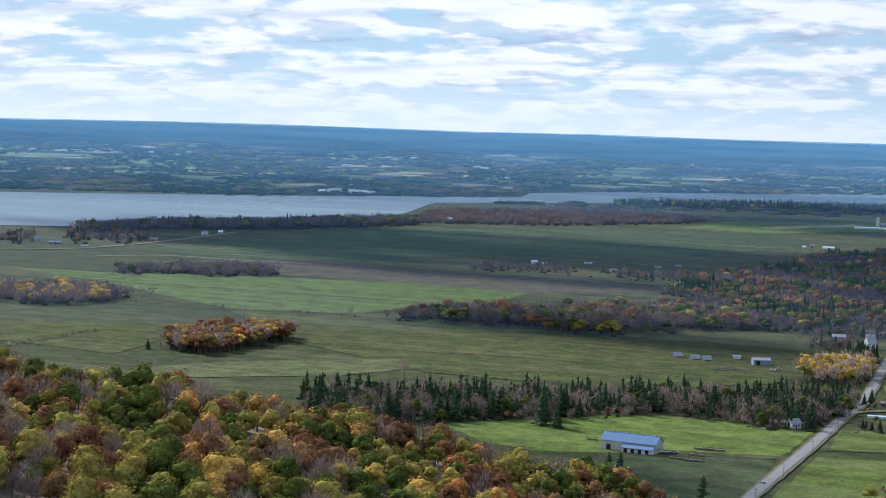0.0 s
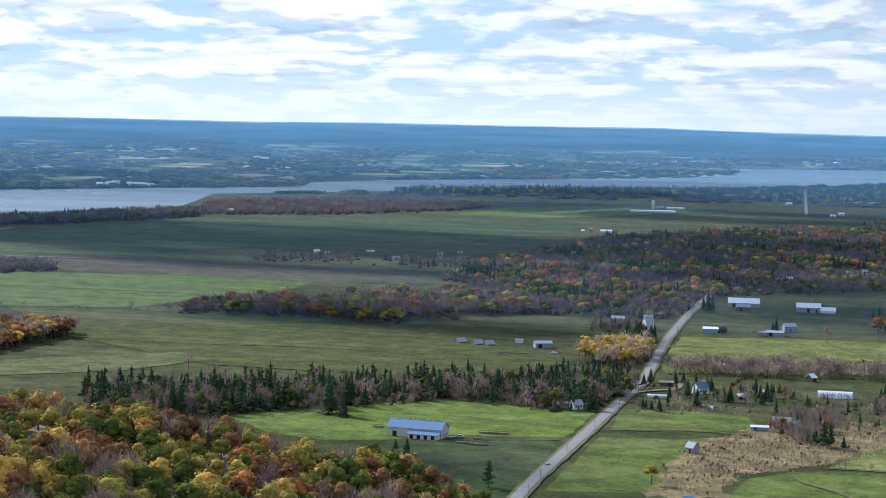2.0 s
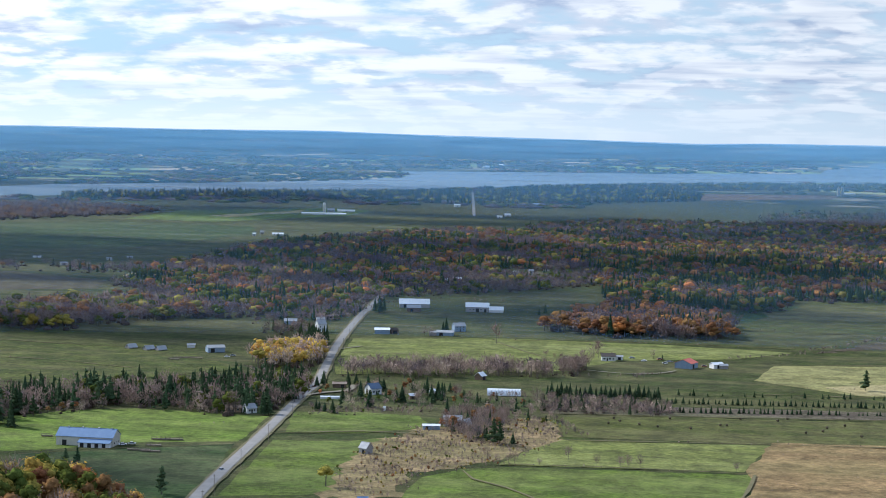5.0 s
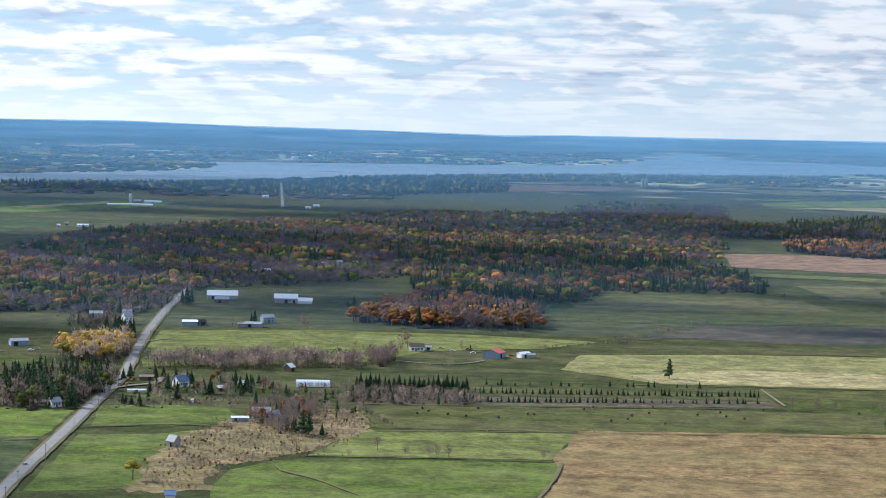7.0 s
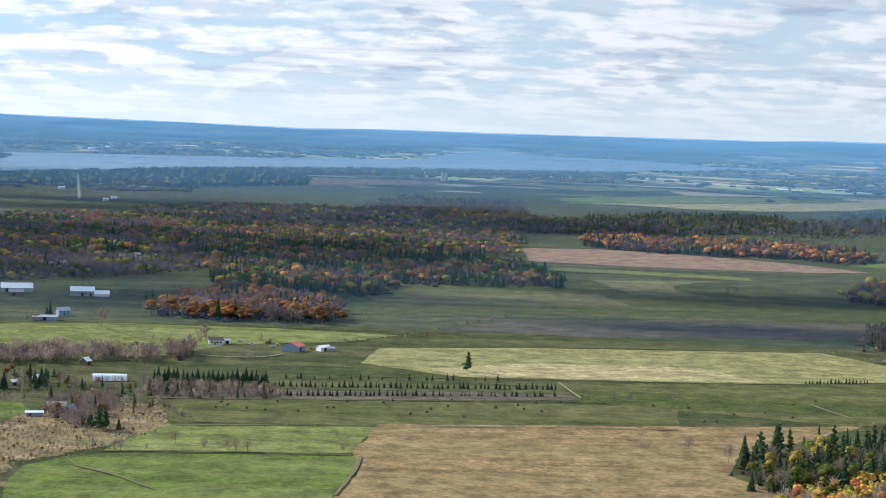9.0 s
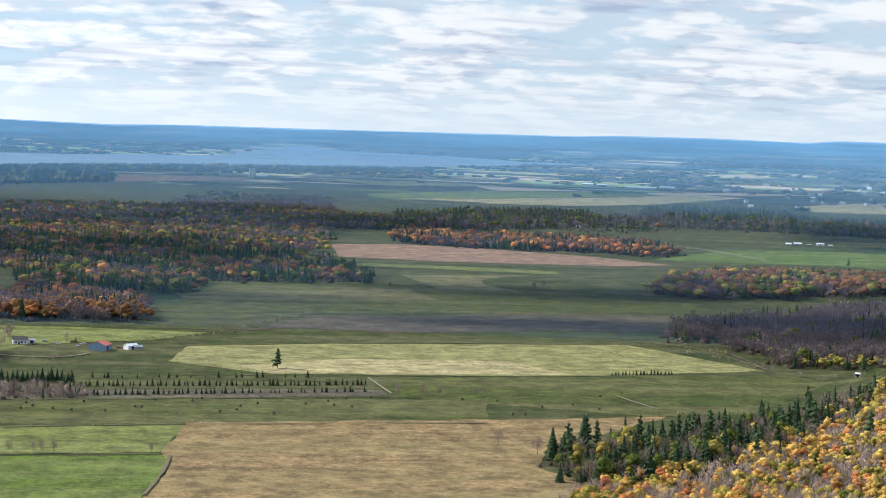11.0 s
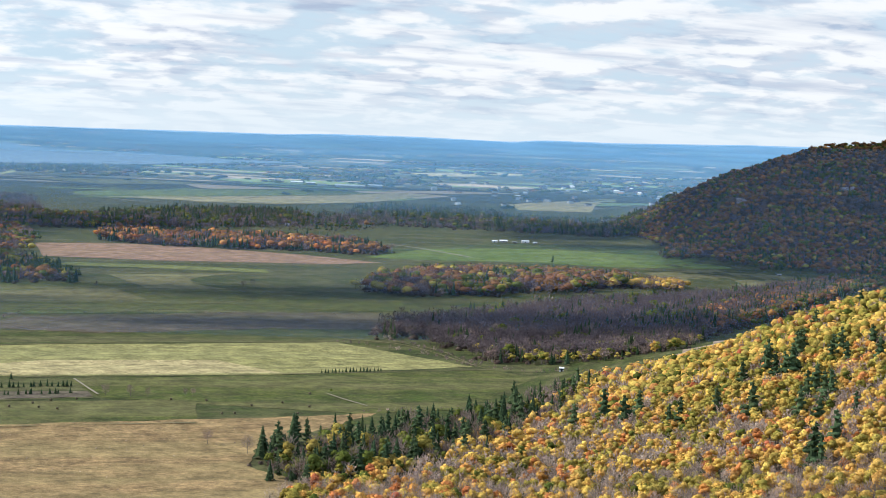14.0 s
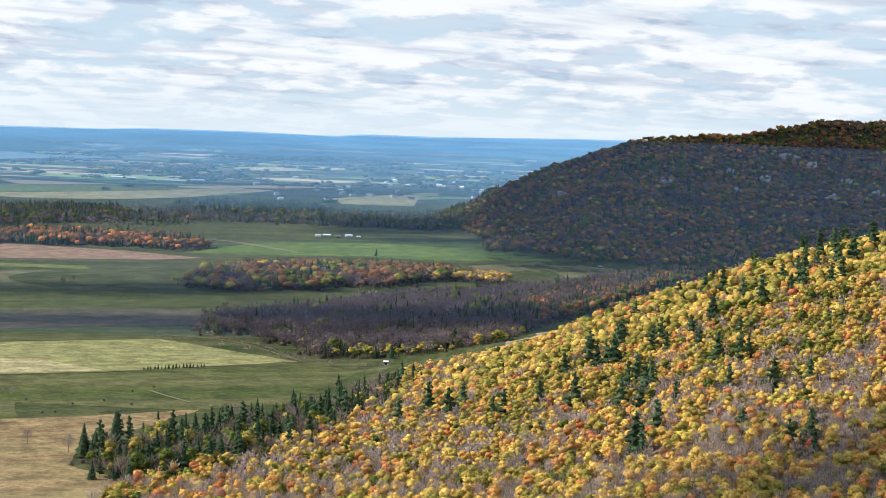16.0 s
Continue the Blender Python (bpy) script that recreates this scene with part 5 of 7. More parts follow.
strip("road", [(-503, 3796), (-569, 4281), (-711, 5320)], 3.2, 0.9, ROAD_TOP, "pale straight road running to the river", "road", 0.05, 15)
strip("farm_track", [(823, 2839), (849, 2748), (870, 2560)], 3.0, 0.8, SHOULDER, "tan farm track between fields", "track", 0.3, 6)
strip("farm_track", [(538, 4645), (646, 4244), (724, 4099)], 4.5, 0.8, SHOULDER, "pale track across the far fields", "track", 0.3, 7)
strip("farm_track", [(-1336, 1888), (-1280, 1963), (-1188, 1969), (-1089, 1987)], 4.0, 0.8, SHOULDER, "pale farm lane across the fields", "track", 0.3, 8)
strip("farm_track", [(-1490, 1859), (-1424, 1987), (-1439, 2205), (-1487, 2463)], 4.0, 0.8, SHOULDER, "pale lane to the shore houses", "track", 0.3, 9)
strip("farm_track", [(155, 1265), (158, 1227), (161, 1191)], 0.7, 0.8, SHOULDER, "tan track at the nursery end", "track", 0.2, 10)
strip("driveway", [(-264, 1172), (-253, 1191), (-240, 1204), (-241, 1232)], 2.2, 0.8, SHOULDER, "gravel driveway of the village", "track", 0.2, 11)
strip("driveway", [(-33, 1376), (-47, 1356), (-71, 1350), (-96, 1360)], 1.1, 0.8, SHOULDER, "pale gravel driveway to the red house", "track", 0.2, 12)
strip("driveway", [(-279, 1457), (-296, 1429), (-312, 1433)], 1.1, 0.8, SHOULDER, "pale driveway beside the golden clump", "track", 0.2, 13)
strip("driveway", [(309, 1194), (313, 1169), (321, 1136)], 0.5, 0.8, SHOULDER, "faint wheel track in the meadow", "track", 0.3, 14)
for i, pts in enumerate([
        [(-355, 922), (-317, 950), (-258, 982)], [(-259, 1019), (-229, 1031), (-170, 1053)], [(-243, 1025), (-199, 1044), (-164, 1042)],
        [(-114, 958), (-50, 964), (17, 963)], [(-85, 1044), (-23, 1053), (28, 1059), (117, 1069), (202, 1075)], [(18, 960), (14, 916), (5, 858)],
        [(-127, 936), (-119, 914), (-100, 895), (-75, 857)], [(-279, 1411), (-212, 1418), (-126, 1415)], [(-179, 1518), (-147, 1454), (-122, 1416)],
        [(-174, 1537), (-82, 1554), (10, 1554), (57, 1550)], [(22, 1268), (152, 1276), (296, 1288), (466, 1315)], [(37, 1436), (201, 1474), (393, 1489)],
        [(-977, 1444), (-876, 1455), (-755, 1483)], [(-863, 1104), (-866, 1168), (-871, 1242), (-820, 1253)], [(-718, 1277), (-631, 1280), (-504, 1305), (-407, 1275)],
        [(-1131, 1600), (-982, 1629), (-847, 1639), (-700, 1660)], [(-1202, 1536), (-1139, 1611), (-1144, 1700)], [(-571, 1415), (-492, 1397), (-423, 1394)],
        [(346, 1815), (407, 1782), (495, 1735)], [(220, 1614), (273, 1772), (358, 1817), (441, 1906)], [(-1, 1682), (128, 1687), (335, 1695)],
        [(253, 2413), (392, 2370), (611, 2361), (690, 2403)], [(439, 1515), (462, 1431), (465, 1317), (529, 1297)], [(404, 1512), (445, 1468), (460, 1340)],
        [(11, 1724), (135, 1741), (325, 1745)], [(-108, 1143), (-25, 1152), (156, 1177)]]):
    strip("ditch", pts, 0.4 + 0.2 * (i % 3), 0.72, DITCH, "dark weedy ditch between two fields", "ditch", 0.5, 30 + i)


# ---------------------------------------------------------------- buildings
BOARD = plain("grey_boards", (0.26, 0.25, 0.25), (0.36, 0.35, 0.34), 1.2, 0.9)
BEIGE = plain("beige_siding", (0.46, 0.43, 0.38), (0.56, 0.53, 0.47), 2.0, 0.8)
WHITE = plain("white_siding", (0.60, 0.61, 0.62), (0.70, 0.70, 0.70), 2.0, 0.7)
TAN = plain("tan_brick", (0.36, 0.24, 0.17), (0.44, 0.31, 0.22), 1.5, 0.85)
BROWN = plain("brown_boards", (0.13, 0.09, 0.065), (0.19, 0.13, 0.09), 1.5, 0.9)
SLATE = plain("slate_blue_siding", (0.20, 0.27, 0.36), (0.27, 0.34, 0.43), 2.0, 0.8)
RED_WALL = plain("barn_red", (0.30, 0.07, 0.06), (0.36, 0.10, 0.08), 2.0, 0.85)
BLUE_ROOF = plain("blue_metal_roof", (0.125, 0.205, 0.345), (0.17, 0.26, 0.41), 4.0, 0.6, 0.0, 0.3)
WHITE_ROOF = plain("white_metal_roof", (0.78, 0.80, 0.82), (0.86, 0.87, 0.88), 4.0, 0.5, 0.0, 0.5)
GREY_ROOF = plain("grey_metal_roof", (0.27, 0.28, 0.30), (0.38, 0.39, 0.41), 3.0, 0.6, 0.0, 0.3)
DARK_ROOF = plain("dark_shingle", (0.060, 0.050, 0.046), (0.095, 0.080, 0.072), 0.8, 0.95)
TAN_ROOF = plain("tan_shingle", (0.30, 0.22, 0.17), (0.36, 0.28, 0.22), 0.8, 0.95)
RED_ROOF = plain("red_metal_roof", (0.55, 0.12, 0.09), (0.62, 0.17, 0.12), 3.0, 0.6, 0.0, 0.4)
NAVY_ROOF = plain("navy_metal_roof", (0.07, 0.11, 0.18), (0.10, 0.15, 0.23), 3.0, 0.5, 0.0, 0.5)
DARK = plain("dark_opening", (0.020, 0.020, 0.022), (0.035, 0.034, 0.034), 1.0, 0.95)
FILM = plain("white_film", (0.74, 0.77, 0.80), (0.84, 0.86, 0.88), 1.2, 0.5)
STEEL = plain("galvanised_steel", (0.42, 0.43, 0.44), (0.55, 0.56, 0.57), 1.0, 0.5, 0.6)
TIMBER = plain("weathered_timber", (0.16, 0.13, 0.10), (0.23, 0.19, 0.15), 1.0, 0.95)
CONCRETE = plain("pale_concrete", (0.55, 0.54, 0.51), (0.66, 0.65, 0.62), 3.0, 0.85)
RUBBER = plain("black_rubber", (0.018, 0.018, 0.019), (0.03, 0.03, 0.03), 0.5, 0.9)
HAY = plain("dark_hay", (0.085, 0.072, 0.045), (0.14, 0.115, 0.07), 0.5, 1.0)


def pane_material():
    m, n = material("window_glass")
    finish(n, n.add("ShaderNodeBsdfPrincipled", {"Base Color": (0.03, 0.04, 0.05, 1), "Roughness": 0.12, "Specular IOR Level": 0.6}).outputs[0])
    return m


GLASS = pane_material()


def part(name, bm, mat, parent, label=""):
    me = bpy.data.meshes.new(name)
    bmesh.ops.recalc_face_normals(bm, faces=bm.faces)
    bm.to_mesh(me)
    bm.free()
    me.materials.append(mat)
    ob = new(name, me)
    ob.parent = parent
    return tagged(ob, label)


def box(x0, x1, y0, y1, z0, z1, bm=None, bevel=0.0):
    bm = bm or bmesh.new()
    v = [bm.verts.new((x, y, z)) for z in (z0, z1) for x, y in ((x0, y0), (x1, y0), (x1, y1), (x0, y1))]
    for f in ((3, 2, 1, 0), (4, 5, 6, 7), (0, 1, 5, 4), (1, 2, 6, 5), (2, 3, 7, 6), (3, 0, 4, 7)):
        bm.faces.new([v[i] for i in f])
    if bevel:
        bmesh.ops.bevel(bm, geom=bm.edges[:], offset=bevel, segments=1, affect="EDGES")
    return bm


def prism(profile, x0, x1, bm=None):
    """A solid with the y-z outline profile from x0 to x1."""
    bm = bm or bmesh.new()
    a, b = [bm.verts.new((x0, y, z)) for y, z in profile], [bm.verts.new((x1, y, z)) for y, z in profile]
    bm.faces.new(a)
    bm.faces.new(b[::-1])
    for i in range(len(profile)):
        j = (i + 1) % len(profile)
        bm.faces.new((a[i], b[i], b[j], a[j]))
    return bm


def tube(r0, r1, z0, z1, sides=10, bm=None, x=0.0, y=0.0):
    bm = bm or bmesh.new()
    a = [bm.verts.new((x + r0 * math.cos(2 * math.pi * i / sides), y + r0 * math.sin(2 * math.pi * i / sides), z0)) for i in range(sides)]
    b = [bm.verts.new((x + r1 * math.cos(2 * math.pi * i / sides), y + r1 * math.sin(2 * math.pi * i / sides), z1)) for i in range(sides)]
    bm.faces.new(a[::-1])
    bm.faces.new(b)
    for i in range(sides):
        j = (i + 1) % sides
        bm.faces.new((a[i], a[j], b[j], b[i]))
    return bm


def stand(name, at, turn, label, category, group="", z=0.0):
    """The empty at a thing's foot. turn: degrees counter-clockwise from lying square across the line of sight."""
    x, y = at
    p, k = drawn1(x, y, max(z, float(height(np.array([float(x)]), np.array([float(y)]))[0])) + 0.35)
    root = tagged(new(name), label, category, group)
    root.matrix_basis = Matrix.LocRotScale(p, Euler((0, 0, -math.atan2(x, y) + radians(turn))), (k, k, k))
    return root


def window(root, x, y, z, w, h, face):
    """A framed window proud of a wall; face: 0 front (-y), 1 right end (+x)."""
    if face == 0:
        fr = part("window", box(x - w / 2 - 0.1, x + w / 2 + 0.1, y - 0.06, y + 0.02, z - 0.1, z + h + 0.1), WHITE, root, "white window frame")
        part("pane", box(x - w / 2, x + w / 2, y - 0.09, y - 0.05, z, z + h), GLASS, fr)
    else:
        fr = part("window", box(x - 0.02, x + 0.06, y - w / 2 - 0.1, y + w / 2 + 0.1, z - 0.1, z + h + 0.1), WHITE, root, "white window frame")
        part("pane", box(x + 0.05, x + 0.09, y - w / 2, y + w / 2, z, z + h), GLASS, fr)


def gable(name, at, turn, size, wall, roof, label, category="house", windows=(), doors=(), chimney=False, eave=0.4, group=""):
    """A house, barn or shed: size is length, width, wall height, roof rise. The length lies along x, the front faces -y."""
    L, W, h, rise = size
    root = stand(name, at, turn, label, category, group)
    part("wall", prism([(-W / 2, -0.5), (W / 2, -0.5), (W / 2, h), (0, h + rise), (-W / 2, h)], -L / 2, L / 2), wall, root)
    s = rise / (W / 2)
    y1, t = W / 2 + eave, 0.18
    for sgn in (-1, 1):
        part("roof", prism([(0, h + rise + 0.02), (0, h + rise + 0.02 + t), (sgn * y1, h - eave * s + t), (sgn * y1, h - eave * s + 0.02)], -L / 2 - eave, L / 2 + eave), roof, root)
    part("ridge_cap", box(-L / 2 - eave, L / 2 + eave, -0.22, 0.22, h + rise + t - 0.06, h + rise + t + 0.06), roof, root)
    for face, x, z, w, hh in windows:
        window(root, x if face == 0 else L / 2, -W / 2 if face == 0 else x, z, w, hh, face)
    for x, w, hh in doors:
        part("door", box(x - w / 2, x + w / 2, -W / 2 - 0.07, -W / 2 + 0.02, -0.3, hh), DARK, root, "dark doorway")
    if chimney:
        part("chimney", box(L * 0.22, L * 0.22 + 0.8, 0.3, 1.1, h + rise * 0.5, h + rise + 1.0, bevel=0.05), TAN, root, "brick chimney")
    return root


# the long barn on the pasture
barn = gable("barn", (-332, 964), -19, (31, 13, 4.6, 3.6), BEIGE, BLUE_ROOF, "long beige barn with blue metal roof", "barn", windows=[(1, -3.4, 1.0, 1.2, 1.0), (1, 0.5, 1.0, 1.2, 1.0), (1, 3.6, 1.0, 1.2, 1.0)], doors=[(-11, 2.4, 2.6)])
part("lean_to_wall", box(-2.0, 15.0, -10.6, -6.55, -0.4, 2.1), WHITE, barn, "white lean-to wall")
part("lean_to_roof", prism([(-6.5, 3.5), (-6.5, 3.7), (-11.2, 2.3), (-11.2, 2.1)], -2.4, 15.5), BLUE_ROOF, barn, "blue lean-to roof")
for x in (0.0, 4.0, 8.0, 12.0):
    part("door", box(x - 1.0, x + 1.0, -10.68, -10.58, -0.3, 1.9), DARK, barn, "dark stall doorway")
for x in (-11, -3, 6, 13):
    part("roof_vent", box(x - 0.4, x + 0.4, -0.4, 0.4, 8.2, 8.9, bevel=0.08), STEEL, barn, "small ridge vent")

for at, turn in (((-445, 1389), 35), ((-429, 1382), 35), ((-420, 1383), 35)):
    gable("calf_hut", at, turn, (7.5, 5.0, 0.9, 2.4), BOARD, GREY_ROOF, "low grey hut with metal roof in the field", "hut", doors=[(0, 1.2, 0.8)], group="huts in the field")
gable("farm_shed", (-379, 1388), 14, (13, 8.5, 3.4, 1.5), SLATE, GREY_ROOF, "blue-grey farm shed with grey metal roof", "shed", doors=[(-3, 3, 2.8)])
gable("farm_hut", (-404, 1410), 0, (6, 3.5, 1.8, 0.8), WHITE, GREY_ROOF, "small white hut by the manure heap", "hut")
gable("house", (-334, 1556), 25, (7.5, 7.0, 6.4, 3.2), WHITE, GREY_ROOF, "tall white gabled house by the road", "house", windows=[(0, -1.8, 3.4, 1, 1.2), (0, 1.8, 3.4, 1, 1.2), (0, -1.8, 0.9, 1, 1.2), (1, 0, 3.4, 1, 1.2)], doors=[(1.8, 1.1, 2.1)])
gable("house", (-351, 1660), 8, (11, 8, 2.8, 2.2), TAN, TAN_ROOF, "tan house with a tan shingle roof", "house", windows=[(0, -3, 0.9, 1.4, 1.2), (0, 3, 0.9, 1.4, 1.2)], doors=[(0, 1.1, 2.1)], chimney=True)
gable("garage", (-351, 1634), 10, (7, 6, 2.4, 1.6), BEIGE, GREY_ROOF, "beige garage with grey roof", "garage", doors=[(0, 2.6, 2.1)])
gable("house", (-372, 1608), 0, (11, 8, 2.6, 1.8), SLATE, GREY_ROOF, "low blue-grey house among trees", "house", windows=[(0, -3, 0.9, 1.4, 1.1), (0, 3, 0.9, 1.4, 1.1)])
# white barns up the road
gable("barn", (-295, 1802), 2, (29, 12, 3.6, 4.2), BOARD, WHITE_ROOF, "long grey barn with white metal roof", "barn", doors=[(-9, 3, 3)], group="white-roofed barns")
gable("old_barn", (-289, 1762), 2, (13, 8, 3.4, 2.4), BROWN, GREY_ROOF, "weathered brown barn with a grey roof", "barn", doors=[(-2, 2.6, 2.4)])
gable("barn", (-231, 1781), 0, (22, 12, 4.4, 3.6), BOARD, WHITE_ROOF, "grey barn with a bright white roof", "barn", windows=[(0, -7, 1.6, 1.4, 1), (0, -3.5, 1.6, 1.4, 1), (0, 3.5, 1.6, 1.4, 1)], doors=[(0, 3, 3), (7.5, 2.2, 2.6)], group="white-roofed barns")
gable("barn_annex", (-213, 1781), 0, (13.5, 9, 2.0, 2.8), WHITE, WHITE_ROOF, "low white annex beside the barn", "barn", group="white-roofed barns")
gable("equipment_shed", (-282, 1559), 0, (12.5, 7, 3.0, 1.4), SLATE, WHITE_ROOF, "grey equipment shed with a white roof", "shed")
gable("open_shed", (-273, 1562), 30, (6.5, 5.5, 2.6, 1.8), BROWN, DARK_ROOF, "small dark open shed", "shed", doors=[(0, 4, 2.4)])
gable("farmhouse", (-223, 1599), 20, (10, 8, 4.4, 2.4), SLATE, GREY_ROOF, "pale blue two-storey farmhouse behind firs", "house", windows=[(0, -3, 2.9, 1, 1.1), (0, 0, 2.9, 1, 1.1), (0, 3, 2.9, 1, 1.1), (0, -3, 0.8, 1, 1.1), (0, 3, 0.8, 1, 1.1)], doors=[(0, 1, 2.1)])
gable("farm_shed", (-229, 1561), -8, (14, 8, 2.6, 1.4), SLATE, GREY_ROOF, "long grey-roofed farm shed", "shed", doors=[(-3, 3, 2.3)])
gable("farm_shed", (-239, 1558), 0, (6, 5, 2.4, 1.0), BOARD, GREY_ROOF, "small grey farm shed", "shed")
# the village at the bend
gable("house", (-222, 1198), 35, (8, 7.5, 3.6, 3.0), WHITE, NAVY_ROOF, "white house with a dark blue roof", "house", windows=[(0, -2, 1, 1.3, 1.2), (0, 2, 1, 1.3, 1.2), (1, 0, 1, 1.3, 1.2), (1, 0, 3.9, 1, 1)], doors=[(0, 1, 2.1)], chimney=True)
gable("cold_frame", (-244, 1169), 0, (12.5, 2.4, 0.7, 0.5), FILM, FILM, "long white plastic-covered cold frame", "cold frame", eave=0.05)
gable("garden_shed", (-249, 1222), 0, (9, 4, 2.2, 1.0), BROWN, TAN_ROOF, "low brown shed with a tan roof", "shed", doors=[(2, 2.2, 1.9)])
gable("garden_shed", (-194, 1183), 20, (3.6, 3, 2.0, 1.1), BROWN, WHITE_ROOF, "small brown shed with a white roof", "shed", doors=[(0, 1, 1.8)])
gable("garden_shed", (-183, 1202), 15, (4.6, 4, 2.2, 1.6), WHITE, WHITE_ROOF, "small white shed among firs", "shed")
gable("field_shelter", (-164, 1289), 55, (5.5, 6, 2.6, 2.2), BROWN, WHITE_ROOF, "brown shelter with a white roof", "shed", doors=[(0, 2.6, 2.3)])
gable("old_barn", (-153, 1081), 5, (10.5, 7, 3.6, 2.0), BOARD, GREY_ROOF, "weathered grey barn among leafless trees", "barn", doors=[(-2, 2.2, 2.4), (3, 1.4, 2.2)])
gable("old_barn", (-144, 1072), 60, (6, 5, 2.6, 2.6), BOARD, GREY_ROOF, "half-fallen grey board outbuilding", "barn", doors=[(0, 1.4, 2)])
gable("trailer_shed", (-163, 1064), 3, (9.6, 3.4, 2.0, 0.7), SLATE, WHITE_ROOF, "long slate-blue shed with a white roof", "shed", doors=[(-2.5, 1.4, 1.7)])
gable("field_shed", (-184, 975), -40, (5.0, 5.2, 2.9, 2.6), BOARD, GREY_ROOF, "grey board shed in the pasture", "shed", doors=[(0.4, 1.2, 1.9)])
gable("pump_house", (-202, 1129), 0, (1.8, 1.6, 1.4, 0.6), WHITE, WHITE_ROOF, "tiny white pump house", "hut", eave=0.1)
gable("cottage", (-278, 1097), 30, (6.5, 6, 2.8, 2.2), WHITE, GREY_ROOF, "small white cottage by the road", "house", windows=[(0, -1.6, 0.9, 1, 1.1), (0, 1.6, 0.9, 1, 1.1)], doors=[(0, 0.9, 2)])
gable("cottage", (-288, 1097), 5, (9, 5, 2.3, 1.4), TAN, TAN_ROOF, "low tan bungalow behind shrubs", "house", windows=[(0, -2.6, 0.9, 1.2, 1), (0, 2.6, 0.9, 1.2, 1)])
gable("garage", (-159, 837), 0, (4.5, 5, 2.2, 1.6), WHITE, BLUE_ROOF, "small shed with a pale blue roof", "shed")
# the red-roofed farm
gable("red_roofed_barn", (-26, 1402), 68, (13, 13, 3.6, 2.6), SLATE, RED_ROOF, "grey farm building with a red roof", "barn", doors=[(-2, 3, 2.8)])
gable("house", (-85, 1429), 4, (10.5, 8, 3.2, 1.9), WHITE, DARK_ROOF, "white bungalow with a dark roof", "house", windows=[(0, -3.2, 0.9, 1.6, 1.2), (0, 0.9, 0.9, 1.6, 1.2), (0, 3.6, 0.9, 1.2, 1.2)], doors=[(-1, 1, 2.1)], chimney=True)
gable("garage", (-77, 1435), 4, (5, 5, 2.2, 1.0), WHITE, GREY_ROOF, "white garage beside the bungalow", "garage", doors=[(0, 2.4, 2)])
gable("machine_shed", (-4, 1407), 38, (9, 6, 2.6, 1.3), WHITE, WHITE_ROOF, "white machine shed with a white roof", "shed", doors=[(0, 3, 2.3)])
gable("machine_shed", (1, 1405), 15, (6, 4, 2.2, 0.9), BOARD, GREY_ROOF, "small grey machine shed", "shed")
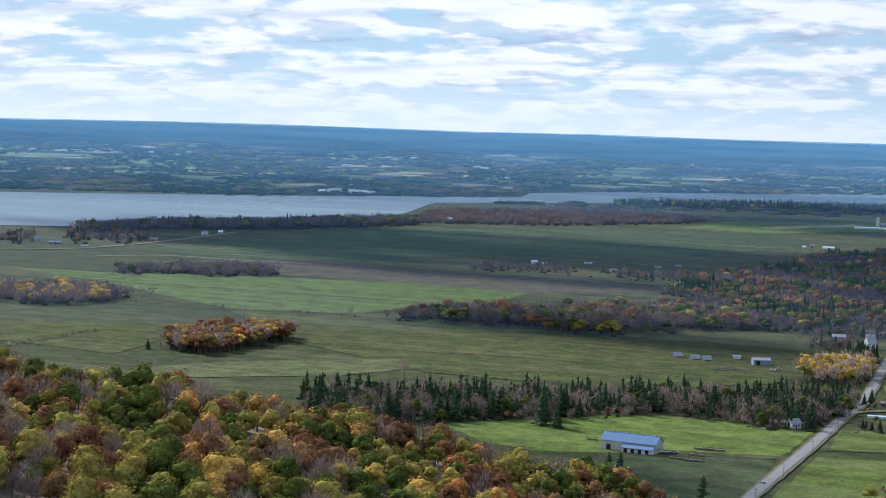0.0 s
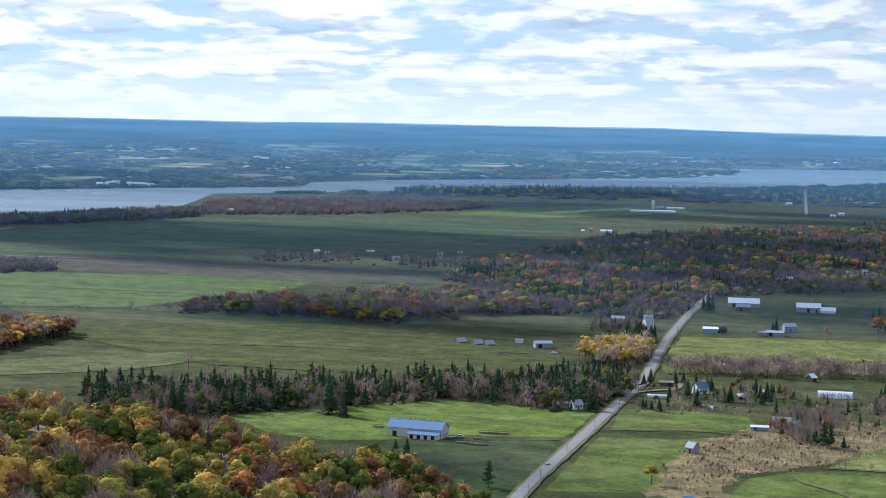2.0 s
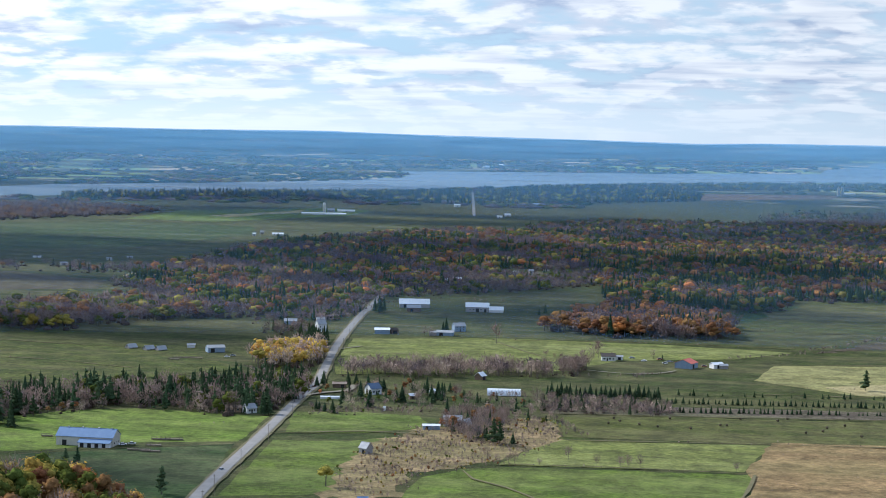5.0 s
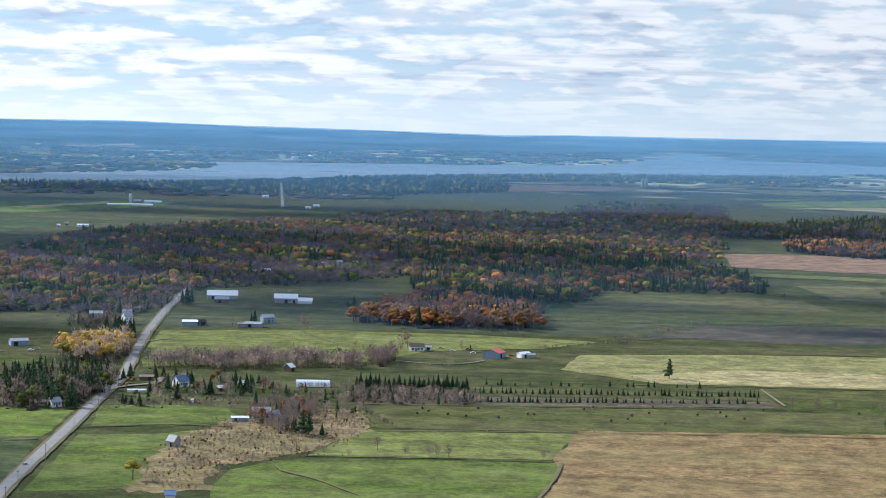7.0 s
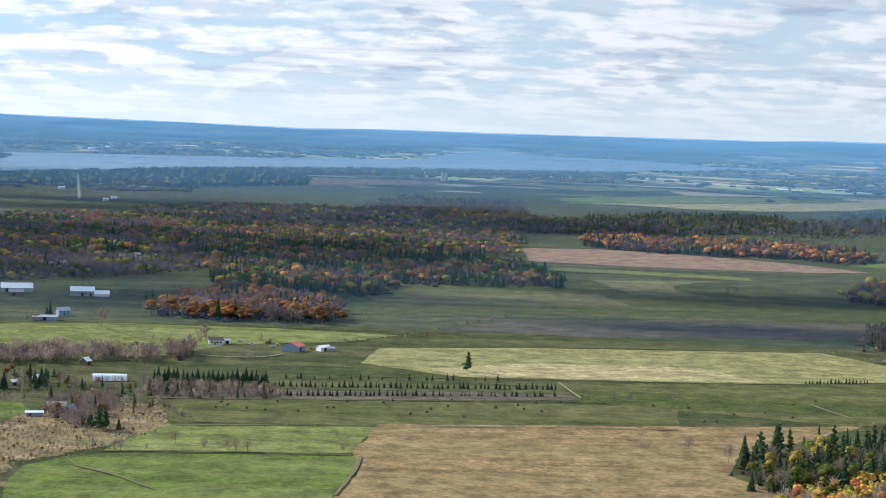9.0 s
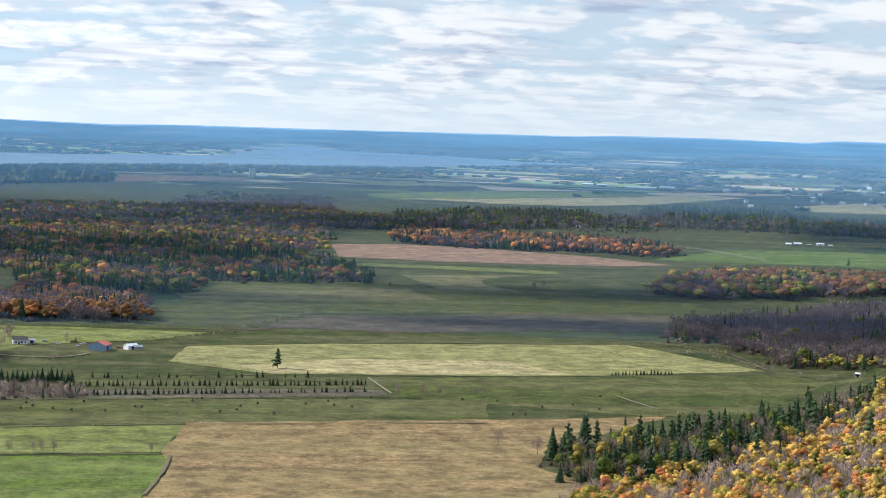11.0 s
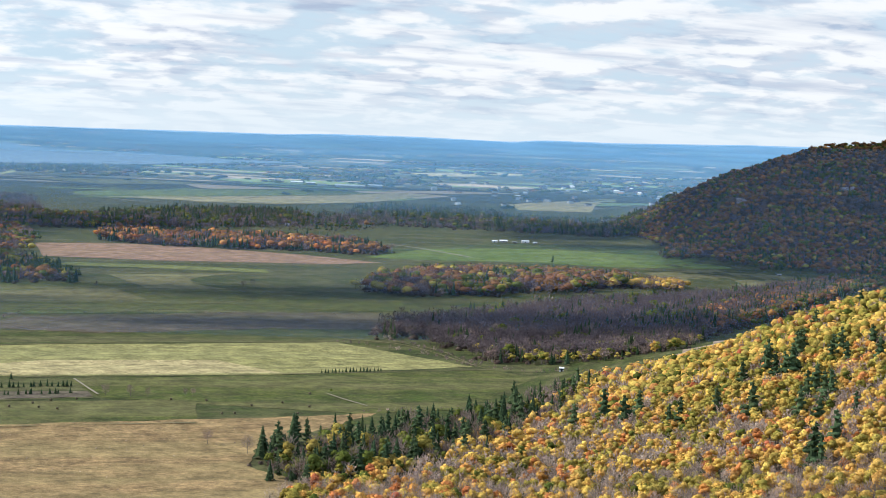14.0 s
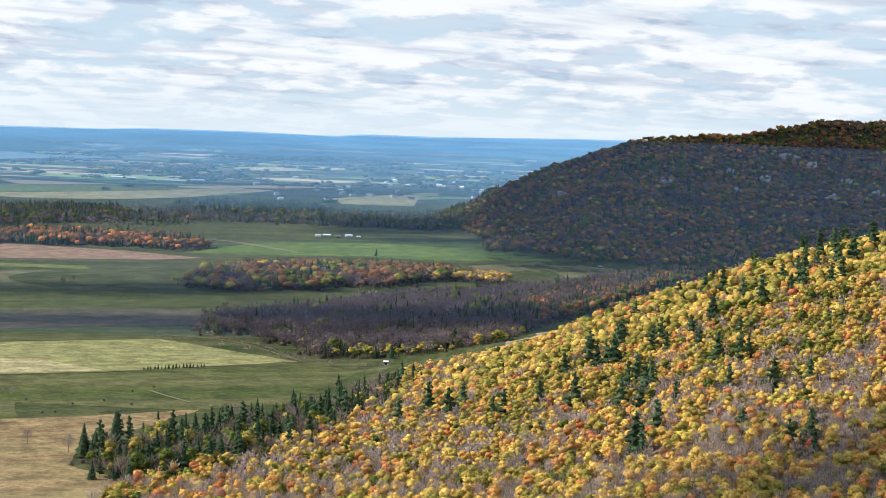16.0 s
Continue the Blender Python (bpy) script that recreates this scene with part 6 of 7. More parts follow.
# houses in the forest and on the far plain
FAR_HOUSES = [
    ((-651, 2398), 10, (14, 9, 5.5, 3), WHITE, GREY_ROOF, "white two-storey house in the forest"), ((-649, 2754), 40, (11, 8, 4, 2.5), TAN, TAN_ROOF, "tan house among the trees"),
    ((-702, 2935), 0, (24, 10, 3, 2), WHITE, WHITE_ROOF, "long white farm building by the forest"), ((-732, 2902), 0, (7, 7, 4, 2), WHITE, WHITE_ROOF, "small white farm building"), ((-732, 2954), 0, (8, 8, 4, 3), BOARD, GREY_ROOF, "grey farmhouse by the forest"),
    ((-351, 2136), 0, (13, 7, 2.6, 1.2), WHITE, WHITE_ROOF, "long white house in the forest"), ((-301, 2138), 30, (12, 9, 3.2, 2.4), RED_WALL, WHITE_ROOF, "red-walled barn with white roof"), ((-317, 2140), 0, (14, 6, 2.4, 1.2), WHITE, WHITE_ROOF, "low white shed in the forest"),
    ((-429, 2486), 25, (11, 8, 5, 3), SLATE, GREY_ROOF, "blue-grey house in the forest"), ((-439, 2469), 0, (10, 7, 3, 2), BOARD, GREY_ROOF, "grey bungalow in the forest"), ((-319, 2388), 50, (8, 8, 5, 3.4), WHITE, GREY_ROOF, "white gabled house in the forest"),
    ((-391, 2456), -30, (14, 6, 3, 1.6), WHITE, WHITE_ROOF, "pale house in the forest"), ((-248, 2266), 0, (9, 7, 3.4, 2), WHITE, GREY_ROOF, "white house at the clearing"), ((-233, 2291), 20, (9, 7, 4, 2.4), BOARD, GREY_ROOF, "grey house at the clearing"), ((-218, 2336), 0, (10, 7, 3, 2), BEIGE, DARK_ROOF, "beige house at the clearing"),
    ((-789, 3688), 0, (88, 14, 2.4, 1.2), WHITE, WHITE_ROOF, "very long white poultry barn"), ((-775, 3841), 0, (36, 12, 2.4, 1.6), WHITE, WHITE_ROOF, "long white barn on the far farm"), ((-803, 3821), 0, (20, 12, 5, 4), BOARD, GREY_ROOF, "grey farm barn by the silo"),
    ((-446, 3751), 0, (15, 10, 4, 2), WHITE, WHITE_ROOF, "white farmhouse on the far plain"), ((-603, 4256), 10, (18, 10, 5, 3), WHITE, WHITE_ROOF, "white farmhouse on the far plain"), ((-667, 4468), 10, (16, 10, 4, 3), WHITE, GREY_ROOF, "pale farm building on the far plain"), ((-440, 3838), 10, (16, 10, 4, 3), WHITE, WHITE_ROOF, "pale farm building on the far plain"), ((-443, 4448), 10, (20, 10, 4, 3), WHITE, GREY_ROOF, "pale farm building on the far plain"), ((-417, 4747), 10, (22, 10, 4, 3), WHITE, WHITE_ROOF, "pale farm building on the far plain"), ((-157, 3345), 5, (14, 8, 5, 2), WHITE, WHITE_ROOF, "white house by the forest edge"),
    ((-1548, 2057), 0, (16, 9, 4, 3), WHITE, GREY_ROOF, "white house on the shore"), ((-1496, 2023), 0, (22, 8, 3, 2), SLATE, GREY_ROOF, "long grey shore shed"), ((-1430, 1995), 0, (12, 8, 3, 2), BEIGE, GREY_ROOF, "pale house on the shore"), ((-1504, 2207), 15, (14, 9, 5, 3), WHITE, GREY_ROOF, "white house on the shore"), ((-1429, 2085), 15, (10, 8, 3, 2), TAN, DARK_ROOF, "tan house on the shore"), ((-1479, 2358), 20, (11, 9, 5, 3), WHITE, GREY_ROOF, "white house on the shore"), ((-1480, 2403), 0, (9, 8, 4, 3), WHITE, WHITE_ROOF, "small white shore house"), ((-1679, 2316), 0, (10, 8, 4, 3), WHITE, WHITE_ROOF, "white hut by the water"), ((-1470, 2820), 0, (15, 9, 6, 3), WHITE, GREY_ROOF, "white house on the shore"), ((-1435, 3112), 0, (12, 9, 5, 3), WHITE, WHITE_ROOF, "white house on the field edge"), ((-1452, 2185), 0, (14, 8, 3, 2), BOARD, GREY_ROOF, "grey house on the shore"),
    ((-909, 2232), 10, (9, 7, 3.4, 2), WHITE, WHITE_ROOF, "white house along the hedge"), ((-896, 2235), 0, (8, 5, 2, 1), WHITE, WHITE_ROOF, "low white shed along the hedge"), ((-838, 2158), 0, (7, 5, 2, 1), WHITE, GREY_ROOF, "low white shed along the hedge"), ((-860, 2295), 0, (13, 5, 1.6, 0.8), WHITE, WHITE_ROOF, "low white shed along the hedge"), ((-785, 2184), 20, (11, 7, 3, 2), BOARD, GREY_ROOF, "grey house along the hedge"), ((-767, 2300), 0, (9, 6, 2, 1), WHITE, GREY_ROOF, "low grey shed along the hedge"), ((-751, 2333), 0, (9, 6, 2, 1), BOARD, GREY_ROOF, "low grey shed along the hedge"),
    ((683, 2678), 45, (10, 10, 3, 6), WHITE, WHITE_ROOF, "steep white A-frame house"), ((666, 2648), 0, (7, 5, 2.2, 1), WHITE, WHITE_ROOF, "small white shed by the A-frame"), ((782, 3342), 0, (15, 9, 4, 2), WHITE, GREY_ROOF, "white house on the far plain"), ((778, 3414), 0, (10, 9, 4, 3), BEIGE, GREY_ROOF, "beige house on the far plain"),
    ((1044, 2962), 0, (12, 8, 2.6, 1.6), WHITE, WHITE_ROOF, "white cattle shed in the field"), ((1062, 2969), 0, (17, 8, 3, 1.8), BOARD, WHITE_ROOF, "cattle shed with white roof"), ((1073, 2945), 0, (9, 7, 2.2, 1.2), BROWN, GREY_ROOF, "brown cattle shed in the field"), ((1101, 2970), 8, (16, 9, 3, 1.8), WHITE, WHITE_ROOF, "white cattle shed in the field"), ((1109, 2945), 0, (9, 7, 2.4, 1.2), BOARD, WHITE_ROOF, "small cattle shed in the field"),
    ((1541, 5820), 0, (60, 16, 5, 3), WHITE, WHITE_ROOF, "long white dairy barn"), ((1583, 5805), 0, (40, 16, 5, 3), WHITE, WHITE_ROOF, "white dairy barn on the plain"), ((1671, 5924), 0, (46, 16, 5, 3), WHITE, WHITE_ROOF, "white dairy barn on the plain"), ((1480, 5868), 0, (30, 14, 4, 3), WHITE, GREY_ROOF, "pale farm building on the far plain"), ((1452, 6101), 0, (40, 14, 4, 3), WHITE, WHITE_ROOF, "pale farm building on the far plain"), ((1480, 6020), 0, (30, 14, 4, 3), BOARD, WHITE_ROOF, "pale farm building on the far plain"), ((363, 5869), 0, (40, 14, 5, 3), CONCRETE, WHITE_ROOF, "grain shed by the silos"),
    ((1623, 2895), 0, (11, 8, 3.4, 2), WHITE, GREY_ROOF, "white house at the mountain foot"), ((1227, 2313), 0, (7, 5, 2.6, 1.2), BROWN, GREY_ROOF, "dark hut in the field"), ((512, 1293), 0, (3.0, 2.6, 2.2, 0.6), WHITE, WHITE_ROOF, "tiny white hut by the creek"),
]
for at, turn, size, wall, roof, label in FAR_HOUSES:
    far_one = math.hypot(*at) > 3300
    size = tuple(v * (0.74 if math.hypot(*at) > 1900 and size[0] < 30 else 1.0) for v in size)
    L = size[0]
    wins = () if far_one else [(0, -L * 0.3, 0.9, 1.2, 1.1), (0, L * 0.3, 0.9, 1.2, 1.1)]
    gable("farm_building" if "house" not in label else "house", at, turn, size, wall, roof, label, "house" if "house" in label else "barn", windows=wins, doors=[(0, 1.6, 2.1)], group="scattered far buildings")


def far_town():
    """The lit village at the mountain's foot, and white specks over the river."""
    rng = random.Random(91)
    for i in range(46):
        a, r = radians(rng.uniform(17.5, 25.0)), rng.uniform(4700, 7200)
        gable("town_house", (round(r * math.sin(a)), round(r * math.cos(a))), rng.uniform(-40, 40), (rng.uniform(9, 20), rng.uniform(8, 11), rng.uniform(3, 6), 3.0), rng.choice((WHITE, BEIGE, TAN, WHITE)), rng.choice((WHITE_ROOF, GREY_ROOF, DARK_ROOF)), "pale house of the distant village", "house", group="village houses")
    for i in range(16):
        a, r = radians(rng.uniform(-36, 8)), rng.uniform(7400, 12500)
        p = (r * math.sin(a), r * math.cos(a))
        if not inside(np.array([p[0]]), np.array([p[1]]), RIVER)[0]:
            gable("far_house", (round(p[0]), round(p[1])), rng.uniform(-40, 40), (rng.uniform(18, 40), 12, rng.uniform(4, 7), 4), WHITE, WHITE_ROOF, "white farm speck beyond the river", "house", group="far farms")
    for i in range(14):
        x, y = (-2160, 4028)
        gable("boat_house", (x + round(rng.uniform(-70, 70)), y + round(rng.uniform(0, 130))), rng.uniform(-40, 40), (rng.uniform(10, 24), 9, rng.uniform(3, 6), 3), WHITE, WHITE_ROOF, "white boat house at the marina", "house", group="marina")


far_town()


def silo(at, r, h, label):
    root = stand("silo", at, 0, label, "silo", "silos")
    part("cylinder", tube(r, r, -0.4, h, 16), CONCRETE, root)
    part("dome", tube(r * 1.02, r * 0.3, h, h + r * 0.7, 16), STEEL, root, "steel dome cap")
    return root


silo((-815, 3813), 3.2, 17, "tall grey concrete silo on the far farm")
silo((332, 5838), 4.5, 24, "pale grain silo on the far plain")
silo((344, 5851), 4.5, 24, "pale grain silo on the far plain")


# the polytunnel
def polytunnel(at, turn, L, W, Hh):
    root = stand("polytunnel", at, turn, "long white plastic polytunnel with steel hoops", "greenhouse")
    arc = [(math.cos(math.pi * i / 12) * W / 2, math.sin(math.pi * i / 12) * Hh) for i in range(13)]
    part("cover", prism([(y, max(z, -0.3)) for y, z in arc], -L / 2, L / 2), FILM, root, "milky plastic film cover")
    for i in range(13):
        x = -L / 2 + L * i / 12
        part("hoop", prism([(y * 1.012, z * 1.02) for y, z in arc] + [(y * 0.995, z * 0.995) for y, z in arc[::-1]], x - 0.10, x + 0.10), STEEL, root, "galvanised hoop")
    part("door", box(-L / 2 - 0.06, -L / 2 - 0.02, -1, 1, 0, 2.1), WHITE, root, "white end door")
    return root


polytunnel((-139, 1215), 0, 21.8, 7.5, 4.2)


# vehicles
def car(at, turn, paint, label):
    root = stand("car", at, turn, label, "car", "parked cars")
    part("body", prism([(-0.85, 0.3), (0.85, 0.3), (0.88, 0.85), (-0.88, 0.85)], -2.1, 2.1), paint, root)
    bm = bmesh.new()
    lo = [bm.verts.new(p) for p in ((-1.4, -0.82, 0.85), (1.2, -0.82, 0.85), (1.2, 0.82, 0.85), (-1.4, 0.82, 0.85))]
    hi = [bm.verts.new(p) for p in ((-1.0, -0.68, 1.42), (0.6, -0.68, 1.42), (0.6, 0.68, 1.42), (-1.0, 0.68, 1.42))]
    bm.faces.new(hi)
    for i in range(4):
        bm.faces.new((lo[i], lo[(i + 1) % 4], hi[(i + 1) % 4], hi[i]))
    cabin = part("cabin", bm, GLASS, root, "dark glazed cabin")
    part("roof_panel", box(-1.0, 0.6, -0.68, 0.68, 1.42, 1.47), paint, cabin)
    for x in (-1.3, 1.3):
        for y in (-0.8, 0.8):
            bm = bmesh.new()
            bmesh.ops.create_cone(bm, cap_ends=True, segments=10, radius1=0.33, radius2=0.33, depth=0.22, matrix=Matrix.Translation((x, y, 0.33)) @ Matrix.Rotation(radians(90), 4, "X"))
            part("wheel", bm, RUBBER, root)
    return root


PAINT_W = plain("white_car_paint", (0.75, 0.76, 0.78), (0.8, 0.8, 0.8), 1, 0.3)
PAINT_S = plain("silver_car_paint", (0.35, 0.37, 0.40), (0.42, 0.44, 0.46), 1, 0.3)
PAINT_R = plain("dark_red_car_paint", (0.25, 0.05, 0.05), (0.3, 0.07, 0.06), 1, 0.3)
for at, turn, paint, label in (((-243, 904), 62, PAINT_S, "silver car driving along the road"), ((-68, 1445), 10, PAINT_S, "silver car parked by the farm"), ((-58, 1429), 0, PAINT_W, "white van parked by the farm"), ((-47, 1443), 20, PAINT_R, "dark red car parked by the farm"), ((-42, 1419), 5, PAINT_W, "white car parked by the red-roofed barn"), ((-39, 1430), 5, PAINT_S, "grey car parked by the red-roofed barn"), ((-13, 1409), 5, PAINT_R, "old dark trailer by the shed"), ((-313, 964), 5, PAINT_W, "white pickup beside the barn"), ((-361, 1355), 0, PAINT_W, "white truck by the farm shed"), ((-359, 1364), 0, PAINT_S, "grey truck by the farm shed"), ((-309, 967), 0, PAINT_S, "silver pickup in the barn yard")):
    car(at, turn, paint, label)


# feed racks in the barn yard
def feed_rack(at, L):
    root = stand("feed_rack", at, -12, "dark timber cattle feed rack in the muddy yard", "feed rack", "feed racks")
    part("trough", box(-L / 2, L / 2, -0.7, 0.7, 0.0, 0.6), TIMBER, root)
    for i in range(int(L / 2.5) + 1):
        x = -L / 2 + 2.5 * i
        part("post", box(x - 0.1, x + 0.1, -0.75, -0.6, -0.2, 1.7), TIMBER, root)
    part("rail", box(-L / 2, L / 2, -0.72, -0.62, 1.3, 1.5), TIMBER, root)


for at, L in (((-300, 951), 12), ((-293, 949), 10), ((-299, 987), 10), ((-293, 988), 12), ((-297, 967), 8), ((-361, 981), 6), ((-390, 1341), 14), ((-382, 1342), 12), ((-394, 1331), 8)):
    feed_rack(at, L)


# poles along the road
def pole(at, turn):
    root = stand("utility_pole", at, turn, "grey wooden utility pole beside the road", "pole", "poles along the road")
    part("shaft", tube(0.16, 0.10, -0.3, 9.5, 7), TIMBER, root)
    part("crossarm", box(-1.0, 1.0, -0.07, 0.07, 8.7, 8.85), TIMBER, root)
    for x in (-0.85, 0.85):
        part("insulator", tube(0.06, 0.04, 8.85, 9.05, 6, None, x), WHITE, root)


line = spline(MAIN_ROAD[:12], 46)
for i, p in enumerate(line[:-1]):
    d = (line[i + 1] - p).normalized()
    q = p + Vector((d.y, -d.x)) * 7.0
    pole((round(q.x, 1), round(q.y, 1)), 40)


# hay bales on the meadow
def bale(at, turn):
    root = stand("hay_bale", at, turn, "round dark weathered hay bale on the meadow", "hay bale", "hay bales")
    bm = bmesh.new()
    bmesh.ops.create_cone(bm, cap_ends=True, segments=14, radius1=0.72, radius2=0.72, depth=1.3, matrix=Matrix.Translation((0, 0, 0.66)) @ Matrix.Rotation(radians(90), 4, "Y"))
    bmesh.ops.bevel(bm, geom=[e for e in bm.edges if len(e.link_faces) == 2 and e.calc_face_angle(0) > 1.0], offset=0.12, segments=2, affect="EDGES")
    part("roll", bm, HAY, root)
    for x in (-0.45, 0.0, 0.45):
        part("twine", tube(0.735, 0.735, -0.02, 0.02, 14), TIMBER, root).matrix_local = Matrix.Translation((x, 0, 0.66)) @ Matrix.Rotation(radians(90), 4, "Y")


BALES = [(-65, 1112), (-63, 1132), (-59, 1122), (-47, 1112), (-36, 1106), (-30, 1142), (-17, 1105), (-0, 1122), (4, 1122), (12, 1150), (34, 1149), (40, 1159), (49, 1106), (59, 1115), (62, 1129), (73, 1141), (77, 1167), (80, 1101), (102, 1141), (117, 1154), (119, 1137), (129, 1166), (129, 1131), (145, 1170), (203, 1168), (224, 1162), (223, 1107), (248, 1140), (270, 1151), (297, 1190), (269, 1106), (231, 1108), (283, 1134), (-95, 1111), (-95, 1081), (-30, 1141)]
for i, at in enumerate(BALES):
    bale(at, (i * 67) % 180)


# ---------------------------------------------------------------- trees that stand alone
def row_of(kind, a, b, n, tall, label, group, seed, name, jitter=0.25):
    rng = random.Random(seed)
    for i in range(n):
        u = (i + rng.uniform(-jitter, jitter)) / max(n - 1, 1)
        single_tree(kind, a[0] + (b[0] - a[0]) * u, a[1] + (b[1] - a[1]) * u, rng.uniform(*tall), label, group, seed + i, name)


row_of("spruce", (-112, 1224), (-40, 1229), 24, (6.5, 10), "dark green nursery spruce in a row", "nursery back row", 600, "spruce_tree", 0.2)
row_of("spruce", (-107, 1155), (-82, 1173), 4, (5, 8.5), "dark green nursery spruce", "nursery front row", 620, "spruce_tree")
row_of("spruce", (-44, 1199), (-39, 1163), 2, (9, 10), "tall dark spruce pair at the nursery", "nursery pair", 640, "spruce_tree", 0.0)
row_of("spruce", (-38, 1209), (150, 1232), 56, (3.4, 5.2), "small nursery spruce in a planted row", "nursery small row", 650, "young_spruce", 0.3)
row_of("spruce", (-36, 1168), (60, 1186), 30, (3.2, 5.6), "small nursery spruce in a planted row", "nursery lower row", 680, "young_spruce", 0.4)
row_of("spruce", (-38, 1248), (112, 1266), 19, (2, 5.5), "young columnar evergreen by the fence", "nursery fence row", 700, "young_spruce", 0.6)
row_of("spruce", (62, 1186), (147, 1200), 22, (2.4, 4.4), "young evergreen on the nursery bed", "nursery bed row", 725, "young_spruce", 0.7)
row_of("spruce", (332, 1298), (378, 1306), 18, (3, 4.4), "dark evergreen in a short hedge row", "hedge row of evergreens", 740, "young_spruce", 0.15)
row_of("bare", (50, 1306), (116, 1314), 8, (1.2, 2.0), "slim sapling along the stubble field", "saplings", 765, "sapling", 0.4)
single_tree("pine", *(97, 1311), 14.5, "lone tall pine on the pale field", "lone trees", 1, "pine_tree", 1.15)
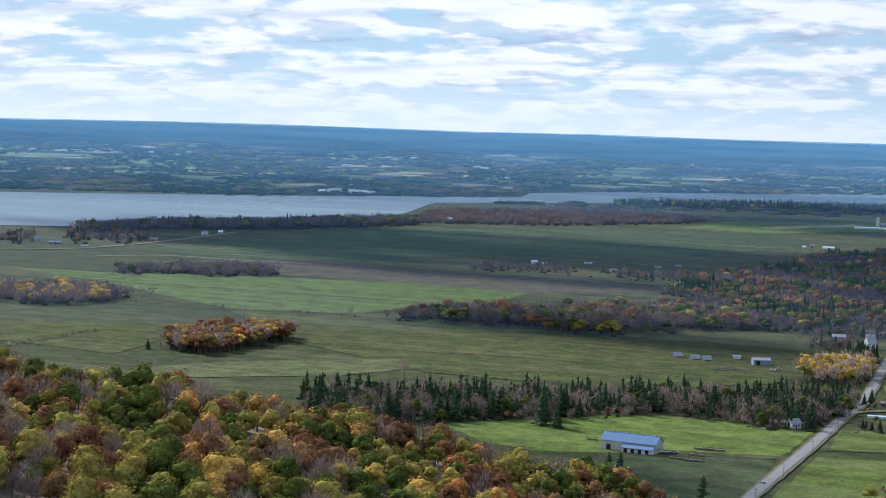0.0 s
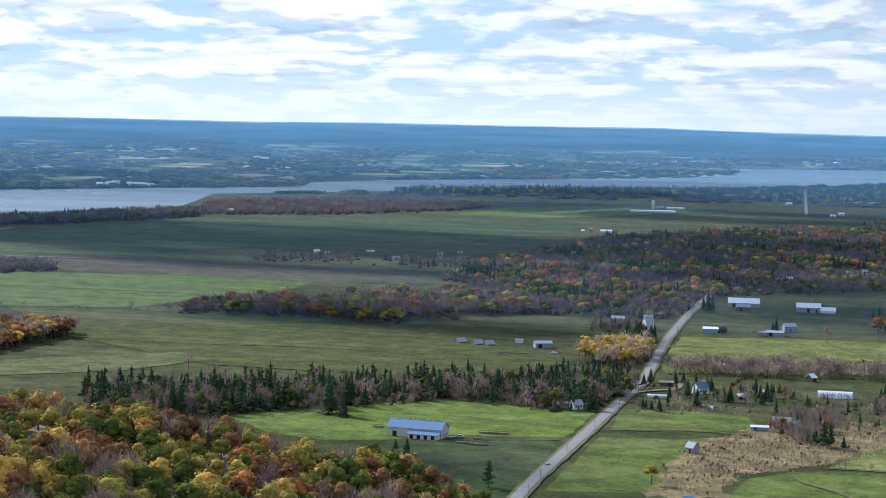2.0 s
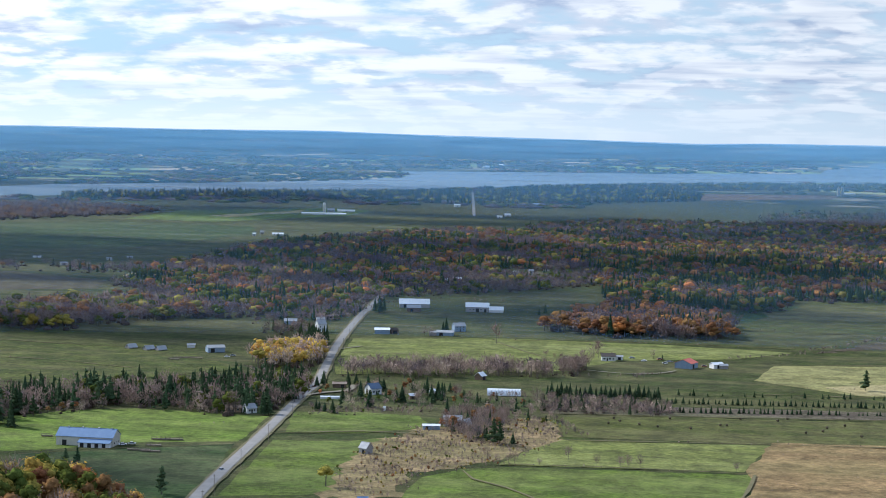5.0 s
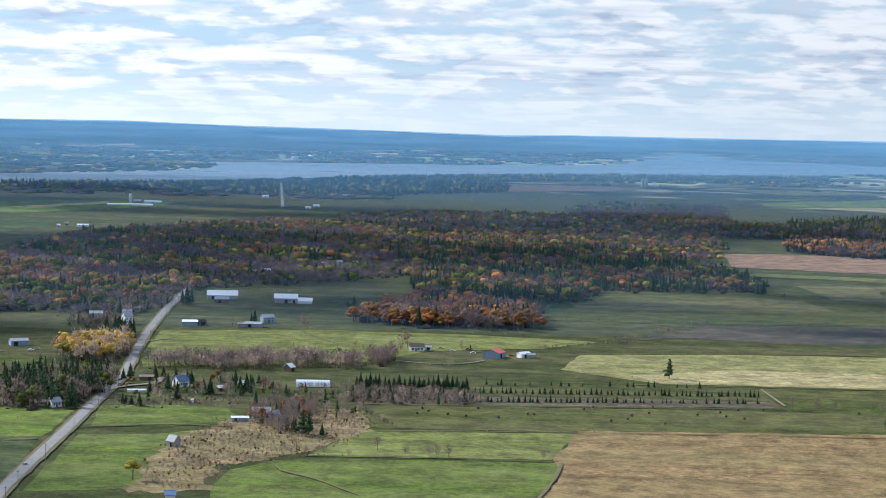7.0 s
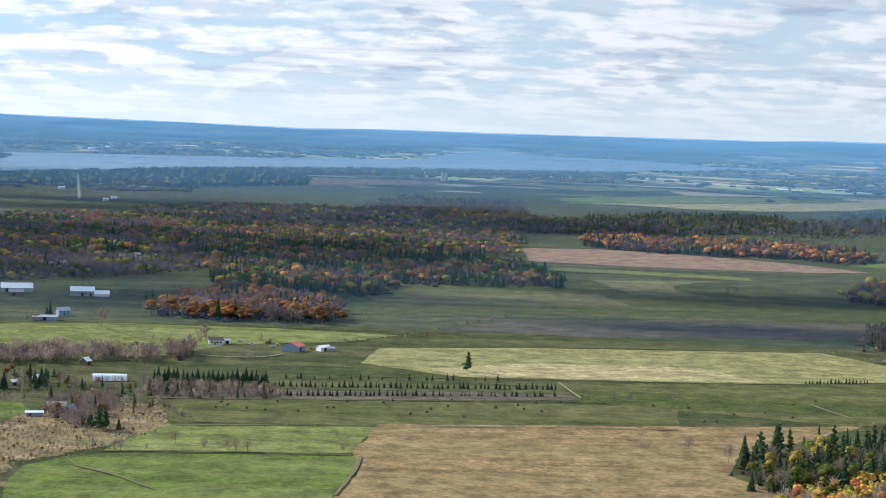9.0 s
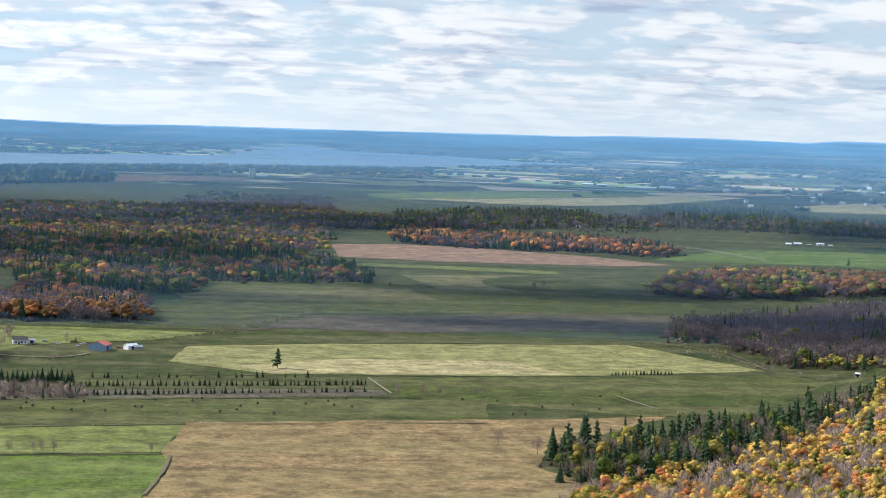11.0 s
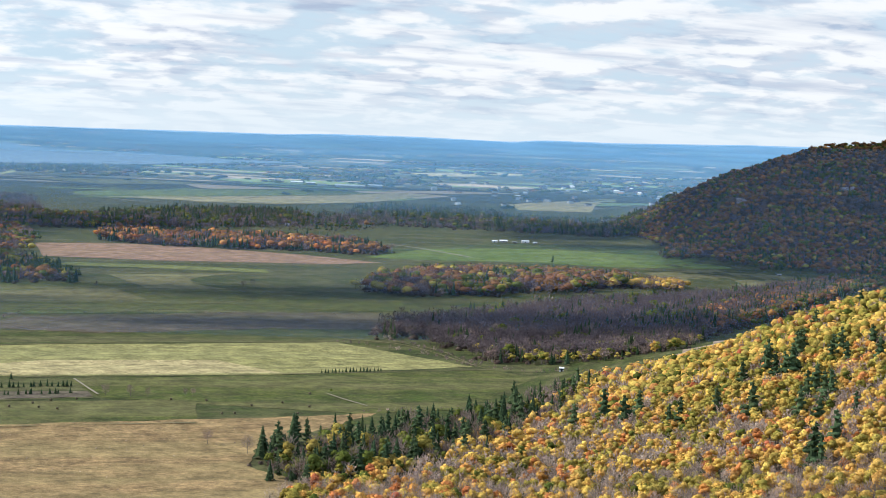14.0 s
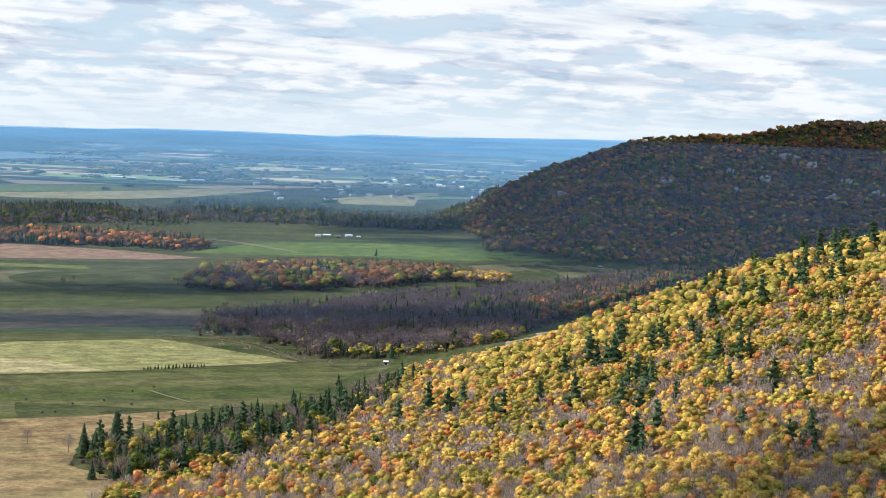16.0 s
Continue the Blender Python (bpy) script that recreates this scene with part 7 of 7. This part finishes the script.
for i, (kind, at, tall, name, label) in enumerate([
        ("olive", (-185, 879), 13, "roadside_tree", "thin half-bare tree in the pasture"), ("bare", (195, 1004), 10, "bare_tree", "leafless tree on the brown field"), ("bare", (165, 1187), 9, "bare_tree", "slim leafless tree by the track"),
        ("bare", (180, 1183), 9, "bare_tree", "leafless tree in the meadow"), ("bare", (191, 1184), 7, "bare_tree", "leafless tree in the meadow"), ("bare", (215, 1186), 6, "bare_tree", "slim leafless tree in the meadow"), ("bare", (220, 1186), 6, "bare_tree", "slim leafless tree in the meadow"), ("green", (313, 1197), 3.5, "bush", "round green bush in the meadow"),
        ("spruce", (-775, 1162), 8.5, "spruce_tree", "lone dark spruce on the hay meadow"), ("bare", (-558, 1146), 15, "bare_tree", "leafless tree at the belt"), ("bare", (-715, 1077), 8, "bare_tree", "thin leafless sapling by the field"), ("bare", (-779, 1485), 11, "bare_tree", "leafless tree in the hedge"), ("bare", (-438, 1137), 8, "bare_tree", "leafless tree near the belt"),
        ("pine", (-318, 907), 8.5, "pine_tree", "dark pine below the shoulder"), ("pine", (-254, 840), 14, "pine_tree", "dark pine below the shoulder"), ("pine", (-326, 912), 7, "pine_tree", "dark pine below the shoulder"),
        ("spruce", (-404, 1014), 25, "spruce_tree", "tall pointed spruce above the belt"), ("pine", (-376, 1107), 19, "pine_tree", "tall pine above the belt"), ("spruce", (-334, 1118), 19, "spruce_tree", "tall spruce above the belt"), ("pine", (-438, 1032), 17, "pine_tree", "tall pine above the belt"), ("spruce", (-268, 1090), 15, "spruce_tree", "dark spruce by the cottage"), ("spruce", (-265, 1092), 13, "spruce_tree", "dark spruce by the cottage"), ("green", (-293, 1089), 7, "bush", "round olive bush by the bungalow"),
        ("spruce", (-264, 1221), 8, "spruce_tree", "dark green spruce in the village"), ("spruce", (-262, 1233), 10, "spruce_tree", "dark green spruce in the village"), ("spruce", (-236, 1168), 9, "spruce_tree", "dark green spruce in the village"), ("spruce", (-226, 1176), 12, "spruce_tree", "dark green spruce in the village"), ("spruce", (-213, 1139), 12, "spruce_tree", "dark green spruce in the village"), ("spruce", (-230, 1109), 9, "spruce_tree", "dark spruce by the meadow"), ("spruce", (-236, 1115), 6, "spruce_tree", "dark spruce by the meadow"), ("spruce", (-242, 1118), 7, "spruce_tree", "dark spruce by the meadow"), ("spruce", (-240, 1118), 6, "spruce_tree", "dark spruce by the meadow"),
        ("spruce", (-201, 1166), 9, "spruce_tree", "dark green spruce in the village"), ("spruce", (-198, 1169), 11, "spruce_tree", "dark green spruce in the village"), ("spruce", (-219, 1220), 8, "spruce_tree", "dark green spruce in the village"), ("spruce", (-188, 1206), 12, "spruce_tree", "dark green spruce in the village"), ("spruce", (-182, 1186), 10, "spruce_tree", "dark green spruce in the village"), ("spruce", (-178, 1187), 12, "spruce_tree", "dark green spruce in the village"), ("spruce", (-177, 1198), 10, "spruce_tree", "dark green spruce in the village"), ("spruce", (-175, 1220), 7, "spruce_tree", "dark green spruce in the village"), ("spruce", (-178, 1214), 7, "spruce_tree", "dark green spruce in the village"), ("spruce", (-200, 1222), 9, "spruce_tree", "dark green spruce in the village"), ("spruce", (-233, 1239), 8, "spruce_tree", "dark green spruce in the village"), ("spruce", (-246, 1236), 9, "spruce_tree", "dark green spruce in the village"), ("spruce", (-241, 1238), 8, "spruce_tree", "dark green spruce in the village"),
        ("pine", (-122, 1021), 15, "pine_tree", "dark bushy pine by the old barn"), ("pine", (-119, 1025), 13, "pine_tree", "dark bushy pine by the old barn"), ("spruce", (-112, 1027), 7, "spruce_tree", "dark spruce by the old barn"), ("pine", (-127, 1031), 8, "pine_tree", "dark pine by the old barn"), ("pine", (-137, 1037), 7, "pine_tree", "dark pine by the old barn"), ("spruce", (-151, 1173), 8, "spruce_tree", "dark spruce near the tunnel"), ("spruce", (-107, 1153), 6, "spruce_tree", "dark spruce near the tunnel"),
        ("rust", (-253, 1201), 6, "hardwood_tree", "rusty-leaved tree in the village"), ("orange", (-254, 1185), 4.5, "hardwood_tree", "small orange tree in the village"), ("rust", (-209, 1185), 6, "hardwood_tree", "rusty-leaved tree in the village"), ("bare", (-167, 1195), 11, "bare_tree", "leafless tree in the village"), ("bare", (-113, 1169), 15, "bare_tree", "tall leafless tree by the nursery"), ("bare", (-119, 971), 9, "bare_tree", "leafless tree on the scrub"), ("bare", (-113, 963), 6, "bare_tree", "thin leafless sapling by the field"), ("bare", (-107, 964), 7, "bare_tree", "thin leafless sapling by the field"), ("bare", (-104, 965), 7, "bare_tree", "thin leafless sapling by the field"), ("bare", (-91, 962), 5, "bare_tree", "thin leafless sapling by the field"), ("bare", (-78, 984), 9, "bare_tree", "leafless tree on the field edge"), ("bare", (-62, 968), 7, "bare_tree", "leafless tree on the field edge"), ("bare", (-50, 967), 7, "bare_tree", "leafless tree on the field edge"), ("bare", (-46, 968), 8, "bare_tree", "leafless tree on the field edge"), ("bare", (-40, 969), 8, "bare_tree", "leafless tree on the field edge"), ("bare", (9, 970), 6, "bare_tree", "leafless tree on the field edge"),
        ("bare", (-87, 1076), 8, "bare_tree", "leafless tree at the meadow end"), ("bare", (-97, 1441), 16, "bare_tree", "tall leafless tree behind the bungalow"), ("bare", (-93, 1442), 15, "bare_tree", "tall leafless tree behind the bungalow"), ("bare", (-97, 1422), 8, "bare_tree", "leafless tree behind the bungalow"), ("bare", (-52, 1449), 9, "bare_tree", "leafless tree by the farm"), ("spruce", (-45, 1447), 4.5, "spruce_tree", "small spruce by the farm"), ("bare", (-132, 1428), 8, "bare_tree", "leafless tree on the bright field"), ("bare", (-125, 1423), 6, "bare_tree", "leafless tree on the bright field"),
        ("bare", (-180, 1510), 19, "bare_tree", "tall leafless tree on the field corner"), ("spruce", (-232, 1587), 13, "spruce_tree", "dark fir by the farmhouse"), ("spruce", (-234, 1582), 10, "spruce_tree", "dark fir by the farmhouse"), ("bare", (-245, 1552), 9, "round_tree", "round tan tree by the farm"), ("bare", (-240, 1553), 9, "round_tree", "round tan tree by the farm"), ("spruce", (-170, 1760), 7, "spruce_tree", "dark fir on the pasture"), ("spruce", (-166, 1779), 10, "spruce_tree", "dark fir on the pasture"), ("spruce", (-316, 1731), 18, "spruce_tree", "large dark fir at the forest edge"), ("spruce", (-314, 1743), 16, "spruce_tree", "large dark fir at the forest edge"), ("spruce", (-322, 1740), 14, "spruce_tree", "large dark fir at the forest edge"),
        ("spruce", (247, 2028), 17, "spruce_tree", "dark spruce at the wood's tip"), ("spruce", (240, 2025), 15, "spruce_tree", "dark spruce at the wood's tip"), ("grey", (261, 1968), 9, "bare_tree", "leafless tree on the fallow"), ("grey", (420, 1992), 11, "bare_tree", "leafless tree on the fallow"), ("grey", (434, 2009), 12, "bare_tree", "leafless tree on the fallow"), ("pine", (958, 2471), 13, "pine_tree", "dark tree above the island wood"),
        ("spruce", (220, 955), 15, "spruce_tree", "pointed spruce at the wood's edge"), ("spruce", (226, 955), 14, "spruce_tree", "pointed spruce at the wood's edge"), ("gold", (245, 893), 9, "hardwood_tree", "yellow-green tree at the wood's edge"), ("grey", (216, 901), 8, "bare_tree", "pale leafless tree at the wood's edge")]):
    single_tree(kind, *at, tall, label, "single " + name.replace("_", " ") + "s", 800 + i, name)

# pines that stand out of the sunny slope, in loose clusters
def meets(az, el, r):
    """Where the line from the eye at this heading and angle meets the ground, from distance r on."""
    a = radians(az)
    while r < 3500 and H + r * math.tan(radians(el)) > float(height(np.array([r * math.sin(a)]), np.array([r * math.cos(a)]))[0]):
        r += 5.0
    return r * math.sin(a), r * math.cos(a)


rng = random.Random(5)
for i, (az, el) in enumerate([(27.88, -6.86), (28.63, -6.49), (30.05, -5.91), (30.42, -4.88), (31.22, -5.68), (32.24, -6.04), (32.96, -3.82), (33.65, -4.29), (34.29, -3.92), (35.23, -3.04), (35.71, -2.85), (28.87, -7.91), (29.87, -7.64), (34.20, -8.68), (28.75, -9.18), (32.12, -7.14), (34.76, -3.39), (32.51, -4.69), (27.55, -7.05), (23.67, -8.48), (24.62, -8.50)]):
    x, y = meets(az, el, 700)
    for j in range(4):
        single_tree("pine", x + rng.uniform(-26, 26), y + rng.uniform(-36, 36), rng.uniform(15, 23), "tall dark pine rising out of golden trees", "pines on the slope", 4 * i + j, "pine_tree", rng.uniform(0.8, 1.05))
for i, (az, el) in enumerate([(18.83, -9.57), (19.34, -9.47), (19.85, -9.54), (20.36, -9.36), (20.79, -9.26), (19.58, -9.04)]):
    single_tree("yellow", *meets(az, el, 650), rng.uniform(12, 15), "broad bright yellow tree low on the slope", "yellow trees", i, "hardwood_tree", 1.25)


for i, (kind, az, el, tall, hue) in enumerate([("orange", -21.63, -10.70, 13, "bright orange"), ("red", -24.31, -10.97, 10, "dark red"), ("olive", -20.36, -10.64, 11, "olive-green"), ("gold", -26.22, -9.62, 10, "golden"), ("orange", -19.08, -11.01, 9, "orange-brown"), ("olive", -22.63, -10.99, 11, "yellow-olive")]):
    single_tree(kind, *meets(az, el, 345), tall, hue + " hardwood tree that stands out on the shoulder", "trees on the shoulder", i, "hardwood_tree", 1.1, 0)


# ---------------------------------------------------------------- shrubs, hedges and weeds
def hedge(pts, gap, tall, mix, label, seed, spread=2.0):
    rng = np.random.default_rng(seed)
    line = spline(pts, gap)
    n = len(line)
    x = np.array([p.x for p in line]) + rng.normal(0, spread, n)
    y = np.array([p.y for p in line]) + rng.normal(0, spread, n)
    keep = rng.uniform(0, 1, n) < 0.75
    x, y = x[keep], y[keep]
    return grove("hedge", x, y, mixed(len(x), mix, seed, x, y, 30), rng.uniform(*tall, len(x)), label, "hedge", seed, 0)


DRY = {"bare": 3, "grey": 2, "pale": 0.8}
for i, (pts, gap, tall) in enumerate([
        ([(-974, 1439), (-851, 1452), (-731, 1481)], 7, (3, 9)), ([(-863, 1104), (-866, 1168), (-871, 1242)], 3, (1.5, 4)), ([(-881, 1260), (-820, 1253)], 5, (1, 2.5)), ([(-718, 1277), (-631, 1280), (-504, 1305)], 6, (1, 3)),
        ([(-100, 1131), (-88, 1093), (-74, 1060)], 3, (2, 4.5)), ([(-73, 1050), (-23, 1053), (85, 1067)], 9, (0.8, 2.2)), ([(-113, 958), (-50, 964), (17, 963)], 8, (0.8, 2)), ([(-174, 1537), (-82, 1554), (57, 1550)], 8, (1, 2.6)),
        ([(4, 1460), (38, 1488), (80, 1526)], 3, (1.5, 4)), ([(62, 1523), (113, 1609), (159, 1693)], 3, (2, 5)), ([(159, 1693), (264, 1713), (359, 1710)], 5, (1.5, 4)), ([(389, 1493), (437, 1417), (457, 1326)], 3, (1.5, 5)), ([(439, 1515), (458, 1420), (470, 1317), (526, 1278)], 2.5, (1.5, 5)),
        ([(309, 1111), (343, 1117), (377, 1122)], 2.5, (1.5, 3.5)), ([(112, 986), (169, 997), (219, 1000)], 9, (0.8, 2)), ([(-228, 1103), (-203, 1117), (-173, 1138)], 2.5, (2, 5)), ([(-117, 1316), (-70, 1334), (-35, 1356)], 4, (2, 4)), ([(-62, 1329), (-52, 1338)], 2, (3, 6)),
        ([(-109, 1153), (-74, 1155), (-26, 1161)], 2.5, (2, 5)), ([(-129, 1148), (-105, 1111), (-95, 1081)], 3, (1.5, 3.5)), ([(-334, 1304), (-276, 1207), (-259, 1155)], 3, (2, 5)), ([(-334, 1810), (-282, 1886), (-180, 1881)], 6, (2, 5)), ([(-100, 1690), (-42, 1789)], 6, (2, 5)),
        ([(-290, 1042), (-265, 1075), (-262, 1081)], 5, (1, 2)), ([(864, 2854), (885, 2849)], 6, (3, 6)), ([(-1, 1682), (160, 1713)], 9, (1, 3))]):
    hedge(pts, gap, tall, DRY, "straggling leafless hedge and weeds along a ditch", 900 + i, 1.2)


def bushes(poly, gap, tall, mix, label, seed, share=0.5):
    x, y = scatter(poly, gap, seed)
    rng = np.random.default_rng(seed)
    keep = rng.uniform(0, 1, len(x)) < share * (0.6 + 0.8 * (swell(x, y, 60, seed) > 0))
    x, y = x[keep], y[keep]
    return grove("bushes", x, y, mixed(len(x), mix, seed, x, y, 40), rng.uniform(*tall, len(x)), label, "bushes", seed, 1)


SCRUB = [(-179, 860), (-183, 932), (-189, 993), (-163, 1063), (-99, 1126), (-84, 1041), (-119, 967), (-152, 918), (-147, 860)]
bushes(SCRUB, 2.4, (0.8, 3.2), {"bare": 4, "pale": 1.2, "rust": 0.5, "grey": 1.2, "olive": 0.5, "green": 0.3}, "dry bushes and dead weeds on the scrubland", 951, 0.6)
bushes([(29, 1061), (148, 1077), (251, 1089), (215, 982), (200, 859), (6, 855)], 9, (0.5, 1.4), {"bare": 2, "pale": 1}, "low dead weeds on the brown field", 952, 0.25)
bushes([(71, 1525), (156, 1663), (339, 1716), (492, 1724), (460, 1595), (212, 1555)], 6, (0.8, 2.2), {"bare": 3, "pale": 0.6, "grey": 2}, "low brown marsh bushes", 953, 0.3)
bushes([(-322, 1276), (-293, 1277), (-273, 1209), (-299, 1256)], 4, (1.5, 4), {"bare": 2, "rust": 2, "spruce": 2}, "undergrowth beside the road", 954, 0.7)


# ---------------------------------------------------------------- pale rock faces on the mountain side
ROCK = plain("grey_granite", (0.26, 0.22, 0.21), (0.38, 0.33, 0.31), 6, 0.95)


def outcrop(az, el, seed):
    """A broken rock face where the line at this heading and angle meets the mountain."""
    rng = np.random.default_rng(seed)
    a = radians(az)
    x, y = meets(az, el, 2500.0)
    p, k = drawn1(x, y, float(height(np.array([x]), np.array([y]))[0]))
    s = Shape()
    for i in range(7):
        v, f = tri_ball(rng, (0, 0, 0), 1.0, 1.0)
        s.put(v * (rng.uniform(2, 5), rng.uniform(2, 3), rng.uniform(2, 5)) + (rng.uniform(-9, 9), rng.uniform(-3, 3), rng.uniform(2, 10)), f, 0)
    v, f, _ = s.done()
    me = bpy.data.meshes.new("rock_outcrop")
    fill(me, v * k, f)
    me.materials.append(ROCK)
    ob = tagged(new("rock_outcrop", me), "pale grey rock face on the wooded mountain", "rock", "rock faces")
    ob.matrix_basis = Matrix.LocRotScale(p, Euler((0, 0, -a)), (1, 1, 1))


for i, (az, el) in enumerate([(26.78, -1.69), (33.21, -0.25), (32.70, -0.96), (35.13, -0.96), (36.04, -1.25), (32.02, -1.34), (34.66, -1.43), (33.54, -0.31), (29.83, -1.18), (34.12, -0.50), (31.66, -0.77)]):
    outcrop(az, el, 970 + i)



# ---------------------------------------------------------------- tinted sheets that stand for haze between here and the distance
def haze_sheet(name, r0, r1, mat):
    """A leaning see-through sheet, tinted as haze, that rises from the ground to the skyline."""
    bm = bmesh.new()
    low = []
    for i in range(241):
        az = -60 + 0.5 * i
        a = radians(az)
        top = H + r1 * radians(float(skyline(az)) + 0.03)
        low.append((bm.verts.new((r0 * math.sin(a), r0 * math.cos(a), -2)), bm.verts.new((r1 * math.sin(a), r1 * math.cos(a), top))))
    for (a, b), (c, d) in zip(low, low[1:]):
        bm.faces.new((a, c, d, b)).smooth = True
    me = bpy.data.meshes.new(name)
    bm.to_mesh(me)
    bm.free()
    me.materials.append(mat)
    return tagged(new(name, me), "see-through blue sheet standing in for haze", "haze", kind="structure")


haze_sheet("near_haze_sheet", 1560, 2500, haze_material("thin_haze_tint", -22, 110, 0.08, (0.11, 0.23, 0.40), (400, 500), 0.15))
haze_sheet("backdrop_haze_sheet", 3250, 4300, haze_material("blue_haze_tint", 0, 172, 0.82, (0.150, 0.335, 0.530), thin=1.1))
